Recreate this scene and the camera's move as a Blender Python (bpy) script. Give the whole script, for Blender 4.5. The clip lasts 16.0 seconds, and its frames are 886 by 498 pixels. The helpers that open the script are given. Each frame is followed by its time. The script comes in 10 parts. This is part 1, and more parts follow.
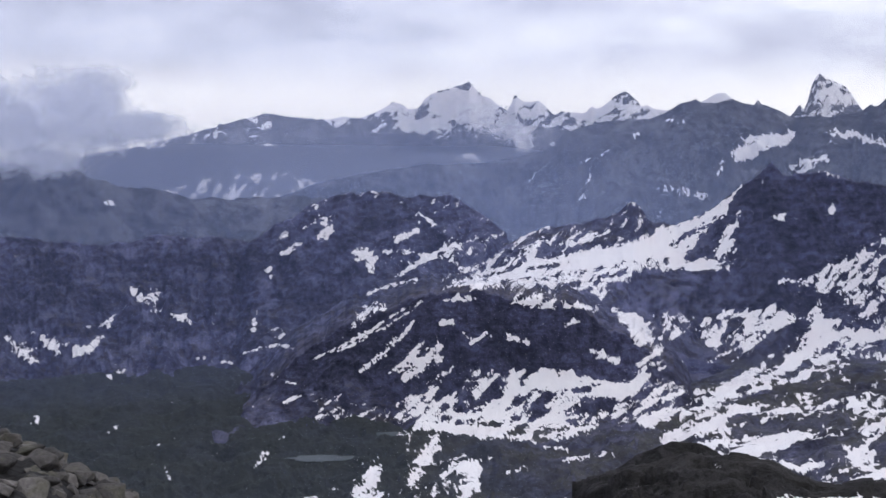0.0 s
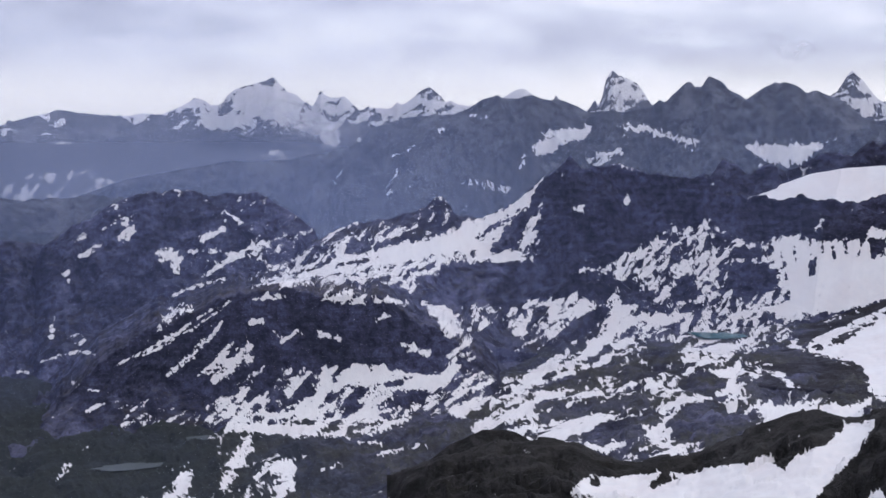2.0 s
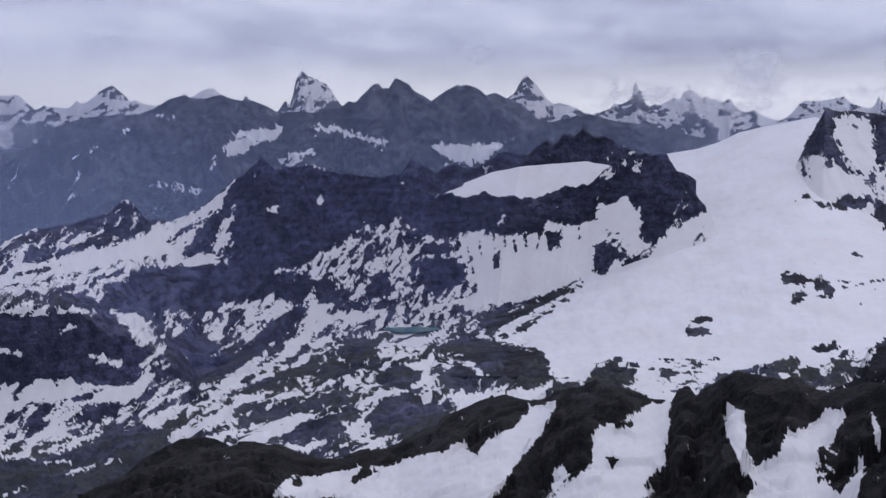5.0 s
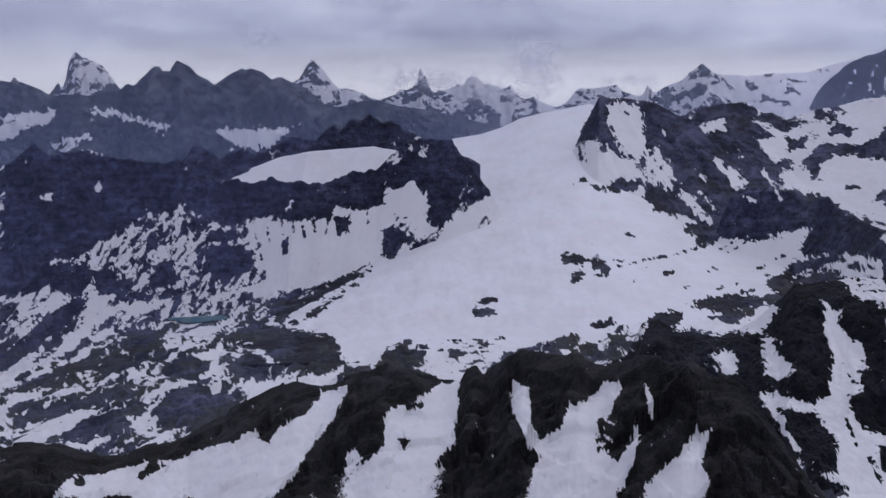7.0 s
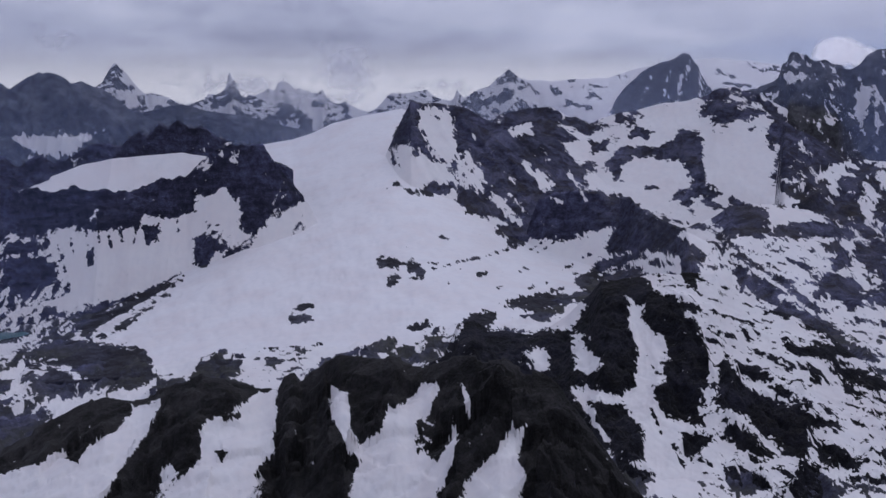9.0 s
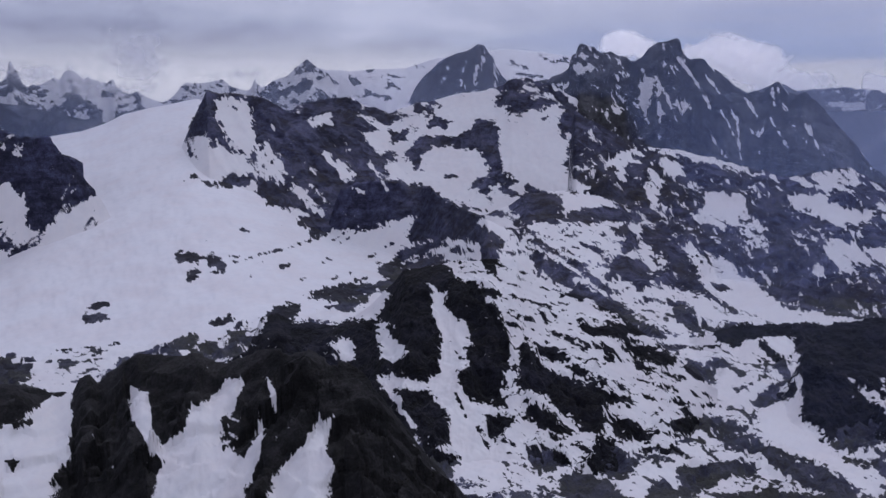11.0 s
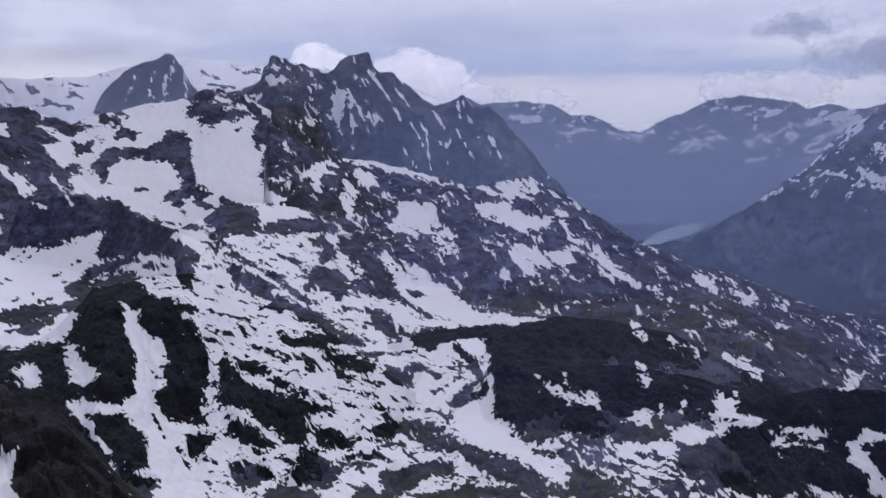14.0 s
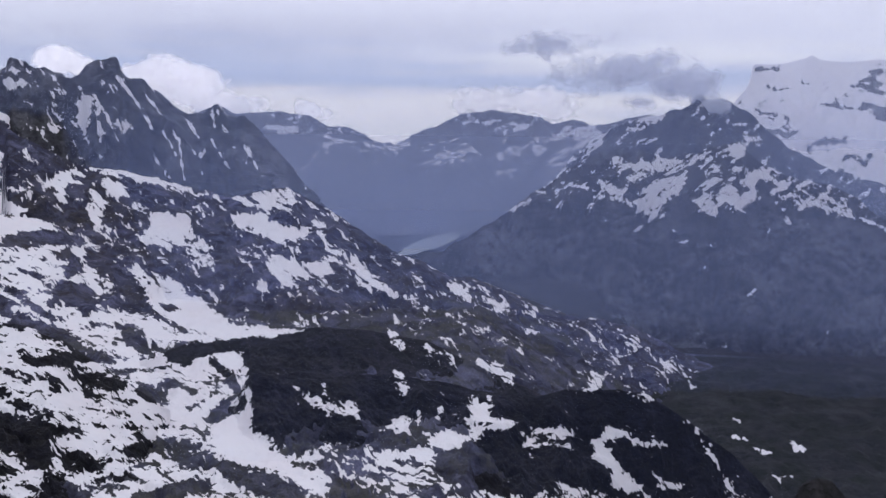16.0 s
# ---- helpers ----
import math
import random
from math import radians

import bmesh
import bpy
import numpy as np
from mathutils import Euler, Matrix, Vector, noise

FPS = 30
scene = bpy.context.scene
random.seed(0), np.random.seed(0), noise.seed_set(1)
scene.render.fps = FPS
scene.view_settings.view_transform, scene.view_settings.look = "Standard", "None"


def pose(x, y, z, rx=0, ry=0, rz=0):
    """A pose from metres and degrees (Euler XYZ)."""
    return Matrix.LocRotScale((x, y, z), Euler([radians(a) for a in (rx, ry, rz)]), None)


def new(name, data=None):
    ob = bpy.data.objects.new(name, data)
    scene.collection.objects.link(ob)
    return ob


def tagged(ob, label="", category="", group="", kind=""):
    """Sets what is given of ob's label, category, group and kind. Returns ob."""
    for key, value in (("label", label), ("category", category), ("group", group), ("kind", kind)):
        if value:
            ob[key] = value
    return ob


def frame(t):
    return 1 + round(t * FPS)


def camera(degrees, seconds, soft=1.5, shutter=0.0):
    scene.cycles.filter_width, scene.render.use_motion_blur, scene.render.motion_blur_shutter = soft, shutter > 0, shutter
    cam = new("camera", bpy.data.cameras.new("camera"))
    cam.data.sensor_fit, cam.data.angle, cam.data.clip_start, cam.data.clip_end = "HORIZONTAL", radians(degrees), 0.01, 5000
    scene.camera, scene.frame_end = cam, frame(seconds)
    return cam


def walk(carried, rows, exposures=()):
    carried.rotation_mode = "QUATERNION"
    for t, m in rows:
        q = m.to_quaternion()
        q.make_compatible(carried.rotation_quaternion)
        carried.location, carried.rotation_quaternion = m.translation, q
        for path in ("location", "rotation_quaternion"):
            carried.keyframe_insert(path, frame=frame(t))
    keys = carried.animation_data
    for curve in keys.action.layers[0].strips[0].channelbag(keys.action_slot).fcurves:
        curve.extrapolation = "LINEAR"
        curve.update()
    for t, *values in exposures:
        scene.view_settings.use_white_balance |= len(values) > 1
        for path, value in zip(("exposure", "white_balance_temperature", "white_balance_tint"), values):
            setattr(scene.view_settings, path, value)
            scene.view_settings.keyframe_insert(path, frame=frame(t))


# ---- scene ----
cam = camera(44.43, 16.0, 1.5)
# seconds, yaw, pitch and roll of the camera, which pans where it stands on the summit
ROWS = [
    (0.0, 0.000, -5.650, -0.417),
    (0.5, -2.623, -5.746, -0.146),
    (1.0, -4.794, -5.801, -0.320),
    (1.5, -7.333, -5.776, -0.104),
    (2.0, -10.144, -5.829, -0.002),
    (2.5, -13.064, -5.974, 0.213),
    (3.0, -15.814, -5.734, -0.119),
    (3.5, -19.081, -5.590, 0.092),
    (4.0, -21.631, -5.699, 0.173),
    (6.5, -34.255, -6.277, -0.025),
    (7.0, -37.399, -6.608, -0.082),
    (7.5, -40.295, -6.605, -0.032),
    (8.0, -42.942, -6.566, -0.049),
    (8.5, -44.952, -6.622, 0.096),
    (9.0, -47.221, -6.367, 0.194),
    (9.5, -49.732, -6.414, 0.415),
    (12.0, -62.088, -6.880, 0.151),
    (12.5, -64.049, -6.662, 0.214),
    (13.0, -67.270, -6.445, 0.590),
    (13.5, -70.588, -6.132, 0.281),
    (14.0, -73.655, -6.426, 0.234),
    (14.5, -76.850, -6.600, -0.100),
    (15.0, -79.699, -6.560, -0.399),
    (15.5, -83.014, -6.235, -0.741),
    (16.0, -86.376, -5.813, -0.608),
]
walk(cam, [(t, pose(0, 0, 600, 90 + pitch, roll, yaw)) for t, yaw, pitch, roll in ROWS], exposures=[(0.0, 0.50, 5980, 12), (3.5, 0.14, 5700, 14), (7.0, -0.35, 5530, 18), (9.5, -0.47, 5500, 19), (12.5, -0.24, 5480, 20), (16.0, 0.08, 5790, 15)])

# ---------------------------------------------------------------- sky and sun
world = bpy.data.worlds.new("overcast_sky")
scene.world = world
world.use_nodes = True


def graph(tree):
    tree.nodes.clear()

    def node(kind, ins=(), **props):
        n = tree.nodes.new(kind)
        for k, v in props.items():
            setattr(n, k, v)
        for k, v in (ins.items() if isinstance(ins, dict) else enumerate(ins)):
            if v is None:
                continue
            if isinstance(v, bpy.types.NodeSocket):
                tree.links.new(v, n.inputs[k])
            else:
                n.inputs[k].default_value = v
        return n
    return node


def ramp(node, fac, stops):
    n = node("ShaderNodeValToRGB", [fac])
    e = n.color_ramp.elements
    while len(e) < len(stops):
        e.new(0.5)
    for k, (p, c) in enumerate(stops):
        e[k].position = p
        e[k].color = (*c, 1) if isinstance(c, tuple) else (c, c, c, 1)
    return n.outputs[0]


def maths(node, op, *a):
    return node("ShaderNodeMath", a, operation=op).outputs[0]


def blend(node, fac, a, b, mode="MIX"):
    n = node("ShaderNodeMix", {0: fac, 6: a, 7: b}, data_type="RGBA", blend_type=mode)
    return n.outputs[2]


def noise_tex(node, vec, scale, detail=5.0, rough=0.55, warp=0.0):
    return node("ShaderNodeTexNoise", {"Vector": vec, "Scale": scale, "Detail": detail, "Roughness": rough, "Distortion": warp}).outputs[0]


SUN_ELEVATION, SUN_TURN = radians(48), radians(-70)


def build_sky():
    node = graph(world.node_tree)
    d = node("ShaderNodeTexCoord").outputs["Generated"]
    sky = node("ShaderNodeTexSky", sky_type="NISHITA", sun_disc=False, sun_elevation=SUN_ELEVATION, sun_rotation=SUN_TURN).outputs[0]
    blue = blend(node, 1.0, sky, (0.085, 0.085, 0.085, 1), "MULTIPLY")
    x, y, z = node("ShaderNodeSeparateXYZ", [d]).outputs
    # cloud layers seen flat from below: direction divided by height
    lift = maths(node, "ADD", maths(node, "MAXIMUM", z, 0.0), 0.035)
    plane = node("ShaderNodeCombineXYZ", [maths(node, "DIVIDE", x, lift), maths(node, "DIVIDE", y, lift), 0.0]).outputs[0]
    sheets = noise_tex(node, plane, 0.16, 7.0, 0.56, 0.4)
    wide = noise_tex(node, plane, 0.045, 3.0, 0.5)
    puffs = noise_tex(node, node("ShaderNodeMapping", {"Vector": d, "Scale": (1, 1, 2.2)}).outputs[0], 13.0, 8.0, 0.6, 0.2)
    tone = maths(node, "ADD", maths(node, "MULTIPLY", sheets, 0.55), maths(node, "ADD", maths(node, "MULTIPLY", wide, 0.35), maths(node, "MULTIPLY", puffs, 0.22)))
    cloud = ramp(node, tone, [(0.45, (0.40, 0.40, 0.45)), (0.52, (0.57, 0.57, 0.62)), (0.59, (0.77, 0.76, 0.78)), (0.66, (0.92, 0.89, 0.85))])
    # pale warm gap under the cloud deck, just over the skyline
    low = node("ShaderNodeMapRange", {"Value": z, "From Min": 0.03, "From Max": 0.085, "To Min": 1.0, "To Max": 0.0}, interpolation_type="SMOOTHSTEP").outputs[0]
    cloud = blend(node, maths(node, "MULTIPLY", low, 0.85), cloud, (1.03, 0.96, 0.85, 1))
    # towards the reservoir a clear strip shows between the haze and the deck, which is brighter there
    east = node("ShaderNodeMapRange", {"Value": x, "From Min": 0.80, "From Max": 0.96, "To Min": 0.0, "To Max": 1.0}, interpolation_type="SMOOTHSTEP").outputs[0]
    cloud = blend(node, maths(node, "MULTIPLY", east, node("ShaderNodeMapRange", {"Value": z, "From Min": 0.07, "From Max": 0.12}).outputs[0]), cloud, (0.88, 0.855, 0.86, 1))
    wavy = maths(node, "ADD", z, maths(node, "MULTIPLY", maths(node, "SUBTRACT", sheets, 0.5), 0.12))
    strip = maths(node, "MULTIPLY", node("ShaderNodeMapRange", {"Value": wavy, "From Min": 0.028, "From Max": 0.052}, interpolation_type="SMOOTHSTEP").outputs[0],
                  node("ShaderNodeMapRange", {"Value": wavy, "From Min": 0.062, "From Max": 0.095, "To Min": 1.0, "To Max": 0.0}, interpolation_type="SMOOTHSTEP").outputs[0])
    cover = maths(node, "SUBTRACT", 1.0, maths(node, "MULTIPLY", maths(node, "MULTIPLY", east, strip), 0.85))
    colour = blend(node, cover, blend(node, 0.65, blue, (0.52, 0.56, 0.78, 1)), cloud)
    # the light lower half of the sphere is never seen
    bg = node("ShaderNodeBackground", [colour, 1.0])
    node("ShaderNodeOutputWorld", [bg.outputs[0]])


build_sky()
sun = new("sun", bpy.data.lights.new("sun", "SUN"))
sun.data.energy, sun.data.angle, sun.data.color = 0.65, radians(24), (1.0, 0.96, 0.91)
sun.matrix_world = pose(0, 0, 900, 90 - 48, 0, 110)


# ---------------------------------------------------------------- materials
def alpine(name, dark, light, turf, turf_share=0.5, snow=(0.81, 0.785, 0.785), size=1.0, rough_rock=0.9, relief=0.85, meadow=None):
    """Weathered rock with turf on the gentler ground, and old snow where the "snow" field says that it lies."""
    m = bpy.data.materials.new(name)
    m.use_nodes = True
    node = graph(m.node_tree)
    geo = node("ShaderNodeNewGeometry")
    p, nz = geo.outputs["Position"], node("ShaderNodeSeparateXYZ", [geo.outputs["Normal"]]).outputs[2]
    coarse = noise_tex(node, p, 0.011 / size, 4.0, 0.6)
    mid = noise_tex(node, p, 0.06 / size, 5.0, 0.62, 0.3)
    fine = noise_tex(node, p, 0.35 / size, 3.0, 0.6)
    strata = noise_tex(node, node("ShaderNodeMapping", {"Vector": p, "Rotation": (0.35, 0.2, 0.3), "Scale": (0.25, 0.25, 2.2)}).outputs[0], 0.05 / size, 4.0, 0.6, 0.5)
    stone = blend(node, ramp(node, mid, [(0.36, 0.0), (0.68, 1.0)]), (*dark, 1), (*light, 1))
    stone = blend(node, maths(node, "MULTIPLY", ramp(node, strata, [(0.42, 0.0), (0.62, 1.0)]), 0.45), stone, (*[0.55 * c for c in dark], 1))
    scree = maths(node, "MULTIPLY", ramp(node, noise_tex(node, p, 0.02 / size, 4.0, 0.6, 0.8), [(0.46, 0.0), (0.60, 1.0)]), node("ShaderNodeMapRange", {"Value": nz, "From Min": 0.45, "From Max": 0.8}).outputs[0])
    stone = blend(node, maths(node, "MULTIPLY", scree, 0.75), stone, (*[1.3 * c + 0.35 * sum(light) / 3 for c in light], 1))
    stone = blend(node, 0.55, stone, ramp(node, fine, [(0.32, 0.15), (0.68, 0.85)]), "OVERLAY")
    # whole slopes of darker and paler rock
    slope = noise_tex(node, p, 0.0045 / size, 5.0, 0.6, 1.2)
    stone = blend(node, 0.55, stone, ramp(node, slope, [(0.36, 0.12), (0.5, 0.5), (0.64, 0.9)]), "OVERLAY")
    flat = node("ShaderNodeMapRange", {"Value": nz, "From Min": 0.66, "From Max": 0.93}).outputs[0]
    grass = maths(node, "MULTIPLY", maths(node, "MULTIPLY", flat, ramp(node, coarse, [(0.38, 0.0), (0.6, 1.0)])), turf_share)
    ground = blend(node, grass, stone, blend(node, ramp(node, mid, [(0.4, 0.0), (0.65, 1.0)]), (*turf, 1), (*[0.5 * c for c in turf], 1)))
    if meadow:
        # low ground to the west, where the moor turns to dark grass
        west = node("ShaderNodeMapRange", {"Value": maths(node, "ADD", node("ShaderNodeSeparateXYZ", [p]).outputs[0], maths(node, "MULTIPLY", maths(node, "SUBTRACT", coarse, 0.5), 500.0)), "From Min": -140.0, "From Max": 260.0, "To Min": 0.85, "To Max": 0.0}, interpolation_type="SMOOTHSTEP").outputs[0]
        ground = blend(node, west, ground, blend(node, mid, (*meadow, 1), (*[1.7 * c for c in meadow], 1)))
    # snow: edge broken up at two scales, dusty pink in places
    field = node("ShaderNodeAttribute", attribute_name="snow").outputs["Fac"]
    edge = maths(node, "ADD", maths(node, "MULTIPLY", maths(node, "SUBTRACT", noise_tex(node, p, 0.15 / size, 3.0, 0.65), 0.5), 0.55), maths(node, "MULTIPLY", maths(node, "SUBTRACT", fine, 0.5), 0.55))
    mask = node("ShaderNodeMapRange", {"Value": maths(node, "ADD", field, edge), "From Min": -0.05, "From Max": 0.07}).outputs[0]
    old = blend(node, maths(node, "MULTIPLY", ramp(node, coarse, [(0.42, 0.0), (0.66, 1.0)]), 0.5), (*snow, 1), (0.76, 0.69, 0.69, 1))
    old = blend(node, maths(node, "MULTIPLY", ramp(node, mid, [(0.45, 0.0), (0.75, 1.0)]), 0.35), old, (0.66, 0.66, 0.70, 1))
    colour = blend(node, mask, ground, old)
    height = maths(node, "ADD", maths(node, "MULTIPLY", mid, 11.0 * size), maths(node, "MULTIPLY", fine, 2.2 * size))
    damp = maths(node, "SUBTRACT", 1.0, maths(node, "MULTIPLY", mask, 0.88))
    bump = node("ShaderNodeBump", {"Strength": maths(node, "MULTIPLY", damp, relief), "Distance": 1.0, "Height": height}).outputs[0]
    rough = node("ShaderNodeMapRange", {"Value": mask, "To Min": rough_rock, "To Max": 0.6}).outputs[0]
    shader = node("ShaderNodeBsdfPrincipled", {"Base Color": colour, "Roughness": rough, "Normal": bump, "Specular IOR Level": 0.25})
    node("ShaderNodeOutputMaterial", [shader.outputs[0]])
    return m


# ROCK and MOOR: the blue of distant haze is painted into the stone colours
ROCK = alpine("gneiss_painted_haze", (0.0176, 0.0175, 0.0369), (0.0680, 0.0705, 0.1256), (0.0739, 0.0631, 0.0524))
CRAG = alpine("lichened_crag", (0.0055, 0.0052, 0.006), (0.021, 0.0195, 0.020), (0.019, 0.0165, 0.0125), size=0.35, relief=0.8)
MOOR = alpine("moor_turf_painted_haze", (0.0210, 0.0212, 0.0413), (0.0651, 0.0668, 0.1127), (0.0687, 0.0668, 0.0526), 0.75, meadow=(0.014, 0.018, 0.015))
# green valley turf, its colour darkened to imitate cloud shadow
VALLEY = alpine("valley_turf_painted_shade", (0.0078, 0.0094, 0.0094), (0.0187, 0.0187, 0.0187), (0.0094, 0.0125, 0.0062), 0.9)
# darker copy of the rock: thin haze over nearer hills painted into its colour
DARK = alpine("darkened_near_rock", (0.0026, 0.0026, 0.0053), (0.0109, 0.0107, 0.0190), (0.0112, 0.0095, 0.0074), 0.6)
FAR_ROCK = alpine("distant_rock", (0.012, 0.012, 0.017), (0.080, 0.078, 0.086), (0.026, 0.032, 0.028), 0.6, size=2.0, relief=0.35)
ICE = alpine("glacier_snow", (0.010, 0.010, 0.018), (0.042, 0.041, 0.060), (0.04, 0.035, 0.03), 0.3, snow=(0.83, 0.81, 0.825))


def plain(name, colour, rough, metal=0.0, mottled=0.25, scale=0.02):
    m = bpy.data.materials.new(name)
    m.use_nodes = True
    node = graph(m.node_tree)
    p = node("ShaderNodeNewGeometry").outputs["Position"]
    n = noise_tex(node, p, scale, 5.0)
    c = blend(node, n, (*[v * (1 - mottled) for v in colour], 1), (*[v * (1 + mottled) for v in colour], 1))
    bump = node("ShaderNodeBump", {"Strength": 0.15, "Height": noise_tex(node, p, scale * 12, 3.0)}).outputs[0]
    s = node("ShaderNodeBsdfPrincipled", {"Base Color": c, "Roughness": rough, "Metallic": metal, "Normal": bump})
    node("ShaderNodeOutputMaterial", [s.outputs[0]])
    return m


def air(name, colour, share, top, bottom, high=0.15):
    """Haze stand-in for an added sheet: lets most light through and scatters a bluish share of it, more in the valleys
    than high up.
    """
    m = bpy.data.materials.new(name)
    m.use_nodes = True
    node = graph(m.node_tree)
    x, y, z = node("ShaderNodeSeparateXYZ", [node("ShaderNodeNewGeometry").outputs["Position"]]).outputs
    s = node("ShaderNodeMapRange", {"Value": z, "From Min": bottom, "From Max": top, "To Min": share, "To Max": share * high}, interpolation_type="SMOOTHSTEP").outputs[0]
    # fades out low down, hiding where the sheet meets the ground
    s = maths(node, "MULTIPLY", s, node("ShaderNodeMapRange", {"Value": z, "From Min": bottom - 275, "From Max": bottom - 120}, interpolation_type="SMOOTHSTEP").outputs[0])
    # haze tint set stronger over the two deep valleys than over the glacier between them
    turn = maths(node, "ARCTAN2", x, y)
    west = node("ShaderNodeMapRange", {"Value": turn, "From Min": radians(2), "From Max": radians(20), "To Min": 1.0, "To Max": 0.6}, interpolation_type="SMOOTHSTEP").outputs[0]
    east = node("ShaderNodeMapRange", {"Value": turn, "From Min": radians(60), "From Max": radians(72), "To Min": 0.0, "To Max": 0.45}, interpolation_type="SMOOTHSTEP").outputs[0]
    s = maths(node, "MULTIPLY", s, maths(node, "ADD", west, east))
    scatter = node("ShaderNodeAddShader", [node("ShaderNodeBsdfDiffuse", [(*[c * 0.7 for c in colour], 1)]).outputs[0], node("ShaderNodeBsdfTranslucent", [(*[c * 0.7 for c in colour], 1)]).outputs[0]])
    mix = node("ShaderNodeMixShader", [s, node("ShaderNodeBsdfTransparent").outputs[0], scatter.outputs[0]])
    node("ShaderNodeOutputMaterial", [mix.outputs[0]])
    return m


# ---------------------------------------------------------------- terrain tools
EYE = 600.0          # height of the summit eye above the reservoir country


def lattice(ix, iy, seed):
    """A repeatable random number in 0..1 for each lattice corner."""
    h = (ix.astype(np.int64) * 374761393 + iy.astype(np.int64) * 668265263 + seed * 974711) & 0x7FFFFFFF
    h = ((h ^ (h >> 13)) * 1274126177) & 0x7FFFFFFF
    h = (h ^ (h >> 16)) & 0xFFFFF
    return h / float(0xFFFFF)


def grain(x, y, seed):
    """Smooth value noise, -1..1."""
    fx, fy = np.floor(x), np.floor(y)
    tx, ty = x - fx, y - fy
    tx, ty = tx * tx * tx * (tx * (6 * tx - 15) + 10), ty * ty * ty * (ty * (6 * ty - 15) + 10)
    a, b = lattice(fx, fy, seed), lattice(fx + 1, fy, seed)
    c, d = lattice(fx, fy + 1, seed), lattice(fx + 1, fy + 1, seed)
    return 2 * ((a + (b - a) * tx) * (1 - ty) + (c + (d - c) * tx) * ty) - 1


def fbm(x, y, seed, octaves=5, gain=0.5):
    total, amp, norm = 0.0, 1.0, 0.0
    for k in range(octaves):
        c, s = math.cos(1.1 * k + 0.4), math.sin(1.1 * k + 0.4)
        total = total + amp * grain((c * x - s * y) * 2.03 ** k + 17.3 * k, (s * x + c * y) * 2.03 ** k - 9.1 * k, seed + k)
        norm += amp
        amp *= gain
    return total / norm


def ridged(x, y, seed, octaves=4, gain=0.5):
    """Sharp-crested noise, about -1..1 (positive on ribs)."""
    total, amp, norm = 0.0, 1.0, 0.0
    for k in range(octaves):
        c, s = math.cos(0.5 * k), math.sin(0.5 * k)
        n = 1 - 2 * np.abs(grain((c * x - s * y) * 2.1 ** k + 5.7 * k, (s * x + c * y) * 2.1 ** k + 3.3 * k, seed + 11 * k))
        total = total + amp * n
        norm += amp
        amp *= gain
    return total / norm


def facets(x, y, seed):
    """Broken rock: tilted flat blocks with steps between them, about -1..1."""
    best, value = np.full(np.shape(x), 9.0), np.zeros(np.shape(x))
    fx, fy = np.floor(x), np.floor(y)
    for i in (-1, 0, 1):
        for j in (-1, 0, 1):
            cx, cy = fx + i, fy + j
            dx, dy = x - cx - lattice(cx, cy, seed), y - cy - lattice(cx, cy, seed + 1)
            d = dx * dx + dy * dy
            v = lattice(cx, cy, seed + 2) * 1.4 - 0.7 + (lattice(cx, cy, seed + 3) - 0.5) * 1.6 * dx + (lattice(cx, cy, seed + 4) - 0.5) * 1.6 * dy
            value = np.where(d < best, v, value)
            best = np.minimum(d, best)
    return value


def along(table, b):
    """Values at the bearings b from a short table of (bearing, value); a bare number holds everywhere."""
    if isinstance(table, (int, float)):
        return np.full_like(b, float(table))
    xs, ys = zip(*table)
    return np.interp(b, xs, ys)


def face_profile(u, bend):
    """Fraction of the drop from crest (u = 0) to foot (u = 1)."""
    return 1 - (1 - u) ** bend


def gently(table, b):
    """The same, rounded off over about four degrees."""
    return sum(w * along(table, b + s) for s, w in ((-2, 0.1), (-1, 0.25), (0, 0.3), (1, 0.25), (2, 0.1)))


def face_frame(spec, b):
    """Crest distance and height, foot distance and height at the bearings b."""
    return along(spec["far"], b), along(spec["crest"], b), gently(spec["near"], b), gently(spec["foot"], b)


def dip(spec, b, u):
    """Degrees by which the point u of the way down the face lies below the summit's level, at the bearing b."""
    rc, zc, rf, zf = face_frame(spec, np.atleast_1d(np.asarray(b, float)))
    f = np.maximum(u, 0)
    return -np.degrees(np.arctan2(zc + (zf - zc) * face_profile(f, spec["bend"]), rc + (rf - rc) * f))
# ---------------------------------------------------------------- end of tools


def mesh_object(name, verts, quads, field, material, smooth=True):
    """One mesh object from arrays of vertices and quads."""
    me = bpy.data.meshes.new(name)
    me.vertices.add(len(verts))
    me.vertices.foreach_set("co", np.ascontiguousarray(verts, dtype=np.float32).ravel())
    me.loops.add(quads.size)
    me.loops.foreach_set("vertex_index", np.ascontiguousarray(quads, dtype=np.int32).ravel())
    me.polygons.add(len(quads))
    me.polygons.foreach_set("loop_start", np.arange(0, quads.size, 4, dtype=np.int32))
    me.polygons.foreach_set("use_smooth", np.full(len(quads), smooth))
    if field is not None:
        me.attributes.new("snow", "FLOAT", "POINT").data.foreach_set("value", np.ascontiguousarray(field, dtype=np.float32).ravel())
    me.materials.append(material)
    me.update(calc_edges=True)
    me.validate()
    return new(name, me)


def grid_quads(rows, cols):
    i = np.arange((rows - 1) * cols).reshape(rows - 1, cols)[:, :-1].ravel()
    return np.stack([i, i + cols, i + cols + 1, i + 1], 1)


def pick(verts, quads, field):
    """The vertices, quads and field of a choice of quads."""
    used, again = np.unique(quads, return_inverse=True)
    return verts[used], again.reshape(-1, 4), field.ravel()[used]


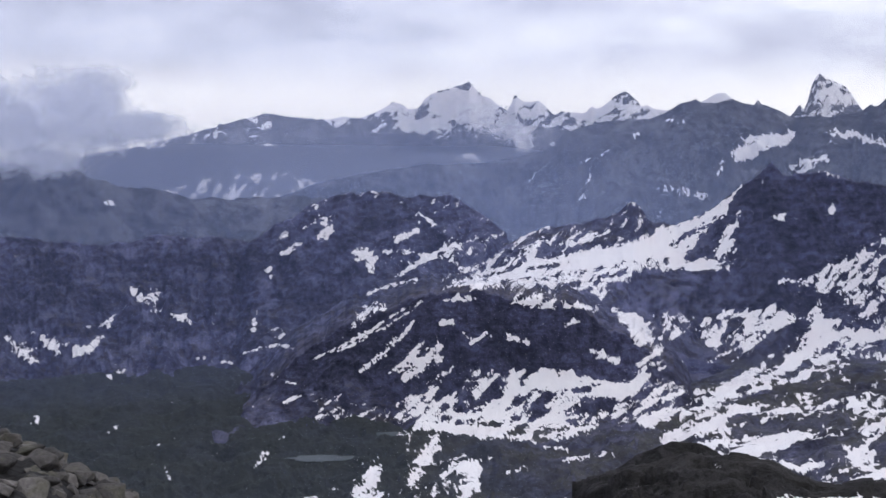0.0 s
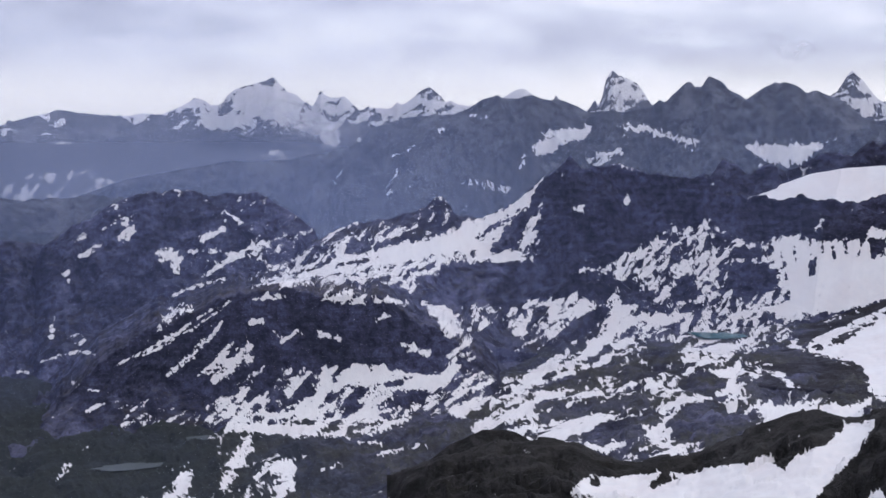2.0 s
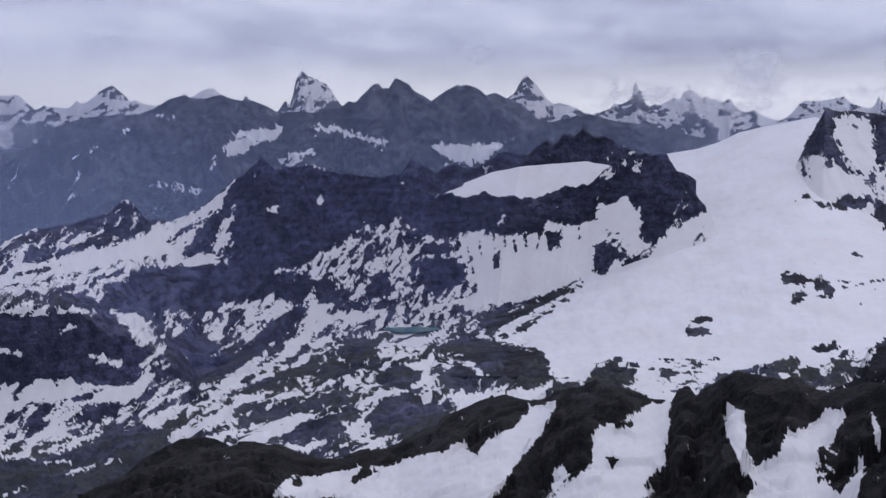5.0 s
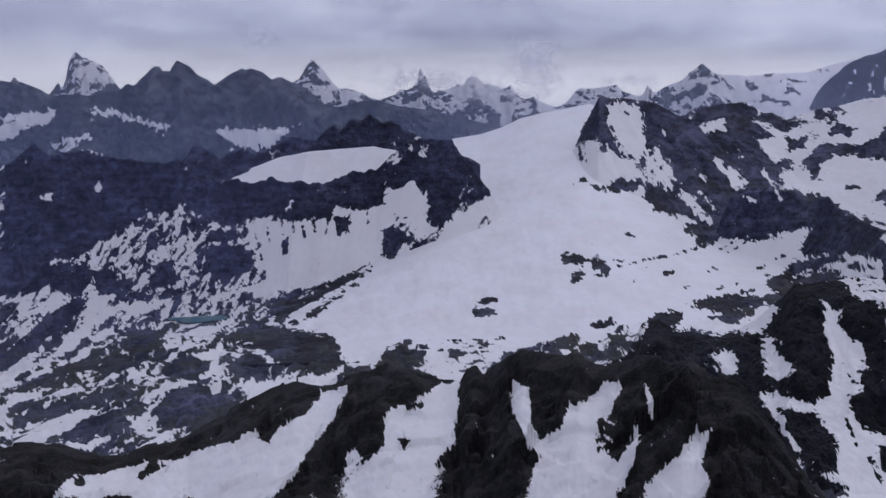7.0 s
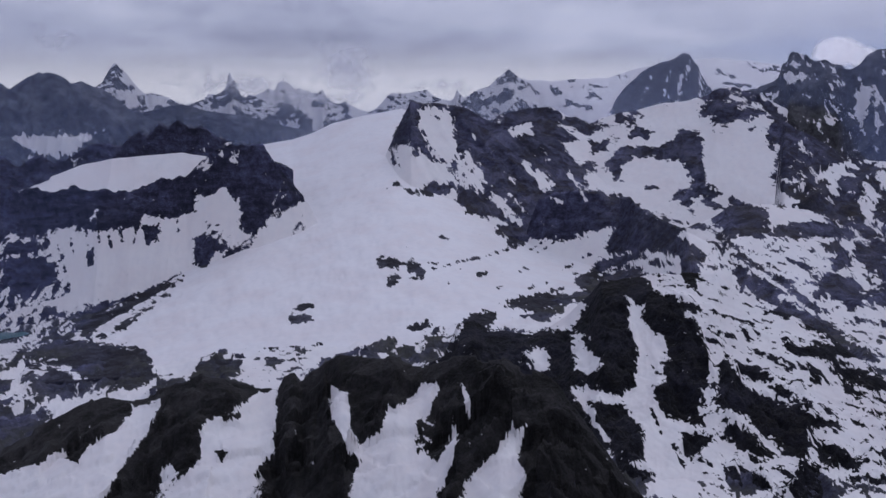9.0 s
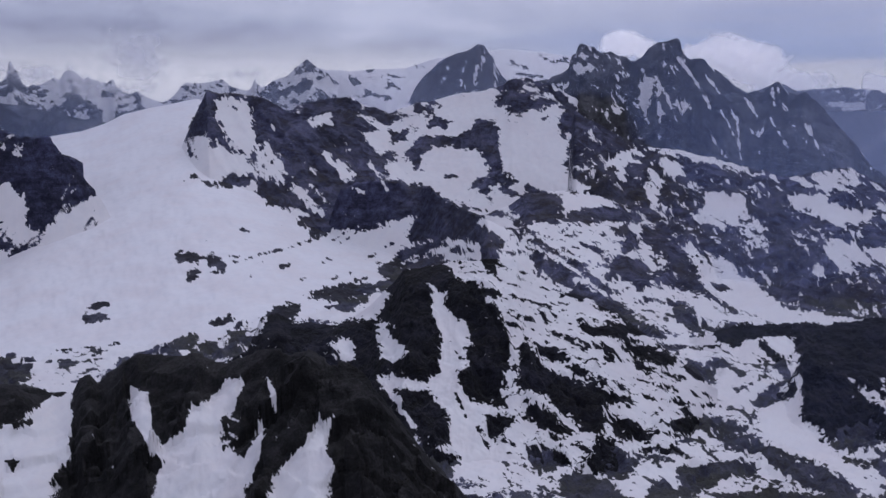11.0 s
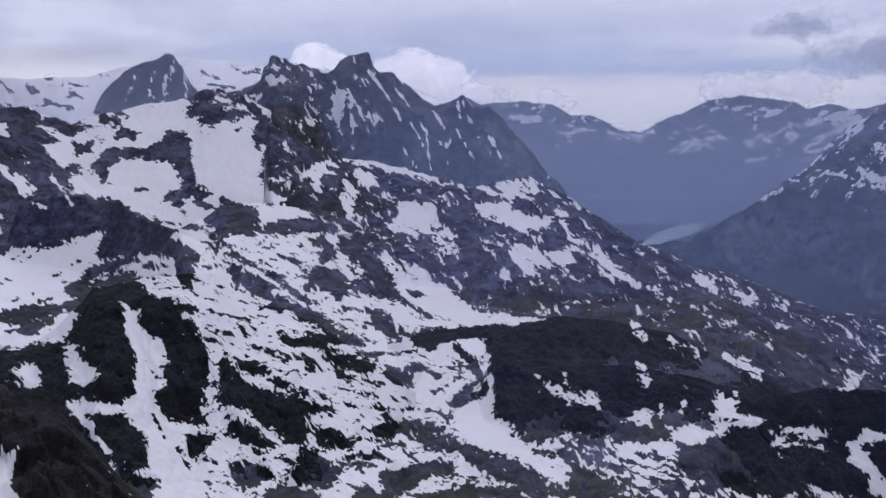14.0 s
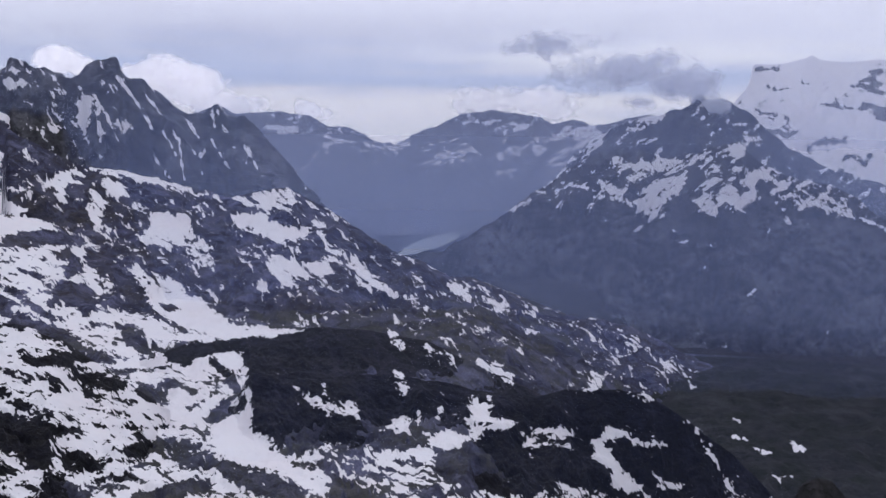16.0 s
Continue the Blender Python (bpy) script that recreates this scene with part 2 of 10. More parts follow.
def islands(cells):
    """Numbers the joined-up patches of a mask of cells; 0 where there is none."""
    no = np.where(cells, np.arange(1, cells.size + 1).reshape(cells.shape), 0)
    for turn in range(400):
        old = no
        no = no.copy()
        for a, b in ((np.s_[1:, :], np.s_[:-1, :]), (np.s_[:, 1:], np.s_[:, :-1])):
            both = cells[a] & cells[b]
            top = np.maximum(no[a], no[b])
            no[a] = np.where(both, top, no[a])
            no[b] = np.where(both, np.maximum(no[b], top), no[b])
        # follow the numbers on to their own cell's number
        no = np.where(cells, np.maximum(no, no.ravel()[np.maximum(no - 1, 0)]), 0)
        if (no == old).all():
            break
    used, again = np.unique(no, return_inverse=True)
    again = again.reshape(no.shape)
    return again if used[0] == 0 else again + 1


def stroke_gap(b, v, mark):
    """How far inside (1 on the line, 0 at its edge, below 0 outside) each point lies of a tapering stroke over the face."""
    b0, v0, b1, v1, w0, w1 = mark
    db, dv = b1 - b0, v1 - v0
    t = np.clip(((b - b0) * db + (v - v0) * dv) / (db * db + dv * dv + 1e-9), 0, 1)
    w = w0 + (w1 - w0) * t
    return 1 - np.hypot(b - b0 - t * db, v - v0 - t * dv) / w

COVER = {"near": [], "middle": [], "far": []}
# how the ground is covered: mean lie of snow, and how much it varies
KINDS = {"snow": (0.56, 0.30), "old_snow": (0.32, 0.60), "mixed": (0.0, 0.8), "scree": (-0.38, 0.58), "bare": (-0.57, 0.36)}


def cover(layer, kind, half, *outline):
    """A stretch of ground with one kind of cover, outlined to fit the camera's view: bearings and dips below the
    summit's level, or a streak of that half-width.
    """
    COVER[layer].append((kind, half, np.array(outline).reshape(-1, 2)))


def inside(x, y, ring, half):
    """Degrees from the edge of an outline, or of a streak along it, positive inside."""
    near, odd = np.full(x.shape, 99.0), np.zeros(x.shape, bool)
    ends = list(zip(ring[:-1], ring[1:])) if half else list(zip(ring, np.roll(ring, -1, 0)))
    for (x0, y0), (x1, y1) in ends:
        dx, dy = x1 - x0, y1 - y0
        t = np.clip(((x - x0) * dx + (y - y0) * dy) / (dx * dx + dy * dy + 1e-9), 0, 1)
        near = np.minimum(near, np.hypot(x - x0 - t * dx, y - y0 - t * dy))
        if not half:
            odd ^= ((y0 > y) != (y1 > y)) & (x < x0 + (y - y0) * dx / (dy if dy else 1e-9))
    return half - near if half else np.where(odd, near, -near)


def covered(field, layer, B, V, fray, grit):
    """The field of snow with the layer's stretches of cover laid over it in turn, their edges frayed."""
    B = B + 0 * V
    for kind, half, ring in COVER[layer]:
        level, vary = KINDS[kind]
        lo, hi = ring.min(0) - 0.4 - half, ring.max(0) + 0.4 + half
        here = (B > lo[0]) & (B < hi[0]) & (V > lo[1]) & (V < hi[1])
        if not here.any():
            continue
        girth = half * 4 if half else min(*(ring.max(0) - ring.min(0)))
        d = inside(B[here], V[here], ring, half) + (0.45 if layer == "near" else 1.0) * fray[here] * min(1.0, 0.25 + girth / 1.4)
        w = np.clip(0.5 + d / min(0.24, 0.08 + 0.22 * girth), 0, 1)
        field[here] = field[here] * (1 - w) + w * (level + vary * grit[here])
    return field


def mountain(name, label, spec, material=None, seed=1, step=None, rise=None, relief=14, rib=90, long=2.2, lean=0.0, crag=3.0, bumps=5,
             snow=-0.4, swing=1.3, slant=0, stretch=2.5, patch=0.8, hollow=0.25, upward=0.0, patches=(), rocks=(), zones=(), pools=(), speck=0.45, vein=0.5, ragged=0.34, flecks=1, even=0, block=0, facet=None, keep=7, fill=0.75, back=300, fall=0.9, smooth=True, category="mountain", layer=""):
    """A mountainside from its crest down to its foot, as a fine sheet of ground: ribs and gullies, then snow in the hollows.
    snow: how much lies there by nature; slant, stretch, patch: the lie, length and size of its patches; patches, rocks: the snowfields
    and bare outcrops that stand out, and zones with more or less of it, each as bearing, way down the face (0 crest, 1 foot), the same of its other end, and two half-widths."""
    lo, hi = spec["crest"][0][0], spec["crest"][-1][0]
    step, rise = step or (0.07 if layer else 0.1), rise or (0.065 if layer else 0.1)
    b = np.arange(lo, hi + step, step)
    rc, zc, rf, zf = face_frame(spec, b)
    calm = np.convolve(np.pad(zc, even, mode="edge"), np.hanning(2 * even + 1) / even, mode="valid") if even else zc
    tall = np.degrees(np.arctan2(zc, rc) - np.arctan2(zf, rf)).mean()
    n = int(max(24, min(300, tall / rise)))
    # rows set so that they lie evenly over the face as the summit sees it
    q = np.linspace(0, 1, 200)
    seen = np.degrees(np.arctan2(zc.mean() + (zf.mean() - zc.mean()) * face_profile(q, spec["bend"]), rc.mean() + (rf.mean() - rc.mean()) * q))
    drop = np.maximum.accumulate(seen[0] - seen)
    u = np.interp(np.linspace(0, drop[-1], n), drop, q)
    u = np.concatenate([np.linspace(-1, -0.06, 10 if back < 350 else 30), u, [1.0]])
    U, B = u[:, None], b[None, :]
    face = np.maximum(U, 0)
    R = rc + (rf - rc) * face + np.maximum(-U, 0) * back
    X = np.radians(B) * rc.mean() + 0 * R
    Y = R
    V = dip(spec, b, U) - 1.5 * np.maximum(-U, 0)
    jag = crag * (1.3 * fbm(X / 45, 0 * X + seed, seed, 5, 0.6) + 1.5 * ridged(X / 90, 0 * X + seed, seed + 5, 4, 0.6))
    # flat-topped blocks and notches along a cragged crest
    if block:
        jag = jag + block * (np.round(1.6 * fbm(X / 28, 0 * X + seed, seed + 9, 2)) * 0.7 + np.round(2.5 * fbm(X / 11, 0 * X + seed, seed + 10, 2)) * 0.3)
    side = np.clip(np.minimum(B - lo, hi - B) / 1.6, 0, 1)
    fall = 0.9 + (fall - 0.9) * side
    low = 1 - np.exp(-face * 14)
    base = zc + (calm - zc) * low
    Z = base + jag * np.exp(-face * 22) + (zf - base) * face_profile(face, spec["bend"]) - np.maximum(-U, 0) * back * fall
    warp = rib * 0.35 * fbm(X / rib / 1.7, Y / rib / 1.7, seed + 31, 3)
    gully = ridged((X + lean * Y + warp) / rib, (Y + warp) / (rib * long), seed + 51, 5, 0.55)
    knobs = fbm(X / 60, Y / 60, seed + 71, 5, 0.6)
    fade = np.clip(np.abs(U) * keep, 0, 1) * np.clip((1 - face) * 6, 0.15, 1)
    a = np.radians(along(slant, b))
    p, s = (B - 40) * np.cos(a) - V * np.sin(a), (B - 40) * np.sin(a) + V * np.cos(a)
    wob = 0.5 * fbm(B / patch / 2.0, V / patch / 2.0, seed + 91, 3)
    crease = ridged(p / (patch * 1.5 * stretch ** 0.5) + wob, s / (patch * 1.5 / stretch ** 0.5) + wob, seed + 191, 4, 0.6)
    cut = relief * 0.12 if facet is None else facet
    fx, fy = X + 0.3 * warp, 1.3 * Y + 0.8 * Z + 0.3 * warp
    broken = facets(fx / rib * 1.6, fy / rib * 1.6, seed + 231) + 0.5 * facets(fx / rib * 3.7, fy / rib * 3.7, seed + 241) if cut else 0
    shape = fade * (relief * gully + bumps * (knobs - 0.5 * crease * (vein > 0)) + cut * broken)
    Z = Z - 70 * (1 - side) ** 2 * np.sqrt(face) * (crag > 0)

    # noises that break up the snow, along the grain p and across it s
    grains = 0.75 * swing * fbm(p / (patch * stretch) + wob, s / patch + wob, seed + 111, 5, 0.55) + vein * swing * crease + speck * fbm(p / 0.42, s / 0.2, seed + 121, 3)
    rough = 0.8 * fbm(p / 0.6, s / 0.3, seed + 131, 5, 0.6) + 0.45 * fbm(p / 0.2, s / 0.1, seed + 141, 3)
    shift_b = ragged * (fbm(B / 0.7, V / 0.5, seed + 151, 5, 0.65) + 0.6 * fbm(p / 0.3, s / 0.1, seed + 161, 3))
    shift_v = ragged * (fbm(B / 0.7, V / 0.5, seed + 171, 5, 0.65) + 0.4 * fbm(p / 0.3, s / 0.1, seed + 181, 3))
    streaky = flecks and snow < 0.8
    if streaky:
        thin, bare = fbm(p / 0.8, s / 0.16, seed + 211, 4, 0.6), fbm(p / 0.7, s / 0.18, seed + 221, 4, 0.6)
    if layer:
        fray = 0.30 * fbm(p / 0.5, s / 0.2, seed + 301, 4, 0.65) + 0.20 * fbm(p / 0.13, s / 0.07, seed + 311, 2)
        grit = 1.7 * fbm(p / (0.5 * stretch ** 0.5) + 0.6 * wob, s / (0.42 / stretch ** 0.5) + 0.6 * wob, seed + 321, 5, 0.64) + 1.1 * fbm(p / 0.26, s / 0.10, seed + 331, 3, 0.6)

    def lying(V):
        """Where snow lies (above 0) and rock is bare, for ground seen at the bearings B and dips V."""
        field = snow + grains - hollow * gully * 0.8 + upward * (1 - face) + 0 * V
        for b0, u0, b1, u1, w, more in zones:
            g = stroke_gap(B, V, (b0, dip(spec, b0, u0)[0], b1, dip(spec, b1, u1)[0], w, w))
            field = field + more * np.clip(g * 1.6, 0, 1)
        wb, wv = B + shift_b, V + shift_v
        for marks, way in ((patches, 1), (rocks, -1)):
            for b0, u0, b1, u1, w0, w1 in marks:
                g = stroke_gap(wb, wv, (b0, dip(spec, b0, u0)[0], b1, dip(spec, b1, u1)[0], w0, w1))
                g = np.clip(g * 1.3 + 0.6 * rough * min(1, 0.36 / max(w0, w1)) - 0.02, -1, 0.5)
                field = np.maximum(field, g) if way > 0 else np.minimum(field, -g)
        if streaky:
            # thin streaks of snow on the rock, and thin ribs of rock in the snow
            field = np.maximum(field, np.clip(2.6 * (thin - 0.74 + 0.42 * np.clip(field + 0.7, 0, 0.7)), -1, 0.4))
            field = np.minimum(field, np.clip(2.6 * (0.66 - bare), -0.4, 1))
        return covered(field, layer, B, V, fray, grit) if layer else field

    field = lying(V)
    # snow lies smooth and fills the hollows
    full = np.clip(field * 2.5 + 0.5, 0, 1)
    for axis in (0, 1):
        for k in (1, 2, 4):
            full = (np.roll(full, k, axis) + 2 * full + np.roll(full, -k, axis)) / 4
    Z = Z + shape * (1 - (fill if snow < 0.8 else 0.0) * full * full * (3 - 2 * full))
    for pb, pr, wide, deep, level in pools:
        e = np.hypot(np.radians(B - pb) * pr / (wide * 1.25), (R - pr) / (deep * 1.25)) + 0.3 * knobs
        Z = np.where(e < 1.15, np.minimum(Z, level - 0.5 - 3 * np.clip(1.1 - e, 0, 1)), Z)
    field = lying(-np.degrees(np.arctan2(Z, R)))
    field[-2:] = -1
    R[-1] -= 25
    Z[-1] -= 140
    A = np.radians(B)
    verts = np.stack([R * np.sin(A), R * np.cos(A), Z + EYE], -1).reshape(-1, 3)
    field = np.clip(field + 0.2 * fbm(p / 0.2, s / 0.08, seed + 201, 3) * (snow < 0.8), -1, 1)
    quads = grid_quads(len(u), len(b))
    lies = (field[:-1, :-1] > 0.3) & (field[1:, :-1] > 0.3) & (field[1:, 1:] > 0.3) & (field[:-1, 1:] > 0.3)
    patch_no = islands(lies)
    size = np.bincount(patch_no.ravel())
    size[0] = 0
    large = [k for k in np.argsort(-size, kind="stable")[:30] if size[k] >= 70]
    flat = patch_no.ravel()
    rest = (flat > 0) & ~np.isin(flat, large)
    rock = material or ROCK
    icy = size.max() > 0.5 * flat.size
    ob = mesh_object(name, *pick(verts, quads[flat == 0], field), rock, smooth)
    tagged(ob, label, category)
    for k in large:
        part = mesh_object("snow_patch", *pick(verts, quads[flat == k], field), rock, smooth)
        part.parent = ob
    if rest.any():
        part = mesh_object("old_snow", *pick(verts, quads[rest], field), rock, smooth)
        part.parent = ob
        tagged(part, kind="stuff")
    return ob


POOLS = [(-6.28, 1737, 56, 17, -514.8), (-2.80, 1870, 26, 14, -513.0), (24.53, 2362, 60, 44, -419.6), (22.65, 2516, 18, 31, -428.6)]  # bearing, distance, half-width, half-depth, level
# clouds: bearing, height, half-width in degrees, half-height, strength
CLOUD_LEFT = [(-22.12, 47, 5.96, 161, 1.0), (-18.46, 74, 3.87, 169, 1.1), (-16.05, 35, 3.28, 101, 0.9), (-20.63, -54, 3.58, 85, 0.7), (-27.01, 65, 5.96, 186, 1.0)]
CLOUD_CASTLE = [(72.14, 243, 2.20, 105, 1.25), (73.44, 205, 2.30, 100, 1.25), (75.03, 134, 2.40, 70, 1.10), (67.03, 294, 1.50, 70, 1.15), (68.00, 275, 1.00, 50, 1.00), (70.98, 249, 1.30, 70, 1.00)]
CLOUD_VALLEY = [(88.65, 152, 2.09, 78, 0.9), (91.73, 151, 2.09, 86, 1.0), (79.38, 106, 1.19, 49, 0.7), (91.49, 150, 2.09, 73, 1.0), (88.54, 160, 1.79, 61, 0.9)]
CLOUD_RIGHT = [(98.67, 185, 2.98, 87, 0.9), (95.52, 232, 4.47, 96, 0.8), (92.01, 315, 3.87, 67, 0.6), (100.39, 121, 1.49, 42, 0.7), (96.42, 129, 1.79, 48, 0.6)]
CLOUD_FAR = [(3.39, 36, 2.68, 54, 0.6), (1.01, 109, 2.38, 86, 0.5), (41.97, 230, 2.68, 130, 0.7), (39.63, 125, 4.47, 54, 0.5), (27.67, 329, 1.79, 86, 0.35), (36.35, 162, 3.58, 65, 0.6), (47.49, 165, 2.98, 54, 0.5)]
# ---------------------------------------------------------------- snow and bare ground, outlined to fit the camera's view: layer, kind, half-width, then bearing and dip in turn
cover("middle", "bare", 0, -22.26, 4.81, -9.00, 5.03, -9.05, 11.49, -22.49, 12.23)
cover("middle", "bare", 0, -22.46, 11.41, -10.52, 11.60, -6.68, 13.29, -7.89, 15.58, -10.59, 17.46, -10.60, 18.36, -22.66, 17.39)
cover("middle", "bare", 0, -9.00, 5.62, -7.23, 4.44, -5.45, 2.81, -3.08, 2.95, 0.04, 5.02, 0.08, 10.38, -2.45, 13.92, -6.68, 13.29, -10.23, 11.46)
cover("middle", "old_snow", 0, -22.10, 9.79, -21.64, 10.01, -20.91, 10.36, -20.77, 11.03, -21.28, 11.03, -21.84, 10.49)
cover("middle", "old_snow", 0, -20.89, 9.53, -20.31, 9.73, -19.57, 10.16, -19.75, 10.68, -20.33, 10.25)
cover("middle", "old_snow", 0, -19.30, 10.09, -18.58, 10.35, -17.53, 9.89, -18.18, 10.76, -18.91, 10.81)
cover("middle", "old_snow", 0, -18.61, 9.36, -17.73, 9.23, -16.95, 8.78, -17.16, 9.40, -18.01, 9.50)
cover("middle", "old_snow", 0, -16.17, 7.52, -15.62, 7.65, -15.71, 8.17, -16.05, 8.01)
cover("middle", "old_snow", 0, -15.34, 7.63, -14.70, 7.74, -15.01, 8.27, -14.68, 8.69, -15.22, 8.76, -15.47, 8.40)
cover("middle", "old_snow", 0, -14.26, 8.82, -13.38, 8.99, -12.59, 9.45, -13.39, 9.39, -14.15, 9.11)
cover("middle", "old_snow", 0, -10.27, 10.21, -10.03, 9.42, -9.76, 8.78, -9.80, 9.93)
cover("middle", "old_snow", 0, -9.16, 10.03, -8.74, 9.86, -8.32, 9.34, -8.57, 10.24)
cover("middle", "old_snow", 0, -9.51, 6.64, -8.98, 6.56, -9.04, 7.15)
cover("middle", "old_snow", 0.06, -17.38, 11.94, -16.54, 11.64)
cover("middle", "old_snow", 0.06, -10.43, 11.02, -9.34, 10.75, -8.60, 10.62)
cover("middle", "old_snow", 0.07, -8.39, 10.72, -7.56, 10.94)
cover("middle", "old_snow", 0.04, -12.84, 11.23, -11.05, 11.52)
cover("middle", "old_snow", 0, -6.64, 4.80, -6.20, 4.09, -5.69, 4.24, -5.84, 4.95, -6.41, 5.16)
cover("middle", "old_snow", 0.10, -8.48, 5.92, -7.38, 5.33)
cover("middle", "old_snow", 0.06, -7.29, 4.53, -6.76, 4.27)
cover("middle", "old_snow", 0, -4.57, 5.69, -3.46, 5.81, -3.61, 6.89, -4.12, 6.83, -3.97, 6.29, -4.63, 6.11)
cover("middle", "old_snow", 0.12, -2.48, 5.19, -1.34, 4.73)
cover("middle", "old_snow", 0.09, -3.07, 5.78, -1.88, 5.84, -0.38, 6.07)
cover("middle", "old_snow", 0.07, -2.47, 7.12, -1.27, 6.37, 0.04, 5.92)
cover("middle", "old_snow", 0.06, -2.77, 6.08, -1.57, 6.52, 0.04, 5.62)
cover("middle", "old_snow", 0.09, -3.97, 8.02, -2.77, 7.57, -1.36, 7.27)
cover("middle", "old_snow", 0, -4.93, 9.70, -4.27, 8.99, -3.82, 8.49, -2.95, 8.73, -3.97, 9.26, -4.57, 9.79)
cover("middle", "old_snow", 0.06, -6.82, 11.45, -4.27, 10.24, -2.47, 9.06, -1.05, 8.43)
cover("middle", "old_snow", 0.06, -5.47, 11.03, -3.07, 9.80, -1.20, 8.61)
cover("middle", "old_snow", 0.06, -4.27, 11.92, -2.46, 10.69, -1.50, 9.44)
cover("middle", "old_snow", 0.12, -4.27, 12.01, -3.06, 11.28, -2.40, 10.33)
cover("middle", "old_snow", 0, -2.82, 12.22, -1.55, 10.93, -1.04, 10.33, -1.19, 11.19, -2.15, 12.08)
cover("middle", "old_snow", 0, -2.21, 12.37, -0.95, 11.22, 0.08, 10.47, 0.08, 11.18, -1.09, 12.22, -1.85, 12.58)
cover("middle", "old_snow", 0.06, -5.42, 13.26, -6.68, 14.22)
cover("middle", "old_snow", 0.06, -8.38, 13.60, -7.52, 13.28)
cover("middle", "old_snow", 0.06, -6.75, 14.51, -5.42, 14.01)
cover("middle", "old_snow", 0, -1.54, 14.36, -0.63, 14.07, -0.78, 13.34, -0.33, 13.04, -0.17, 13.92, 0.11, 14.21, 0.11, 15.23, -0.92, 15.15, -1.53, 14.95)
cover("middle", "old_snow", 0, -1.28, 16.25, -0.31, 15.61, 0.06, 15.95, -0.70, 16.82, -1.03, 17.68, -1.67, 18.08, -1.83, 17.68, -1.22, 16.97)
cover("middle", "old_snow", 0, -4.64, 17.85, -3.97, 17.32, -3.36, 16.99, -2.96, 17.53, -3.60, 18.24, -3.97, 18.57, -4.64, 18.56)
cover("middle", "old_snow", 0.04, -9.09, 16.11, -9.99, 16.84)
cover("middle", "old_snow", 0.04, -9.84, 16.42, -8.13, 15.11)
cover("middle", "old_snow", 0.06, -4.27, 16.86, -2.38, 16.13)
cover("middle", "old_snow", 0.06, -21.15, 14.03, -20.82, 13.68)
cover("middle", "old_snow", 0.06, -17.58, 14.72, -16.96, 14.40)
cover("middle", "old_snow", 0.06, -15.34, 15.04, -14.89, 15.38)
cover("middle", "old_snow", 0.04, -14.66, 16.62, -14.38, 17.14)
cover("middle", "old_snow", 0.04, -15.46, 16.57, -15.23, 16.42)
cover("middle", "old_snow", 0.04, -14.20, 15.02, -14.00, 15.32)
cover("middle", "scree", 0, 0.03, 4.43, 2.30, 3.81, 4.99, 4.37, 6.48, 4.94, 8.81, 3.72, 10.25, 3.26, 10.85, 4.27, 9.43, 5.33, 6.50, 5.83, 3.53, 6.48, 0.06, 8.01)
cover("middle", "old_snow", 0, 0.16, 5.02, 0.82, 5.26, 1.48, 5.61, 0.53, 6.12, 0.04, 5.98)
cover("middle", "old_snow", 0.09, 0.47, 6.21, 1.79, 7.01)
cover("middle", "old_snow", 0.09, 1.52, 6.86, 2.63, 6.19, 3.87, 5.25)
cover("middle", "old_snow", 0.07, 1.73, 7.01, 3.23, 6.63, 4.47, 5.84)
cover("middle", "old_snow", 0.10, 4.05, 5.19, 4.99, 4.52, 5.52, 4.34)
cover("middle", "old_snow", 0, 4.20, 5.60, 5.29, 4.93, 5.66, 5.26, 4.71, 5.78)
cover("middle", "old_snow", 0, 5.98, 5.34, 7.07, 4.67, 7.77, 4.66, 7.37, 5.25, 6.49, 5.60)
cover("middle", "snow", 0, 0.54, 7.53, 3.53, 6.92, 4.42, 6.17, 6.50, 5.98, 8.26, 5.36, 9.43, 5.48, 10.87, 4.86, 12.29, 4.09, 13.96, 3.04, 15.05, 2.21, 15.60, 1.94, 15.06, 2.58, 13.70, 3.77, 12.30, 4.67, 11.46, 5.43, 12.31, 5.11, 13.72, 4.35, 13.45, 5.08, 12.33, 5.69, 13.49, 6.24, 14.04, 5.64, 14.85, 4.75, 15.36, 3.30, 15.64, 3.09, 15.12, 4.45, 15.42, 5.02, 14.88, 5.62, 14.63, 6.49, 13.50, 6.44, 11.76, 5.77, 9.45, 6.12, 7.40, 6.62, 5.03, 6.81, 2.34, 7.45)
cover("middle", "snow", 0, 15.71, 2.77, 16.02, 2.08, 16.61, 1.78, 16.49, 2.41, 16.04, 2.76)
cover("middle", "old_snow", 0, 0.06, 7.65, 2.34, 7.24, 6.52, 7.02, 9.45, 6.36, 12.35, 6.28, 11.79, 6.88, 9.47, 7.10, 8.31, 7.72, 4.74, 7.50)
cover("middle", "scree", 0.09, 4.43, 6.67, 6.80, 6.30)
cover("middle", "scree", 0.12, 8.29, 7.01, 10.91, 6.58)
cover("middle", "scree", 0.09, 6.53, 7.41, 8.59, 7.18)
cover("middle", "bare", 0, 14.63, 6.49, 15.42, 5.02, 15.92, 3.28, 15.88, 2.14, 17.76, 1.25, 19.11, 1.51, 22.20, 1.73, 22.30, 3.94, 21.60, 4.52, 20.06, 5.42, 19.23, 4.61, 18.46, 5.49, 17.95, 6.36, 18.53, 7.35, 14.94, 7.52)
cover("middle", "old_snow", 0, 16.15, 6.06, 14.89, 5.79, 15.72, 5.56, 16.32, 5.37)
cover("middle", "old_snow", 0.09, 14.75, 5.85, 14.91, 6.54)
cover("middle", "old_snow", 0, 17.25, 3.54, 17.70, 3.27, 17.78, 3.98, 17.21, 3.91)
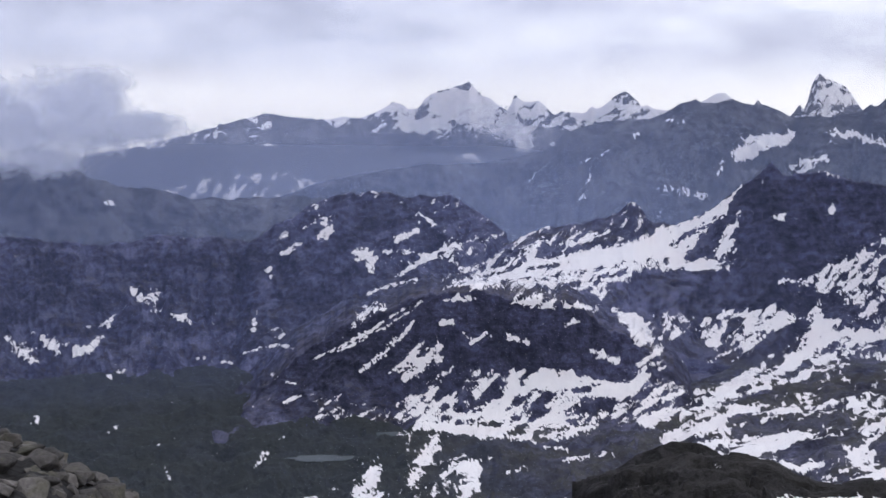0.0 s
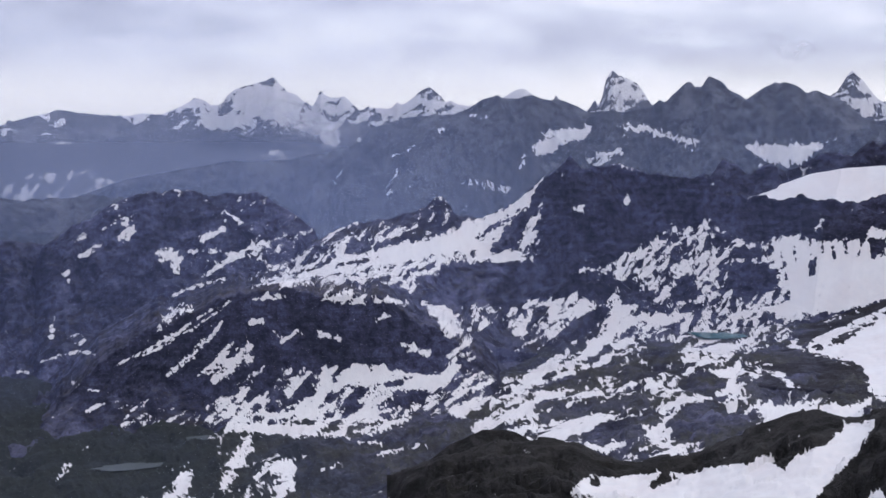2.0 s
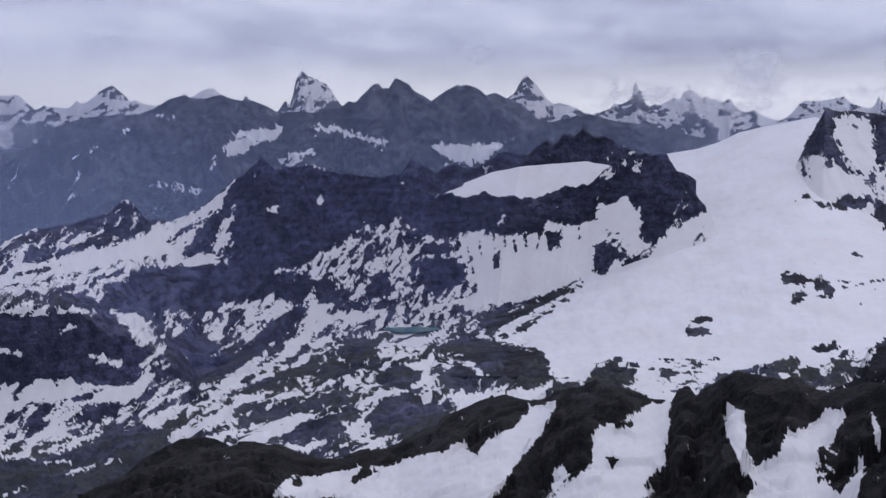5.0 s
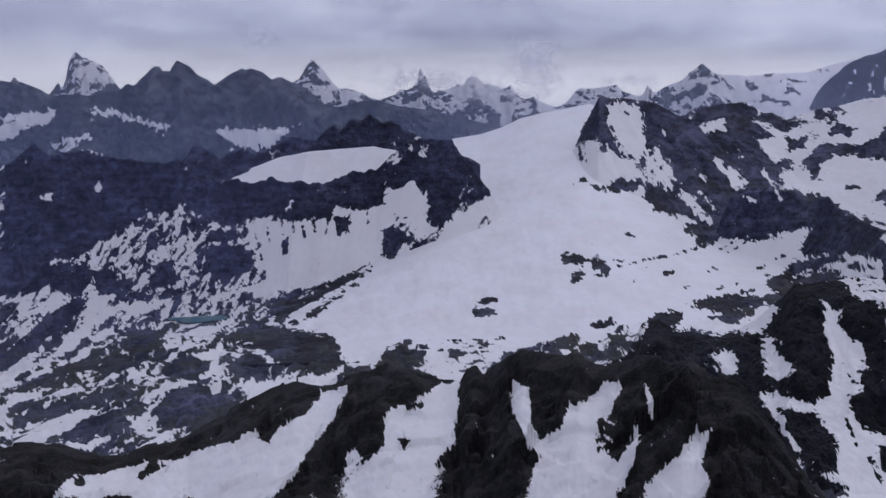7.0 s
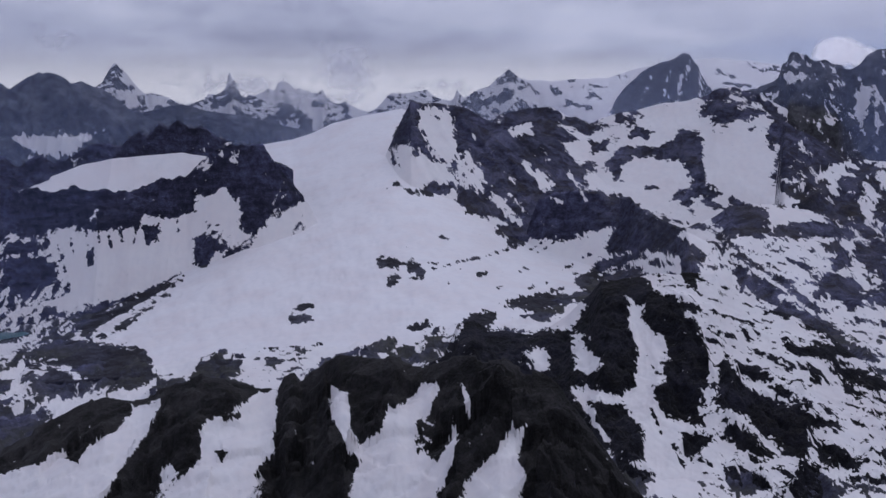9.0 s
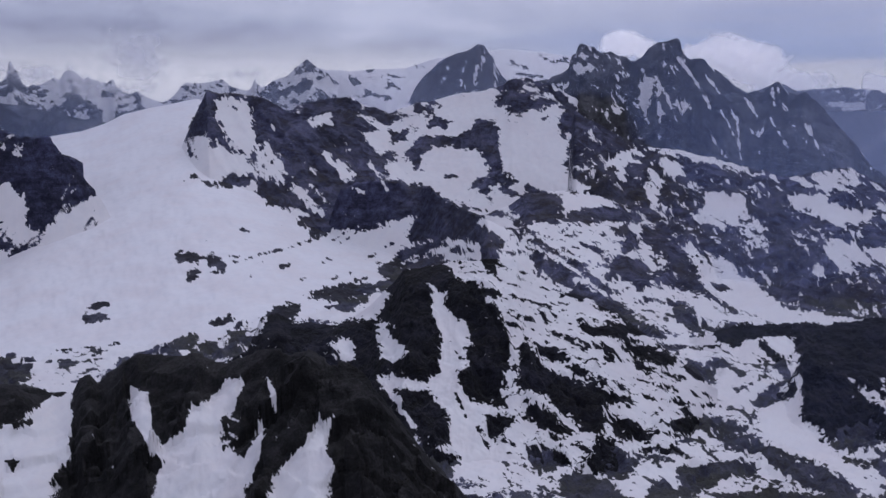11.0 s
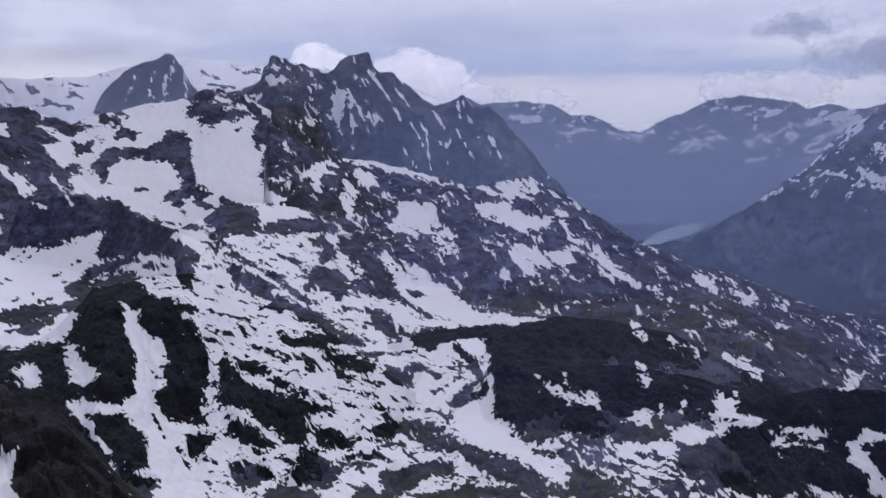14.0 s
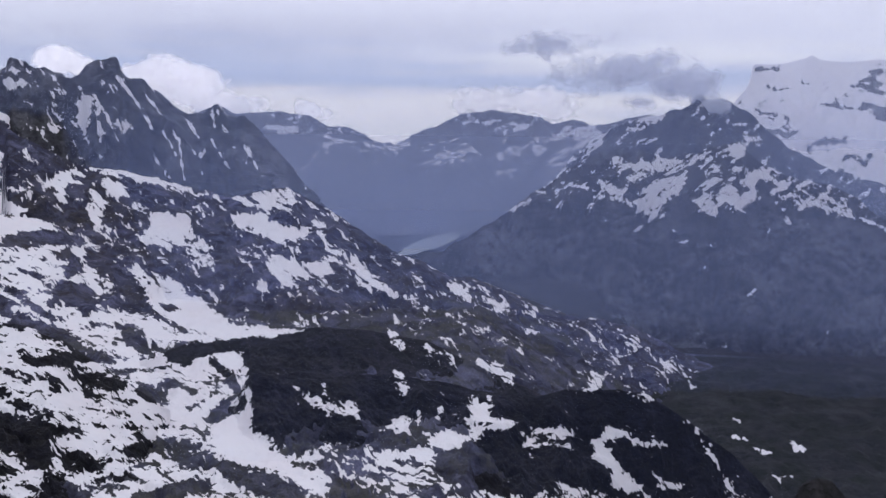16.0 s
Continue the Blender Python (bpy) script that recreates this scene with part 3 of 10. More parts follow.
cover("middle", "old_snow", 0.12, 18.15, 2.94, 18.44, 3.64)
cover("middle", "old_snow", 0.09, 19.72, 3.38, 19.95, 2.53, 20.42, 2.47)
cover("middle", "old_snow", 0.09, 19.85, 3.29, 20.48, 2.72)
cover("middle", "mixed", 0, 17.43, 6.95, 19.02, 6.03, 19.75, 4.31, 20.35, 5.97, 21.39, 5.64, 22.10, 4.22, 22.31, 4.22, 22.49, 8.35, 19.39, 8.55, 17.45, 7.52)
cover("middle", "scree", 0, 10.68, 8.97, 22.47, 7.80, 22.90, 17.07, 14.15, 17.97, 14.07, 15.69, 11.13, 14.74, 10.79, 13.03)
cover("middle", "bare", 0, 2.13, 15.64, 11.15, 15.31, 10.63, 18.22, 2.16, 18.56)
cover("middle", "bare", 0, 0.06, 8.60, 3.55, 8.26, 6.55, 8.65, 9.22, 8.87, 9.83, 9.87, 11.04, 11.28, 10.47, 11.89, 10.19, 12.48, 8.11, 12.28, 6.61, 11.74, 4.81, 11.79, 3.00, 12.12, 0.09, 11.57)
cover("middle", "old_snow", 0.12, 0.07, 9.64, 0.64, 9.49)
cover("middle", "old_snow", 0.12, 1.16, 10.08, 1.62, 10.55, 2.43, 10.06)
cover("middle", "old_snow", 0.12, 3.58, 10.25, 4.54, 10.50)
cover("middle", "old_snow", 0.09, 6.57, 9.59, 7.21, 9.19)
cover("middle", "old_snow", 0, 3.49, 8.47, 5.04, 7.88, 6.54, 8.20, 5.95, 8.72, 4.46, 8.60)
cover("middle", "old_snow", 0.12, 6.55, 8.50, 8.09, 8.64)
cover("middle", "snow", 0, 9.16, 8.72, 10.09, 8.63, 10.75, 9.40, 10.12, 9.63, 9.37, 9.22)
cover("middle", "old_snow", 0, 10.06, 9.57, 10.99, 9.36, 11.06, 10.12, 10.44, 10.79, 10.13, 10.16)
cover("middle", "old_snow", 0.10, 10.46, 11.51, 11.80, 10.49)
cover("middle", "old_snow", 0.15, 8.08, 10.81, 8.68, 11.09, 9.33, 11.35)
cover("middle", "old_snow", 0.10, 10.72, 10.19, 12.94, 9.89)
cover("middle", "snow", 0, 3.41, 13.35, 3.75, 12.11, 3.90, 11.90, 4.22, 12.68, 5.11, 12.02, 5.71, 11.85, 6.32, 12.34, 6.91, 11.82, 7.22, 12.31, 8.12, 12.86, 9.60, 12.51, 10.47, 12.18, 10.75, 11.67, 11.12, 12.00, 10.49, 12.82, 9.62, 13.29, 8.43, 13.20, 6.94, 13.25, 5.43, 12.86, 4.23, 13.33, 2.73, 14.53, 2.06, 14.68)
cover("middle", "old_snow", 0.07, 1.80, 13.37, 3.06, 12.24)
cover("middle", "old_snow", 0.07, 0.60, 14.70, 2.47, 13.71)
cover("middle", "snow", 0, 0.11, 14.76, 2.43, 14.91, 3.65, 15.32, 5.17, 15.28, 6.67, 14.94, 8.22, 14.56, 7.87, 15.10, 6.08, 15.45, 3.65, 15.61, 0.11, 15.26)
cover("middle", "old_snow", 0, 2.98, 15.10, 3.63, 13.96, 4.89, 13.49, 4.55, 14.49, 3.65, 15.23)
cover("middle", "old_snow", 0, 4.50, 15.21, 5.75, 14.10, 5.53, 13.47, 7.65, 13.25, 6.95, 14.06, 6.36, 14.66, 7.85, 14.00, 8.84, 14.13, 6.67, 14.86)
cover("middle", "snow", 0, 10.77, 14.39, 11.83, 13.55, 11.08, 13.02, 11.65, 12.41, 12.22, 11.89, 12.58, 12.36, 13.16, 12.42, 12.62, 13.57, 11.70, 14.19, 11.13, 14.65)
cover("middle", "old_snow", 0.10, 9.27, 13.74, 11.15, 13.13)
cover("middle", "snow", 0, 11.81, 15.04, 13.45, 14.17, 14.28, 13.41, 14.84, 12.80, 15.65, 11.90, 16.59, 11.50, 15.73, 12.52, 15.48, 13.38, 14.31, 14.31, 13.18, 14.82, 12.31, 15.15)
cover("middle", "snow", 0, 15.31, 11.69, 16.17, 10.44, 16.11, 8.73, 15.80, 7.88, 16.62, 7.50, 17.23, 7.53, 16.99, 8.68, 17.84, 8.64, 16.75, 9.61, 16.24, 11.06)
cover("middle", "old_snow", 0, 13.04, 8.38, 14.14, 8.82, 15.58, 8.12, 15.33, 9.06, 14.46, 10.16, 13.60, 9.77)
cover("middle", "snow", 0, 17.25, 11.28, 18.61, 9.44, 19.39, 8.55, 19.08, 7.44, 20.17, 7.94, 21.47, 7.59, 21.56, 8.41, 22.48, 8.08, 22.53, 9.23, 20.23, 9.39, 19.46, 10.29, 18.15, 11.64, 17.74, 11.76)
cover("middle", "bare", 0, 16.69, 9.56, 18.60, 9.02, 17.82, 10.06, 16.47, 11.13)
cover("middle", "old_snow", 0.15, 18.17, 12.06, 19.49, 11.12, 20.07, 10.72)
cover("middle", "old_snow", 0.12, 16.45, 12.19, 17.11, 11.91)
cover("middle", "bare", 0, 20.02, 10.75, 20.80, 10.41, 21.35, 10.92, 21.92, 11.70, 20.87, 12.07, 20.57, 11.26)
cover("middle", "old_snow", 0, 14.58, 15.42, 16.04, 14.84, 16.59, 14.48, 18.34, 14.28, 16.61, 14.99, 15.21, 15.52)
cover("middle", "old_snow", 0.15, 16.00, 13.60, 16.88, 13.26)
cover("middle", "old_snow", 0.12, 16.83, 13.23, 19.04, 13.22, 20.96, 12.72)
cover("middle", "old_snow", 0, 18.76, 14.52, 20.93, 13.30, 22.67, 12.13, 22.71, 13.05, 20.95, 13.77, 19.63, 14.44)
cover("middle", "old_snow", 0, 21.00, 14.86, 21.75, 13.91, 22.72, 13.27, 22.85, 16.00, 21.85, 16.12, 21.27, 15.10)
cover("middle", "old_snow", 0.12, 6.70, 16.55, 8.50, 16.19, 9.15, 16.10)
cover("middle", "old_snow", 0, 0.07, 17.45, 0.62, 16.81, 1.53, 16.40, 2.21, 17.08, 1.91, 17.94, 1.24, 18.58, 0.87, 17.96, 1.54, 17.38, 0.62, 17.16)
cover("middle", "old_snow", 0.06, 1.78, 16.68, 2.81, 16.52)
cover("middle", "old_snow", 0.09, 3.61, 17.22, 4.65, 17.05)
cover("middle", "old_snow", 0.06, 5.42, 15.85, 6.75, 15.92)
cover("middle", "old_snow", 0.12, 16.98, 17.45, 19.25, 17.14)
cover("middle", "old_snow", 0, 19.70, 17.44, 21.08, 16.69, 21.94, 16.30, 21.42, 17.24)
cover("middle", "old_snow", 0, 19.30, 5.98, 20.18, 4.49, 20.48, 4.34, 20.79, 5.67, 21.54, 5.66, 22.26, 4.47, 22.56, 5.06, 23.73, 4.16, 24.02, 3.95, 24.33, 5.03, 24.92, 5.32, 26.09, 5.59, 26.68, 6.17, 26.67, 5.58, 27.54, 5.56, 28.10, 4.97, 30.93, 5.19, 31.50, 5.46, 31.58, 8.33, 27.61, 8.77, 25.28, 9.14, 22.33, 9.21, 18.73, 9.26, 18.42, 7.48, 17.51, 6.89)
cover("middle", "bare", 0, 19.41, 7.77, 20.21, 7.26, 21.02, 7.75, 20.74, 8.70, 19.93, 8.86, 19.41, 8.36)
cover("middle", "bare", 0, 21.80, 7.89, 22.30, 7.37, 23.54, 7.35, 22.90, 8.07, 22.32, 8.53, 21.96, 8.54)
cover("middle", "bare", 0, 25.25, 7.37, 25.83, 7.01, 26.70, 6.99, 27.20, 7.33, 27.65, 7.90, 26.74, 8.57, 25.86, 8.45)
cover("middle", "bare", 0, 25.45, 5.55, 26.44, 5.67, 26.10, 6.18, 26.76, 6.81, 25.47, 6.55)
cover("middle", "bare", 0, 24.00, 6.52, 24.85, 6.15, 24.66, 7.39, 25.03, 8.03, 24.10, 8.64, 23.44, 8.36, 24.08, 7.40)
cover("middle", "bare", 0, 28.93, 6.11, 29.37, 5.90, 29.34, 6.68, 28.89, 7.19)
cover("middle", "bare", 0, 21.49, 6.85, 22.06, 6.87, 21.85, 7.35)
cover("middle", "bare", 0, 17.15, 7.49, 17.81, 6.98, 19.07, 6.82, 19.23, 8.07, 18.79, 9.03, 17.82, 8.89, 16.92, 8.89, 16.55, 8.09)
cover("middle", "bare", 0, 22.32, 8.62, 23.50, 8.30, 24.10, 8.73, 22.62, 9.20)
cover("middle", "old_snow", 0, 16.99, 3.76, 17.64, 3.40, 17.80, 4.00, 17.20, 4.06)
cover("middle", "old_snow", 0.10, 18.24, 3.01, 18.42, 3.67)
cover("middle", "old_snow", 0.09, 19.73, 3.66, 20.02, 2.85, 20.37, 2.53)
cover("middle", "old_snow", 0.09, 22.26, 4.23, 22.75, 3.84)
cover("middle", "bare", 0, 8.82, 7.45, 10.91, 6.59, 13.01, 6.60, 14.51, 6.30, 16.01, 6.90, 16.61, 7.19, 16.01, 7.79, 15.11, 8.09, 14.51, 9.28, 13.30, 8.98, 12.10, 8.82, 9.70, 8.80, 8.52, 8.34)
cover("middle", "snow", 0, 14.81, 11.71, 16.02, 10.76, 16.32, 9.28, 15.41, 8.69, 16.92, 8.09, 17.52, 7.73, 18.18, 8.82, 17.22, 8.98, 16.77, 9.87, 15.72, 11.42, 15.05, 11.86)
cover("middle", "bare", 0, 15.41, 11.71, 16.92, 9.57, 17.52, 9.13, 19.09, 8.84, 18.43, 9.62, 17.23, 10.82, 16.02, 11.86)
cover("middle", "snow", 0, 17.54, 11.70, 18.74, 10.45, 19.18, 9.26, 20.82, 8.64, 22.33, 9.21, 21.14, 9.73, 19.64, 10.20, 19.35, 11.09, 18.44, 11.69, 17.84, 11.85)
cover("middle", "scree", 0.09, 19.34, 10.00, 21.13, 9.23, 22.62, 8.76)
cover("middle", "bare", 0, 20.69, 10.42, 21.59, 10.41, 22.05, 10.98, 21.46, 11.59, 20.71, 11.45)
cover("middle", "bare", 0, 21.46, 11.88, 22.35, 11.27, 22.81, 11.55, 22.36, 12.01)
cover("middle", "bare", 0, 22.51, 11.85, 23.25, 11.40, 23.70, 11.82, 22.96, 12.14)
cover("far", "old_snow", 0, 95.96, 1.96, 97.16, 1.47, 99.25, 0.68, 98.30, 1.39, 97.17, 1.82, 96.32, 2.13)
cover("far", "old_snow", 0, 95.32, 2.82, 95.91, 3.10, 96.62, 2.65, 97.76, 2.28, 98.96, 1.44, 98.84, 1.97, 98.20, 2.76, 97.50, 3.16, 97.23, 3.75, 96.94, 3.87, 96.78, 3.29, 96.06, 3.31)
cover("far", "scree", 0.06, 97.18, 2.20, 98.03, 1.81, 98.74, 1.59)
cover("far", "scree", 0.06, 96.34, 3.01, 96.97, 2.82, 97.22, 3.28)
cover("far", "scree", 0.04, 97.91, 2.48, 97.64, 2.92)
cover("far", "old_snow", 0.09, 96.16, 1.78, 95.98, 2.66, 95.46, 2.82)
cover("far", "old_snow", 0.06, 95.10, 2.38, 95.61, 3.02)
cover("far", "old_snow", 0, 93.97, 3.73, 94.24, 2.93, 94.64, 2.39, 94.70, 1.65, 94.88, 2.68, 94.45, 3.28, 94.03, 3.94)
cover("far", "old_snow", 0.06, 93.70, 2.41, 94.35, 2.63)
cover("far", "old_snow", 0.06, 92.67, 2.27, 93.46, 2.41)
cover("far", "old_snow", 0.06, 94.97, 4.21, 95.25, 3.62)
cover("far", "old_snow", 0.06, 96.33, 4.77, 97.24, 4.16, 97.57, 3.74)
cover("far", "old_snow", 0.04, 98.36, 3.20, 97.81, 3.94)
cover("far", "old_snow", 0, 99.72, 2.88, 100.61, 2.57, 101.29, 2.21, 101.40, 2.84, 100.96, 2.90, 100.42, 3.50, 99.80, 3.69)
cover("far", "old_snow", 0.09, 99.37, 3.58, 99.93, 3.39)
cover("far", "scree", 0.04, 100.39, 2.72, 100.57, 3.20)
cover("far", "old_snow", 0, 101.46, 2.89, 102.55, 2.46, 102.43, 2.87, 101.90, 3.63, 101.56, 3.47)
cover("far", "old_snow", 0, 101.93, 2.25, 102.38, 1.53, 102.80, 1.89, 102.27, 2.24)
cover("far", "old_snow", 0.06, 100.97, 3.37, 101.37, 3.47)
cover("far", "old_snow", 0.07, 102.64, 1.26, 103.76, 1.98)
cover("far", "old_snow", 0.07, 102.77, 0.98, 103.67, 1.64)
cover("far", "old_snow", 0, 100.66, 0.21, 101.86, 0.13, 101.70, 0.48, 101.32, 0.77, 100.95, 0.43)
cover("far", "old_snow", 0.06, 99.83, 0.33, 100.18, 0.10)
cover("far", "old_snow", 0.07, 99.72, 1.43, 100.21, 0.84)
cover("far", "old_snow", 0.07, 101.27, -0.83, 101.93, -0.89)
cover("far", "old_snow", 0.04, 100.63, -0.65, 100.56, -0.42)
cover("far", "old_snow", 0, 93.06, -0.09, 93.77, -0.59, 94.68, -0.60, 94.17, -0.07, 93.41, 0.14)
cover("far", "old_snow", 0.07, 90.13, 1.12, 91.59, 0.22, 92.98, -0.67)
cover("far", "old_snow", 0.07, 90.73, 1.27, 91.74, 0.43)
cover("far", "old_snow", 0.06, 92.14, 1.10, 93.07, 0.41, 93.79, 0.23)
cover("far", "old_snow", 0.06, 91.76, 1.34, 93.14, 1.23)
cover("far", "old_snow", 0.06, 92.06, 1.69, 92.80, 1.53)
cover("far", "old_snow", 0.04, 93.39, 1.67, 93.82, 1.46)
cover("far", "old_snow", 0.04, 94.09, 0.40, 95.37, -0.84)
cover("far", "old_snow", 0.04, 95.11, 0.39, 96.01, -0.41)
cover("far", "old_snow", 0.06, 96.24, -0.70, 97.51, -1.29)
cover("far", "old_snow", 0.09, 96.52, -0.99, 97.59, -1.49)
cover("far", "old_snow", 0.04, 94.99, 1.50, 95.43, 1.38)
cover("far", "old_snow", 0.04, 104.45, 2.19, 105.28, 2.74, 106.16, 3.41)
cover("far", "old_snow", 0.07, 105.26, 2.31, 106.35, 2.99, 106.90, 3.39)
cover("far", "old_snow", 0.06, 104.84, 1.90, 105.52, 2.17)
cover("far", "old_snow", 0.06, 106.60, 2.70, 107.03, 3.47)
cover("far", "old_snow", 0.07, 106.37, 3.32, 107.23, 3.74)
cover("far", "old_snow", 0.06, 107.43, 3.65, 108.54, 4.08)
cover("far", "old_snow", 0.04, 103.39, 2.93, 103.82, 3.40)
cover("far", "old_snow", 0.04, 103.56, 3.64, 104.20, 4.04)
cover("far", "old_snow", 0.04, 103.82, 3.29, 104.29, 3.61)
cover("far", "old_snow", 0.04, 103.14, 4.79, 103.22, 4.22)
cover("far", "old_snow", 0.04, 103.96, 3.62, 104.26, 4.13)
cover("far", "old_snow", 0.03, 98.11, 4.43, 99.13, 4.87)
cover("far", "old_snow", 0.03, 98.71, 5.23, 99.28, 5.07)
cover("far", "old_snow", 0.03, 100.14, 5.24, 100.48, 5.35)
cover("far", "old_snow", 0.03, 97.15, 6.10, 97.43, 5.80)
cover("far", "old_snow", 0.04, 104.48, 6.11, 104.68, 6.50)
cover("far", "old_snow", 0.04, 105.30, 6.41, 105.59, 6.96)
cover("far", "old_snow", 0.06, 102.34, 7.84, 102.61, 7.54)
cover("far", "old_snow", 0.04, 103.90, 8.61, 104.05, 8.40)
cover("far", "old_snow", 0.04, 100.04, 6.64, 100.18, 6.34)
cover("far", "old_snow", 0.03, 101.47, 7.10, 101.60, 6.87)
cover("far", "old_snow", 0.04, 92.45, 6.04, 92.80, 5.68)
cover("far", "old_snow", 0.03, 90.04, 4.60, 90.63, 4.29)
cover("far", "old_snow", 0.09, 83.83, 0.60, 84.54, 0.36)
cover("far", "old_snow", 0.06, 87.44, -0.77, 88.17, -0.98)
cover("far", "old_snow", 0.04, 85.67, 0.29, 86.86, 0.78, 88.04, 0.47)
cover("far", "old_snow", 0.06, 85.37, 0.59, 86.27, 0.87, 87.82, 1.15, 88.49, 0.70)
cover("far", "old_snow", 0.04, 85.53, 1.18, 86.87, 1.31)
cover("far", "old_snow", 0.04, 86.41, 0.19, 86.56, 0.87)
cover("far", "old_snow", 0.04, 89.66, -0.49, 89.58, 0.24)
cover("far", "old_snow", 0.06, 89.09, 1.14, 89.98, 1.04)
cover("far", "old_snow", 0.04, 89.25, 1.73, 90.88, 1.56)
cover("far", "old_snow", 0.09, 80.28, 0.02, 81.87, 0.27)
cover("far", "old_snow", 0.12, 78.09, -0.19, 78.94, -0.55)
cover("far", "old_snow", 0.04, 80.93, -0.40, 81.67, 0.53)
cover("far", "old_snow", 0.04, 82.11, 0.18, 83.06, 0.76)
cover("middle", "snow", 0, 39.96, 1.05, 43.89, 1.09, 47.95, 2.56, 47.88, 4.87, 51.29, 5.53, 56.56, 6.21, 55.35, 7.68, 54.15, 8.54, 50.03, 9.30, 48.57, 10.11, 46.85, 10.32, 44.87, 10.78, 42.92, 11.50, 39.42, 12.33)
cover("middle", "bare", 0, 45.74, -1.43, 47.79, -1.01, 49.17, -0.45, 50.29, -0.30, 50.87, -0.73, 52.03, -1.11, 53.17, -0.59, 53.42, 0.87, 54.28, 1.75, 54.54, 3.23, 52.20, 3.79, 51.89, 4.81, 50.75, 4.06, 48.80, 2.57, 47.98, 1.84, 47.43, 1.55, 46.61, 1.11, 45.95, 0.26, 45.40, 0.54, 44.58, 0.53, 45.02, -0.31)
cover("middle", "snow", 0, 45.86, -0.87, 46.28, -1.15, 46.96, -1.10, 47.64, -0.73, 48.00, 1.13, 47.56, 1.84, 46.88, 1.40, 46.35, 0.69, 45.97, -0.17)
cover("middle", "scree", 0, 46.54, -0.73, 47.36, -0.59, 46.94, -0.36)
cover("middle", "old_snow", 0, 47.99, 1.41, 48.68, 1.71, 48.80, 2.28, 49.91, 3.46, 50.75, 4.20, 51.88, 4.95, 50.73, 4.79, 49.33, 3.74, 48.51, 2.86, 48.10, 2.28)
cover("middle", "bare", 0, 49.21, 2.87, 49.91, 3.17, 49.96, 3.61, 49.48, 3.45)
cover("middle", "bare", 0, 48.21, 3.43, 49.33, 3.59, 50.45, 4.34, 51.60, 4.80, 49.30, 4.67, 48.46, 4.45, 48.13, 4.01)
cover("middle", "bare", 0, 50.15, 5.07, 51.59, 4.95, 51.87, 5.39, 51.00, 5.67, 49.99, 5.56)
cover("middle", "old_snow", 0, 51.66, 2.17, 52.53, 2.18, 53.09, 2.92, 52.79, 3.50, 52.22, 3.05)
cover("middle", "snow", 0, 50.71, 0.13, 51.72, -0.15, 51.99, 0.28, 50.84, 0.42)
cover("middle", "bare", 0, 44.35, 3.02, 44.77, 2.82, 45.44, 3.04, 45.57, 3.24, 46.12, 3.25, 46.41, 2.88, 47.66, 2.85, 47.94, 3.08, 47.50, 3.42, 46.25, 3.54, 45.83, 3.56, 45.29, 3.43, 45.03, 3.14)
cover("middle", "bare", 0, 44.48, 1.24, 44.68, 1.44, 44.93, 2.03, 44.45, 1.94)
cover("middle", "scree", 0, 45.65, 1.11, 45.92, 1.17, 45.99, 1.62, 45.61, 1.45)
cover("middle", "bare", 0, 43.51, 7.02, 43.79, 6.80, 44.61, 6.86, 45.01, 7.14, 44.86, 7.42, 44.18, 7.27)
cover("middle", "bare", 0, 45.15, 7.14, 46.12, 7.29, 46.33, 7.56, 46.10, 7.81, 45.41, 7.67)
cover("middle", "scree", 0, 45.26, 7.86, 45.96, 7.86, 45.75, 8.03)
cover("middle", "scree", 0, 44.17, 7.61, 44.86, 7.64, 44.70, 8.21, 44.28, 8.33)
cover("middle", "scree", 0, 46.12, 7.06, 47.10, 7.01, 46.96, 7.21)
cover("middle", "scree", 0, 48.38, 6.91, 49.53, 6.71, 48.66, 7.01)
cover("middle", "scree", 0, 47.35, 8.09, 47.92, 7.94, 47.49, 8.24)
cover("middle", "scree", 0, 51.52, 7.88, 52.25, 7.73, 52.09, 8.34, 51.51, 8.38)
cover("middle", "scree", 0, 52.63, 8.15, 53.28, 7.93, 52.97, 8.30)
cover("middle", "snow", 0, 53.71, 0.87, 55.47, 0.44, 56.64, 1.18, 55.45, 1.91, 54.57, 1.75, 54.00, 1.31)
cover("middle", "bare", 0, 54.88, 0.73, 55.91, 0.59, 55.75, 1.17, 55.02, 1.32)
cover("middle", "snow", 0, 54.70, 2.64, 56.33, 1.77, 56.46, 2.95, 56.01, 3.53, 54.84, 3.23)
cover("middle", "bare", 0, 55.74, 2.06, 56.64, 0.88, 57.82, 1.18, 59.60, 0.45, 60.19, 0.75, 59.59, 1.34, 58.40, 1.48, 56.92, 1.77, 56.32, 2.65)
cover("middle", "snow", 0, 57.25, -0.43, 60.20, -1.60, 60.79, -1.16, 59.60, 0.01, 58.41, 0.89, 57.53, 0.15)
cover("middle", "bare", 0, 56.80, 0.15, 57.24, -0.05, 58.27, 0.24, 57.82, 0.59, 56.94, 0.53)
cover("middle", "snow", 0, 57.22, 1.48, 58.40, 1.63, 59.29, 2.08, 59.58, 2.97, 58.97, 4.15, 58.08, 4.15, 57.19, 3.84, 56.61, 2.95, 56.62, 2.06)
cover("middle", "bare", 0, 57.70, 3.02, 58.39, 2.99, 58.53, 3.17, 57.79, 3.22)
cover("middle", "snow", 0, 60.34, 0.46, 62.09, 0.31, 63.60, 0.76, 64.93, 1.06, 65.67, 0.47, 65.23, 1.65, 64.49, 2.39, 64.20, 2.98, 65.54, 3.72, 64.05, 4.02, 62.56, 3.87, 62.08, 3.42, 60.77, 2.97, 60.63, 1.79)
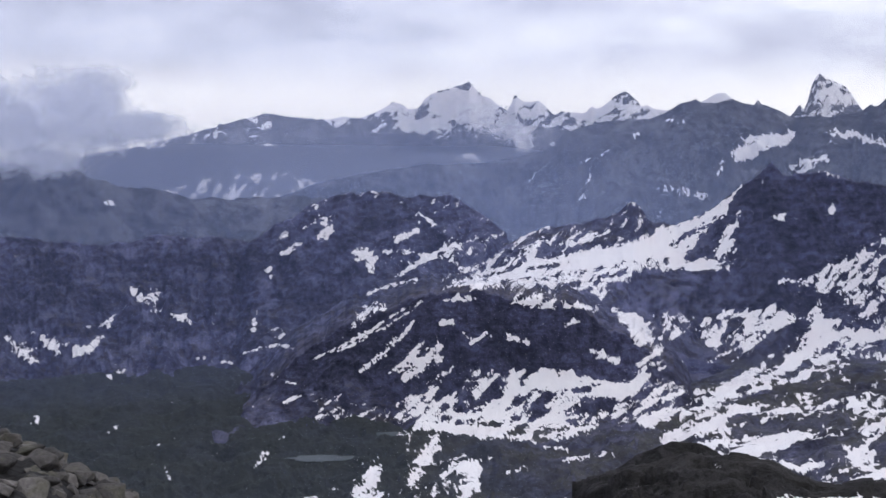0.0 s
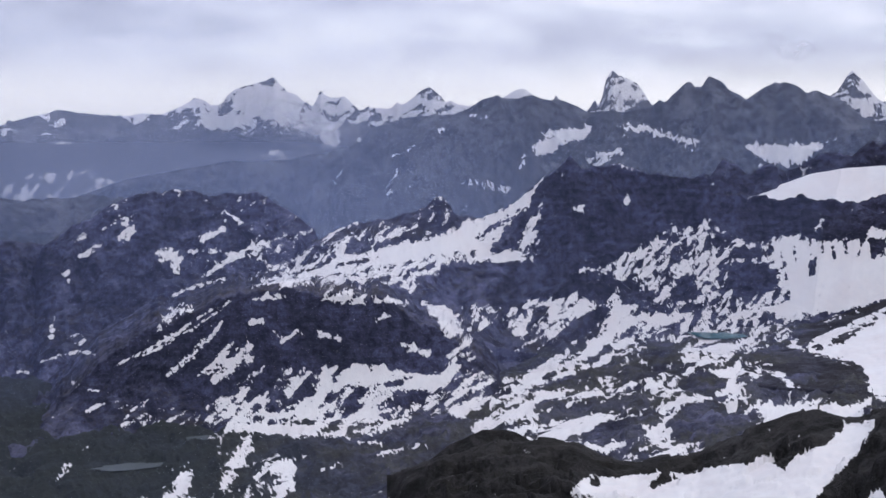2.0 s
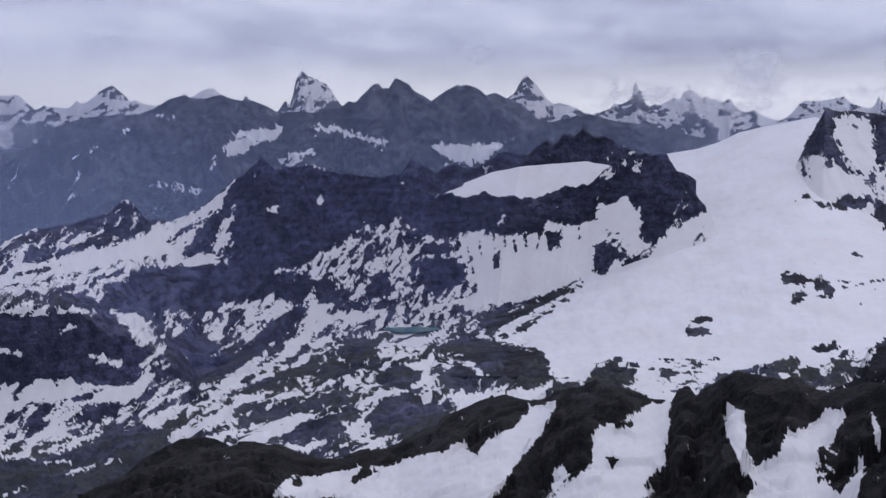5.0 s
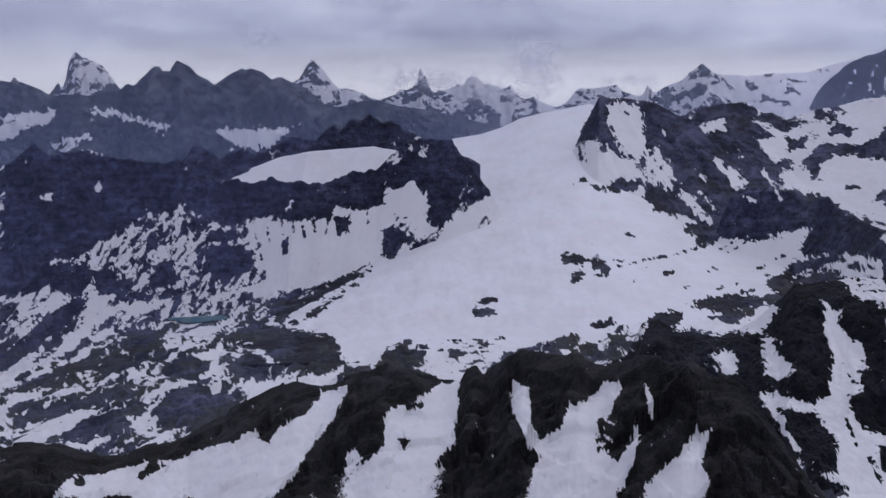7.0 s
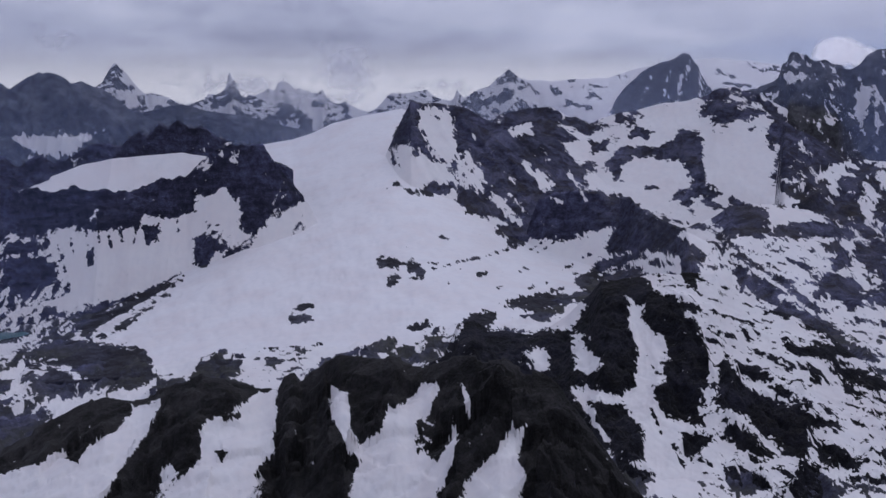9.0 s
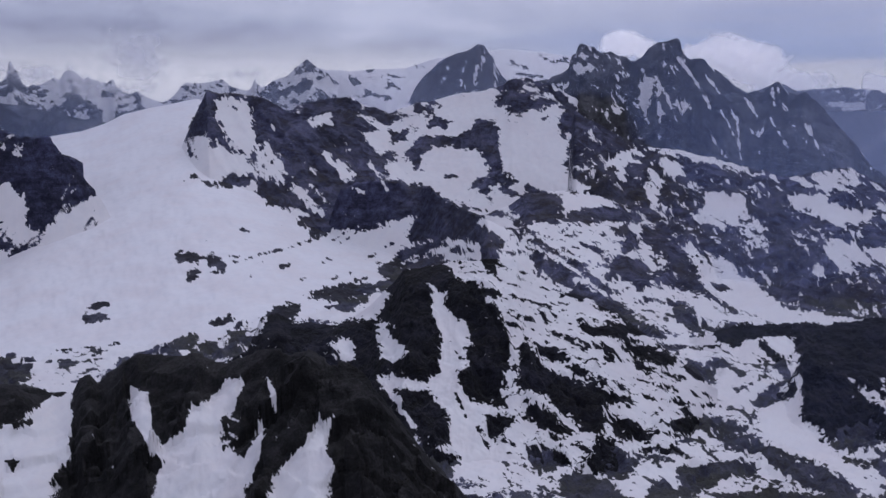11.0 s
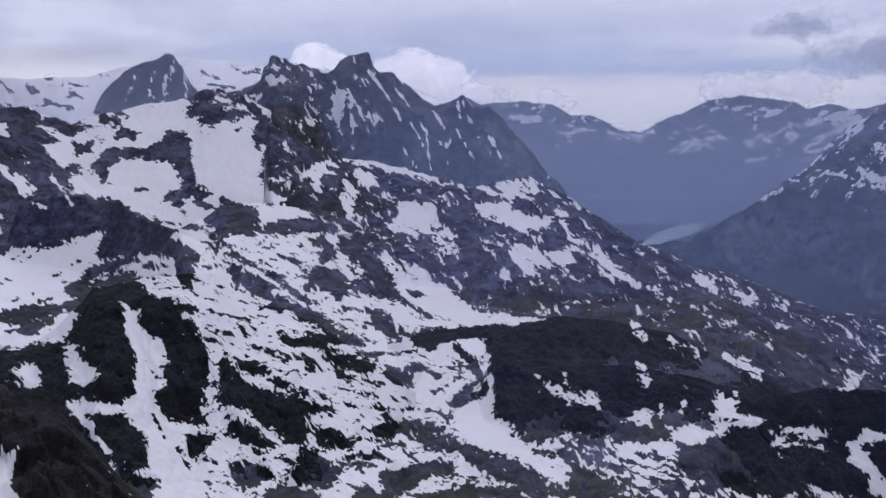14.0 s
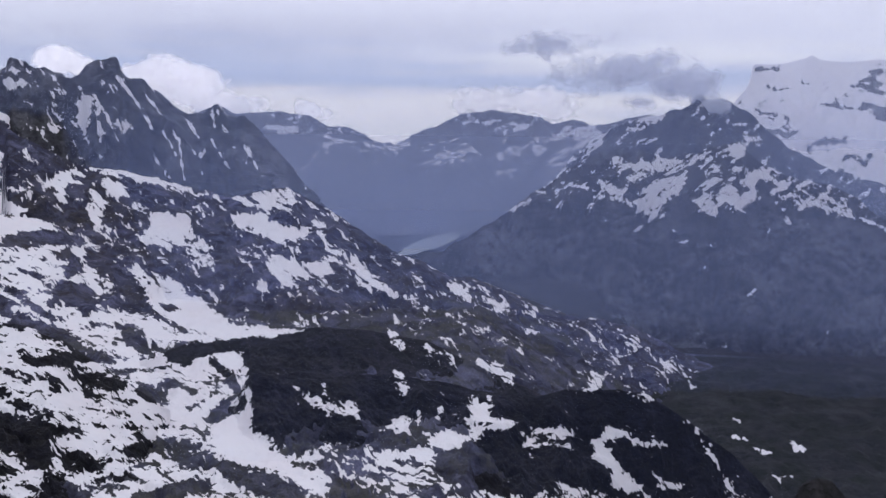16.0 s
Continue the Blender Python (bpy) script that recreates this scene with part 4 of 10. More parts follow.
cover("middle", "bare", 0, 59.60, 0.16, 60.63, 0.60, 60.48, 1.49, 60.77, 2.68, 60.47, 3.12, 60.03, 2.67, 59.59, 1.49)
cover("middle", "bare", 0, 51.91, 3.93, 52.79, 3.26, 54.25, 3.46, 55.42, 3.38, 56.60, 3.69, 57.19, 3.99, 57.78, 4.59, 58.96, 4.90, 60.16, 5.20, 59.56, 5.50, 60.75, 6.40, 59.55, 6.54, 58.36, 6.08, 57.76, 5.63, 56.59, 4.73, 56.28, 5.17, 54.80, 5.59, 53.61, 6.02, 51.86, 5.83, 51.27, 6.26, 50.40, 6.39, 50.71, 5.52, 50.00, 5.35, 51.60, 4.80)
cover("middle", "snow", 0, 50.69, 6.45, 51.86, 6.07, 54.20, 5.94, 56.28, 5.17, 55.67, 6.20, 56.56, 6.80, 54.75, 7.96, 53.56, 8.52, 50.63, 8.44, 49.21, 7.81)
cover("middle", "bare", 0, 56.28, 5.17, 56.73, 4.73, 57.77, 5.48, 59.25, 6.39, 58.05, 6.38, 57.16, 6.51, 55.97, 6.50, 55.82, 6.20)
cover("middle", "old_snow", 0, 57.15, 6.81, 59.55, 6.54, 60.15, 6.84, 59.24, 7.13, 58.05, 7.12, 56.55, 7.25, 55.35, 7.68, 55.96, 7.09)
cover("middle", "bare", 0, 51.50, 8.82, 52.67, 8.65, 53.55, 8.76, 53.40, 9.26, 52.80, 9.45, 52.50, 9.97, 52.20, 9.81, 51.48, 9.64, 50.61, 9.38, 50.18, 9.24)
cover("middle", "snow", 0, 49.72, 10.16, 50.60, 9.76, 52.05, 10.01, 52.64, 10.26, 53.53, 9.70, 54.14, 9.13, 54.88, 9.29, 54.12, 10.31, 53.51, 10.73, 52.03, 10.83, 50.29, 10.53)
cover("middle", "bare", 0, 47.70, 10.50, 48.28, 10.04, 49.01, 9.69, 50.02, 9.73, 50.16, 9.94, 49.56, 10.44, 49.11, 11.00, 48.53, 11.27, 47.97, 10.95)
cover("middle", "bare", 0, 44.87, 10.78, 45.73, 10.26, 46.29, 10.20, 46.70, 10.45, 45.99, 10.70, 45.43, 10.81)
cover("middle", "scree", 0, 43.87, 11.57, 44.59, 11.05, 44.99, 11.41, 44.15, 11.59)
cover("middle", "old_snow", 0, 47.42, 10.35, 48.27, 10.39, 47.67, 11.37, 47.10, 11.19)
cover("middle", "bare", 0, 54.16, 8.10, 55.36, 6.93, 56.56, 6.66, 57.15, 6.96, 55.95, 7.24, 55.50, 7.68, 56.54, 7.70, 57.74, 7.71, 58.19, 7.87, 57.73, 8.31, 58.18, 8.61, 59.23, 9.22, 57.72, 9.20, 56.52, 9.33, 55.33, 9.16, 54.74, 8.55)
cover("middle", "old_snow", 0, 57.74, 7.27, 59.25, 6.83, 59.84, 7.73, 60.74, 8.49, 62.07, 8.64, 61.64, 9.24, 59.53, 9.07, 58.33, 8.31)
cover("middle", "bare", 0, 59.55, 6.54, 60.75, 6.70, 62.07, 7.00, 62.55, 7.75, 62.25, 8.64, 61.34, 8.64, 60.44, 8.33, 59.84, 7.73)
cover("middle", "bare", 0, 49.27, 10.72, 50.57, 10.63, 52.03, 10.83, 52.63, 10.56, 54.11, 10.75, 54.69, 11.50, 55.27, 12.25, 56.46, 13.17, 57.22, 13.48, 56.76, 13.91, 55.85, 13.88, 54.65, 13.55, 53.46, 13.45, 52.86, 13.49, 51.99, 12.58, 51.42, 11.98, 50.55, 11.65, 49.68, 11.32)
cover("middle", "bare", 0, 54.71, 10.32, 55.32, 9.75, 55.94, 8.28, 56.54, 7.99, 57.74, 7.71, 58.04, 8.01, 57.73, 8.60, 57.12, 8.89, 56.52, 9.18, 56.50, 10.36, 57.09, 11.26, 57.39, 11.86, 57.22, 13.33, 56.47, 12.72, 55.88, 12.12, 55.44, 11.52, 55.00, 10.92)
cover("middle", "snow", 0, 51.48, 11.74, 52.02, 11.56, 52.75, 11.68, 52.88, 12.62, 52.58, 12.90, 51.99, 12.44)
cover("middle", "snow", 0, 54.10, 10.90, 54.55, 10.76, 54.69, 11.50, 55.42, 12.26, 55.51, 12.70, 54.96, 12.83, 54.37, 12.67, 54.23, 11.93)
cover("middle", "snow", 0, 56.68, 8.74, 57.12, 8.89, 57.71, 9.94, 58.91, 10.76, 59.20, 11.59, 59.13, 13.07, 59.48, 15.13, 61.92, 15.29, 62.04, 16.60, 60.70, 15.73, 60.08, 15.86, 60.07, 17.17, 61.29, 19.19, 60.68, 19.47, 59.45, 18.88, 58.22, 18.86, 57.62, 17.41, 57.79, 15.68, 56.44, 14.48, 54.64, 14.14, 54.05, 13.48, 56.75, 13.96, 57.37, 13.33, 57.69, 11.57, 56.96, 9.93)
cover("middle", "bare", 0, 57.72, 8.90, 59.23, 8.77, 60.13, 9.23, 59.52, 9.82, 60.12, 10.56, 58.31, 10.69, 58.01, 10.09)
cover("middle", "bare", 0, 59.21, 10.70, 60.73, 10.57, 61.63, 11.61, 61.17, 13.09, 61.62, 14.27, 60.70, 14.56, 59.95, 13.37, 59.19, 13.07, 58.89, 12.48, 59.05, 11.59)
cover("middle", "old_snow", 0, 60.73, 9.83, 61.64, 10.43, 62.06, 11.32, 61.33, 11.02)
cover("middle", "bare", 0, 55.24, 14.45, 56.14, 14.47, 56.75, 14.20, 57.95, 15.68, 57.93, 17.13, 57.01, 17.11, 56.11, 16.22, 55.52, 15.33)
cover("middle", "bare", 0, 59.49, 14.25, 60.70, 14.85, 61.01, 15.14, 60.09, 15.14, 59.48, 14.98)
cover("middle", "bare", 0, 59.93, 15.72, 61.31, 15.58, 62.05, 15.88, 62.53, 16.32, 62.04, 17.47, 61.30, 17.90, 60.69, 17.18, 60.08, 16.59)
cover("middle", "bare", 0, 57.16, 17.40, 58.23, 17.71, 58.53, 18.15, 57.61, 18.42, 57.00, 17.97)
cover("middle", "old_snow", 0, 60.60, 6.84, 64.05, 3.87, 65.54, 4.17, 68.52, 5.64, 70.31, 6.80, 71.46, 5.61, 74.38, 6.43, 72.96, 7.64, 74.44, 9.06, 75.90, 10.17, 79.00, 10.17, 74.47, 10.66, 72.44, 11.16, 73.06, 12.60, 73.97, 14.01, 76.04, 15.32, 78.94, 16.53, 84.93, 17.57, 84.97, 18.42, 57.59, 19.75, 58.83, 19.16, 61.29, 19.47, 60.07, 17.17, 61.62, 15.73, 60.70, 14.56, 61.33, 12.20, 60.43, 9.53)
cover("middle", "scree", 0, 64.34, -0.56, 65.53, 1.20, 68.48, 1.35, 71.40, 2.08, 74.30, 2.94, 77.10, 2.63, 78.48, 2.61, 79.87, 3.45, 84.43, 6.40, 84.58, 9.71, 79.27, 10.01, 74.38, 6.73, 71.46, 5.46, 68.52, 5.34, 65.54, 3.57, 64.05, 2.98)
cover("middle", "bare", 0, 64.34, -0.42, 64.93, 0.17, 65.67, 0.32, 64.93, 0.91, 64.04, 1.14, 63.60, 0.91, 63.75, 0.32)
cover("middle", "snow", 0, 67.00, 0.77, 68.48, 1.27, 70.23, 1.65, 71.99, 2.23, 73.15, 2.66, 74.59, 3.14, 73.15, 2.86, 71.41, 2.43, 69.95, 2.09, 68.48, 1.62)
cover("middle", "old_snow", 0, 66.27, 2.24, 67.30, 1.74, 68.19, 1.94, 67.90, 2.44, 67.37, 2.74, 67.08, 3.42, 66.66, 2.74)
cover("middle", "old_snow", 0, 68.92, 1.65, 69.81, 2.38, 70.26, 3.11, 69.38, 3.03, 69.07, 2.38)
cover("middle", "old_snow", 0, 68.49, 2.68, 69.14, 3.27, 68.86, 4.45, 69.55, 4.89, 68.51, 4.81, 68.21, 3.86)
cover("middle", "old_snow", 0, 71.29, 3.99, 73.17, 3.88, 73.34, 4.99, 74.13, 5.56, 74.72, 6.49, 74.09, 6.56, 72.92, 5.94, 71.46, 5.66, 70.87, 5.32, 71.15, 4.58)
cover("middle", "old_snow", 0, 75.30, 3.28, 77.11, 2.86, 78.35, 2.56, 78.91, 3.18, 78.38, 3.81, 77.13, 3.69)
cover("middle", "snow", 0, 75.18, 4.15, 77.14, 4.06, 77.99, 4.62, 79.10, 4.74, 79.77, 4.24, 79.17, 5.22, 77.75, 5.55, 77.18, 5.16, 75.76, 4.72)
cover("middle", "old_snow", 0, 77.34, 6.07, 78.32, 6.33, 78.85, 5.40, 78.94, 6.60, 80.51, 6.21, 80.60, 7.03, 79.19, 7.51, 78.10, 7.89, 77.52, 7.28)
cover("middle", "old_snow", 0, 79.69, 4.36, 80.10, 4.58, 80.27, 5.42, 80.91, 6.08, 80.37, 6.04, 79.94, 5.29)
cover("middle", "old_snow", 0, 81.45, 6.09, 82.13, 6.49, 82.69, 7.31, 83.62, 7.54, 83.26, 8.20, 82.45, 7.93, 81.90, 7.34)
cover("middle", "old_snow", 0, 76.34, 7.49, 77.16, 7.46, 77.32, 8.15, 76.70, 8.17)
cover("middle", "old_snow", 0, 64.94, 2.39, 65.53, 2.09, 65.68, 3.04, 65.24, 3.04)
cover("middle", "bare", 0, 62.08, 3.57, 62.56, 3.72, 63.00, 4.02, 63.75, 4.17, 64.05, 4.47, 63.75, 4.91, 64.05, 5.21, 63.45, 5.66, 62.55, 5.51, 62.07, 5.81, 61.65, 5.66)
cover("middle", "bare", 0, 64.20, 5.00, 65.54, 4.76, 66.44, 4.61, 67.03, 4.91, 68.22, 5.34, 66.74, 5.50, 65.55, 5.42, 64.95, 5.60, 64.20, 5.36)
cover("middle", "snow", 0, 64.05, 4.23, 64.94, 4.02, 66.14, 4.23, 66.73, 4.61, 64.95, 4.70, 64.20, 4.91)
cover("middle", "bare", 0, 66.59, 5.80, 67.34, 5.71, 67.64, 6.00, 68.09, 6.53, 67.50, 7.13, 67.05, 6.99, 67.19, 6.39, 66.74, 6.24)
cover("middle", "bare", 0, 66.22, 7.80, 67.35, 7.28, 68.24, 7.42, 68.55, 8.01, 68.85, 8.30, 68.11, 8.96, 67.36, 8.62, 66.46, 8.39)
cover("middle", "bare", 0, 68.55, 8.01, 70.02, 7.40, 70.92, 7.97, 71.52, 8.84, 71.82, 9.13, 70.94, 9.15, 69.75, 8.88, 68.85, 8.60)
cover("middle", "bare", 0, 68.23, 5.64, 69.41, 6.07, 70.46, 7.09, 71.06, 8.03, 70.03, 7.84, 68.84, 7.12, 67.94, 6.38)
cover("middle", "scree", 0, 69.71, 5.77, 71.46, 5.61, 72.93, 6.02, 74.39, 7.02, 75.28, 8.16, 77.30, 9.53, 75.89, 9.59, 74.43, 8.77, 73.26, 8.36, 72.67, 7.64, 71.49, 7.08, 70.31, 6.51)
cover("middle", "snow", 0, 71.22, 8.56, 72.39, 8.24, 73.55, 8.35, 74.15, 9.07, 75.32, 9.75, 79.00, 10.11, 77.33, 10.48, 74.46, 10.22, 73.00, 9.69, 71.82, 9.19)
cover("middle", "bare", 0, 71.66, 8.55, 72.40, 8.68, 72.69, 8.90, 71.96, 9.01)
cover("middle", "scree", 0, 62.25, 6.85, 64.36, 8.04, 65.56, 9.23, 66.47, 9.96, 64.96, 9.53, 63.45, 8.64, 62.55, 8.04)
cover("middle", "bare", 0, 65.56, 8.99, 66.77, 9.52, 68.58, 10.82, 70.14, 11.58, 68.59, 11.38, 67.08, 10.61, 65.81, 9.97)
cover("middle", "bare", 0, 64.81, 10.42, 65.57, 11.01, 67.98, 10.74, 68.88, 11.26, 67.39, 11.55, 65.88, 11.48, 64.97, 11.31)
cover("middle", "bare", 0, 69.61, 9.47, 70.35, 9.75, 71.25, 10.61, 71.56, 11.37, 70.67, 11.28, 70.07, 10.50, 69.76, 10.06)
cover("middle", "old_snow", 0, 62.06, 10.43, 64.36, 10.13, 64.67, 11.46, 67.09, 11.64, 70.38, 11.63, 73.04, 11.44, 72.18, 12.63, 70.09, 12.26, 67.09, 11.88, 65.58, 12.34, 63.76, 12.21)
cover("middle", "bare", 0, 62.06, 11.61, 62.54, 12.50, 63.45, 13.39, 64.37, 13.97, 66.20, 14.25, 67.41, 14.52, 68.08, 14.85, 66.81, 14.88, 66.20, 15.12, 66.51, 15.84, 65.60, 16.29, 64.98, 15.72, 64.07, 15.44, 63.15, 14.56, 62.23, 14.27, 61.63, 13.39)
cover("middle", "scree", 0, 64.06, 12.65, 65.58, 13.23, 66.80, 14.09, 67.26, 14.29, 65.59, 13.96, 64.67, 13.38)
cover("middle", "bare", 0, 67.09, 12.00, 68.59, 11.88, 70.09, 12.40, 69.80, 12.91, 68.90, 12.76, 67.70, 12.49)
cover("middle", "bare", 0, 70.10, 12.70, 71.59, 12.65, 72.47, 12.62, 71.90, 13.72, 71.01, 13.60, 70.40, 13.16)
cover("middle", "bare", 0, 66.03, 12.45, 66.79, 12.39, 66.82, 12.80, 66.34, 12.80)
cover("middle", "old_snow", 0, 68.30, 13.03, 70.11, 13.28, 71.91, 13.95, 73.98, 14.29, 73.99, 15.01, 71.64, 15.40, 68.64, 15.80, 66.81, 15.55, 68.17, 14.94, 67.41, 14.22)
cover("middle", "bare", 0, 66.51, 15.64, 67.42, 15.62, 68.74, 16.52, 68.74, 16.86, 67.43, 16.78, 66.76, 16.45)
cover("middle", "bare", 0, 62.05, 14.74, 63.15, 15.32, 64.44, 16.45, 63.76, 16.66, 62.54, 16.08, 62.05, 15.56)
cover("middle", "bare", 0, 65.75, 16.23, 66.82, 16.94, 67.13, 17.36, 68.17, 17.82, 67.51, 18.61, 66.53, 18.78, 65.76, 18.37, 65.24, 17.89, 65.85, 17.16)
cover("middle", "bare", 0, 62.04, 17.18, 63.76, 17.47, 64.75, 18.04, 64.38, 18.38, 62.53, 18.39)
cover("middle", "bare", 0, 64.63, 18.41, 66.53, 18.81, 67.09, 19.76, 64.32, 19.81, 64.01, 18.90)
cover("middle", "bare", 0, 69.84, 15.70, 70.44, 15.42, 71.64, 15.52, 72.45, 15.94, 71.05, 16.15, 70.45, 16.26, 69.85, 16.08)
cover("middle", "old_snow", 0, 68.65, 17.09, 71.65, 16.41, 74.63, 17.11, 71.38, 17.56, 69.88, 17.97, 68.36, 18.53, 68.20, 17.82)
cover("middle", "bare", 0, 71.95, 16.34, 73.43, 16.13, 74.62, 16.49, 76.09, 16.96, 77.54, 17.42, 79.05, 18.18, 79.36, 19.03, 76.15, 19.30, 77.58, 18.64, 76.12, 18.19, 74.94, 17.57, 74.34, 17.04, 72.85, 16.84)
cover("middle", "bare", 0, 71.49, 15.35, 73.12, 15.57, 74.61, 16.32, 73.13, 16.11, 71.88, 15.74)
cover("middle", "bare", 0, 70.03, 18.05, 71.68, 17.83, 72.86, 17.38, 74.06, 17.65, 74.43, 18.31, 72.88, 18.26, 72.00, 18.72, 70.80, 19.35, 70.19, 18.81)
cover("middle", "bare", 0, 68.67, 18.75, 69.58, 18.58, 70.26, 19.31, 69.96, 19.66, 68.68, 19.71)
cover("middle", "bare", 0, 72.90, 19.27, 74.67, 18.74, 77.01, 18.85, 77.60, 19.19, 73.21, 19.50)
cover("middle", "bare", 0, 71.71, 11.04, 72.73, 10.60, 74.47, 10.63, 74.19, 10.99, 73.04, 11.47, 72.16, 11.85, 71.86, 11.48)
cover("middle", "bare", 0, 74.47, 10.66, 77.33, 10.54, 80.11, 10.11, 82.00, 9.92, 83.08, 10.22, 84.62, 10.81, 84.87, 16.24, 82.53, 16.35, 80.31, 15.86, 78.35, 16.01, 76.90, 15.27, 76.17, 14.75, 76.41, 13.02, 75.79, 11.33, 75.06, 11.07)
cover("middle", "snow", 0, 74.38, 11.73, 75.07, 11.18, 75.73, 11.33, 75.75, 11.96, 74.95, 12.17)
cover("middle", "old_snow", 0, 72.47, 12.62, 73.92, 11.93, 75.09, 12.22, 76.16, 12.46, 75.69, 13.12, 74.83, 13.45, 73.98, 14.35, 72.80, 14.40, 71.90, 13.80)
cover("middle", "bare", 0, 73.78, 14.45, 74.55, 13.92, 75.33, 13.77, 75.49, 14.27, 74.58, 14.89, 73.99, 14.92)
cover("middle", "snow", 0, 74.14, 14.92, 75.72, 14.26, 76.27, 13.03, 76.41, 14.16, 76.24, 15.09, 76.98, 15.89, 78.37, 16.63, 76.08, 16.79, 74.61, 16.32)
cover("middle", "old_snow", 0, 78.59, 12.95, 80.24, 13.91, 80.10, 13.02, 80.51, 13.78, 81.88, 13.87, 82.11, 14.65, 80.81, 14.48, 79.98, 14.27, 79.12, 13.77)
cover("middle", "old_snow", 0, 83.10, 15.20, 84.06, 14.64, 84.80, 14.70, 84.84, 15.49, 83.83, 15.45)
cover("middle", "mixed", 0, 76.93, 16.06, 79.78, 16.46, 80.19, 15.65, 80.90, 16.64, 82.26, 16.56, 82.45, 15.81, 82.80, 16.45, 84.87, 16.24, 84.96, 18.10, 81.78, 18.19, 79.82, 17.56)
cover("middle", "bare", 0, 80.39, 18.06, 81.77, 17.79, 83.17, 18.63, 80.43, 18.93)
cover("middle", "old_snow", 0, 83.55, 10.13, 84.05, 10.29, 84.48, 11.15, 84.17, 11.17)
cover("middle", "scree", 0, 82.97, 5.91, 85.37, 6.17, 86.59, 7.04, 89.58, 7.27, 92.55, 7.77, 95.50, 9.11, 97.83, 10.14, 99.86, 11.44, 98.53, 13.24, 95.64, 12.87, 92.72, 13.32, 89.72, 12.58, 85.78, 12.11, 85.46, 10.93, 84.23, 9.77)
cover("middle", "bare", 0, 85.78, 12.11, 88.50, 12.03, 91.53, 13.09, 93.89, 12.97, 95.65, 13.01, 98.55, 13.81, 101.44, 15.52, 104.00, 17.42, 104.02, 17.74, 86.84, 19.09, 85.57, 16.78, 85.51, 13.88)
cover("middle", "old_snow", 0, 86.69, 7.58, 87.51, 7.86, 88.06, 8.38, 87.37, 8.42)
cover("middle", "old_snow", 0, 88.81, 8.48, 89.60, 8.10, 89.98, 8.80, 89.48, 9.11)
cover("middle", "old_snow", 0, 90.61, 9.07, 91.46, 8.92, 91.33, 9.34)
cover("middle", "old_snow", 0, 91.22, 9.88, 91.93, 9.58, 91.44, 10.16)
cover("middle", "old_snow", 0, 88.28, 11.39, 88.95, 11.81, 90.43, 12.40, 90.17, 12.77, 89.11, 12.36, 88.29, 11.95)
cover("middle", "old_snow", 0, 94.01, 11.16, 95.03, 11.98, 96.73, 11.13, 97.14, 11.45, 95.67, 12.06, 94.98, 12.39, 94.72, 13.10, 94.13, 13.01, 94.60, 12.35, 94.09, 11.80)
cover("middle", "old_snow", 0, 97.18, 13.05, 97.73, 13.30, 97.40, 13.53)
cover("middle", "old_snow", 0, 99.41, 11.99, 99.83, 12.58, 99.64, 12.79)
cover("middle", "old_snow", 0, 84.20, 12.08, 84.64, 12.72, 84.56, 13.51, 84.07, 13.02, 83.90, 12.14)
cover("middle", "snow", 0, 83.11, 16.54, 84.95, 16.36, 85.85, 15.62, 86.91, 15.21, 87.82, 15.42, 88.57, 14.95, 89.24, 14.99, 87.99, 15.90, 86.78, 16.38, 86.18, 16.82, 85.28, 17.71, 83.73, 17.16, 83.13, 17.75)
cover("middle", "snow", 0, 88.02, 13.46, 88.54, 13.85, 89.02, 13.48, 89.20, 14.79, 88.42, 15.10, 87.90, 14.83)
cover("middle", "old_snow", 0.09, 85.22, 14.41, 85.17, 15.20, 85.85, 15.62)
cover("middle", "old_snow", 0.09, 86.49, 14.09, 86.14, 14.80)
cover("middle", "snow", 0, 89.17, 14.58, 90.77, 14.81, 89.79, 15.28, 89.18, 15.22)
cover("middle", "old_snow", 0, 90.93, 15.23, 92.77, 14.85, 93.61, 15.09, 93.47, 16.10, 92.51, 15.84, 91.38, 16.33, 91.70, 16.89, 90.97, 16.64)
cover("middle", "snow", 0, 94.80, 15.50, 95.42, 14.83, 96.60, 15.18, 98.43, 15.65, 96.91, 15.69, 96.27, 16.30, 95.82, 16.06, 96.45, 17.08, 97.72, 18.42, 95.80, 18.58, 95.47, 17.44, 94.54, 16.37)
cover("middle", "mixed", 0, 83.12, 16.83, 86.18, 16.77, 86.81, 17.90, 88.66, 18.40, 91.09, 18.43, 93.17, 17.77, 95.55, 17.99, 95.57, 18.60, 83.15, 19.17)
cover("middle", "bare", 0, 88.31, 16.70, 89.51, 16.30, 91.02, 16.24, 92.20, 17.37, 92.03, 17.86, 90.48, 18.51, 88.96, 18.16, 88.27, 17.62)
cover("middle", "bare", 0, 92.38, 16.45, 93.71, 16.37, 95.56, 16.87, 95.59, 17.71, 94.37, 18.13, 93.17, 17.93, 92.49, 17.13)
cover("middle", "bare", 0, 86.18, 16.77, 87.09, 16.39, 88.30, 16.06, 88.67, 16.68, 88.02, 17.34, 87.12, 17.80, 86.28, 17.40)
cover("middle", "old_snow", 0, 97.63, 16.93, 98.43, 17.41, 99.41, 17.65, 98.45, 17.94)
cover("middle", "old_snow", 0, 99.95, 14.63, 100.61, 15.54, 101.03, 16.17, 100.63, 15.99, 100.12, 15.28)
cover("middle", "old_snow", 0, 101.16, 16.60, 102.10, 17.59, 102.77, 17.89, 101.55, 17.76)
cover("middle", "old_snow", 0, 101.62, 14.75, 103.45, 15.17, 101.69, 15.05)
cover("middle", "old_snow", 0, 102.75, 15.33, 104.01, 15.52, 103.37, 15.78)
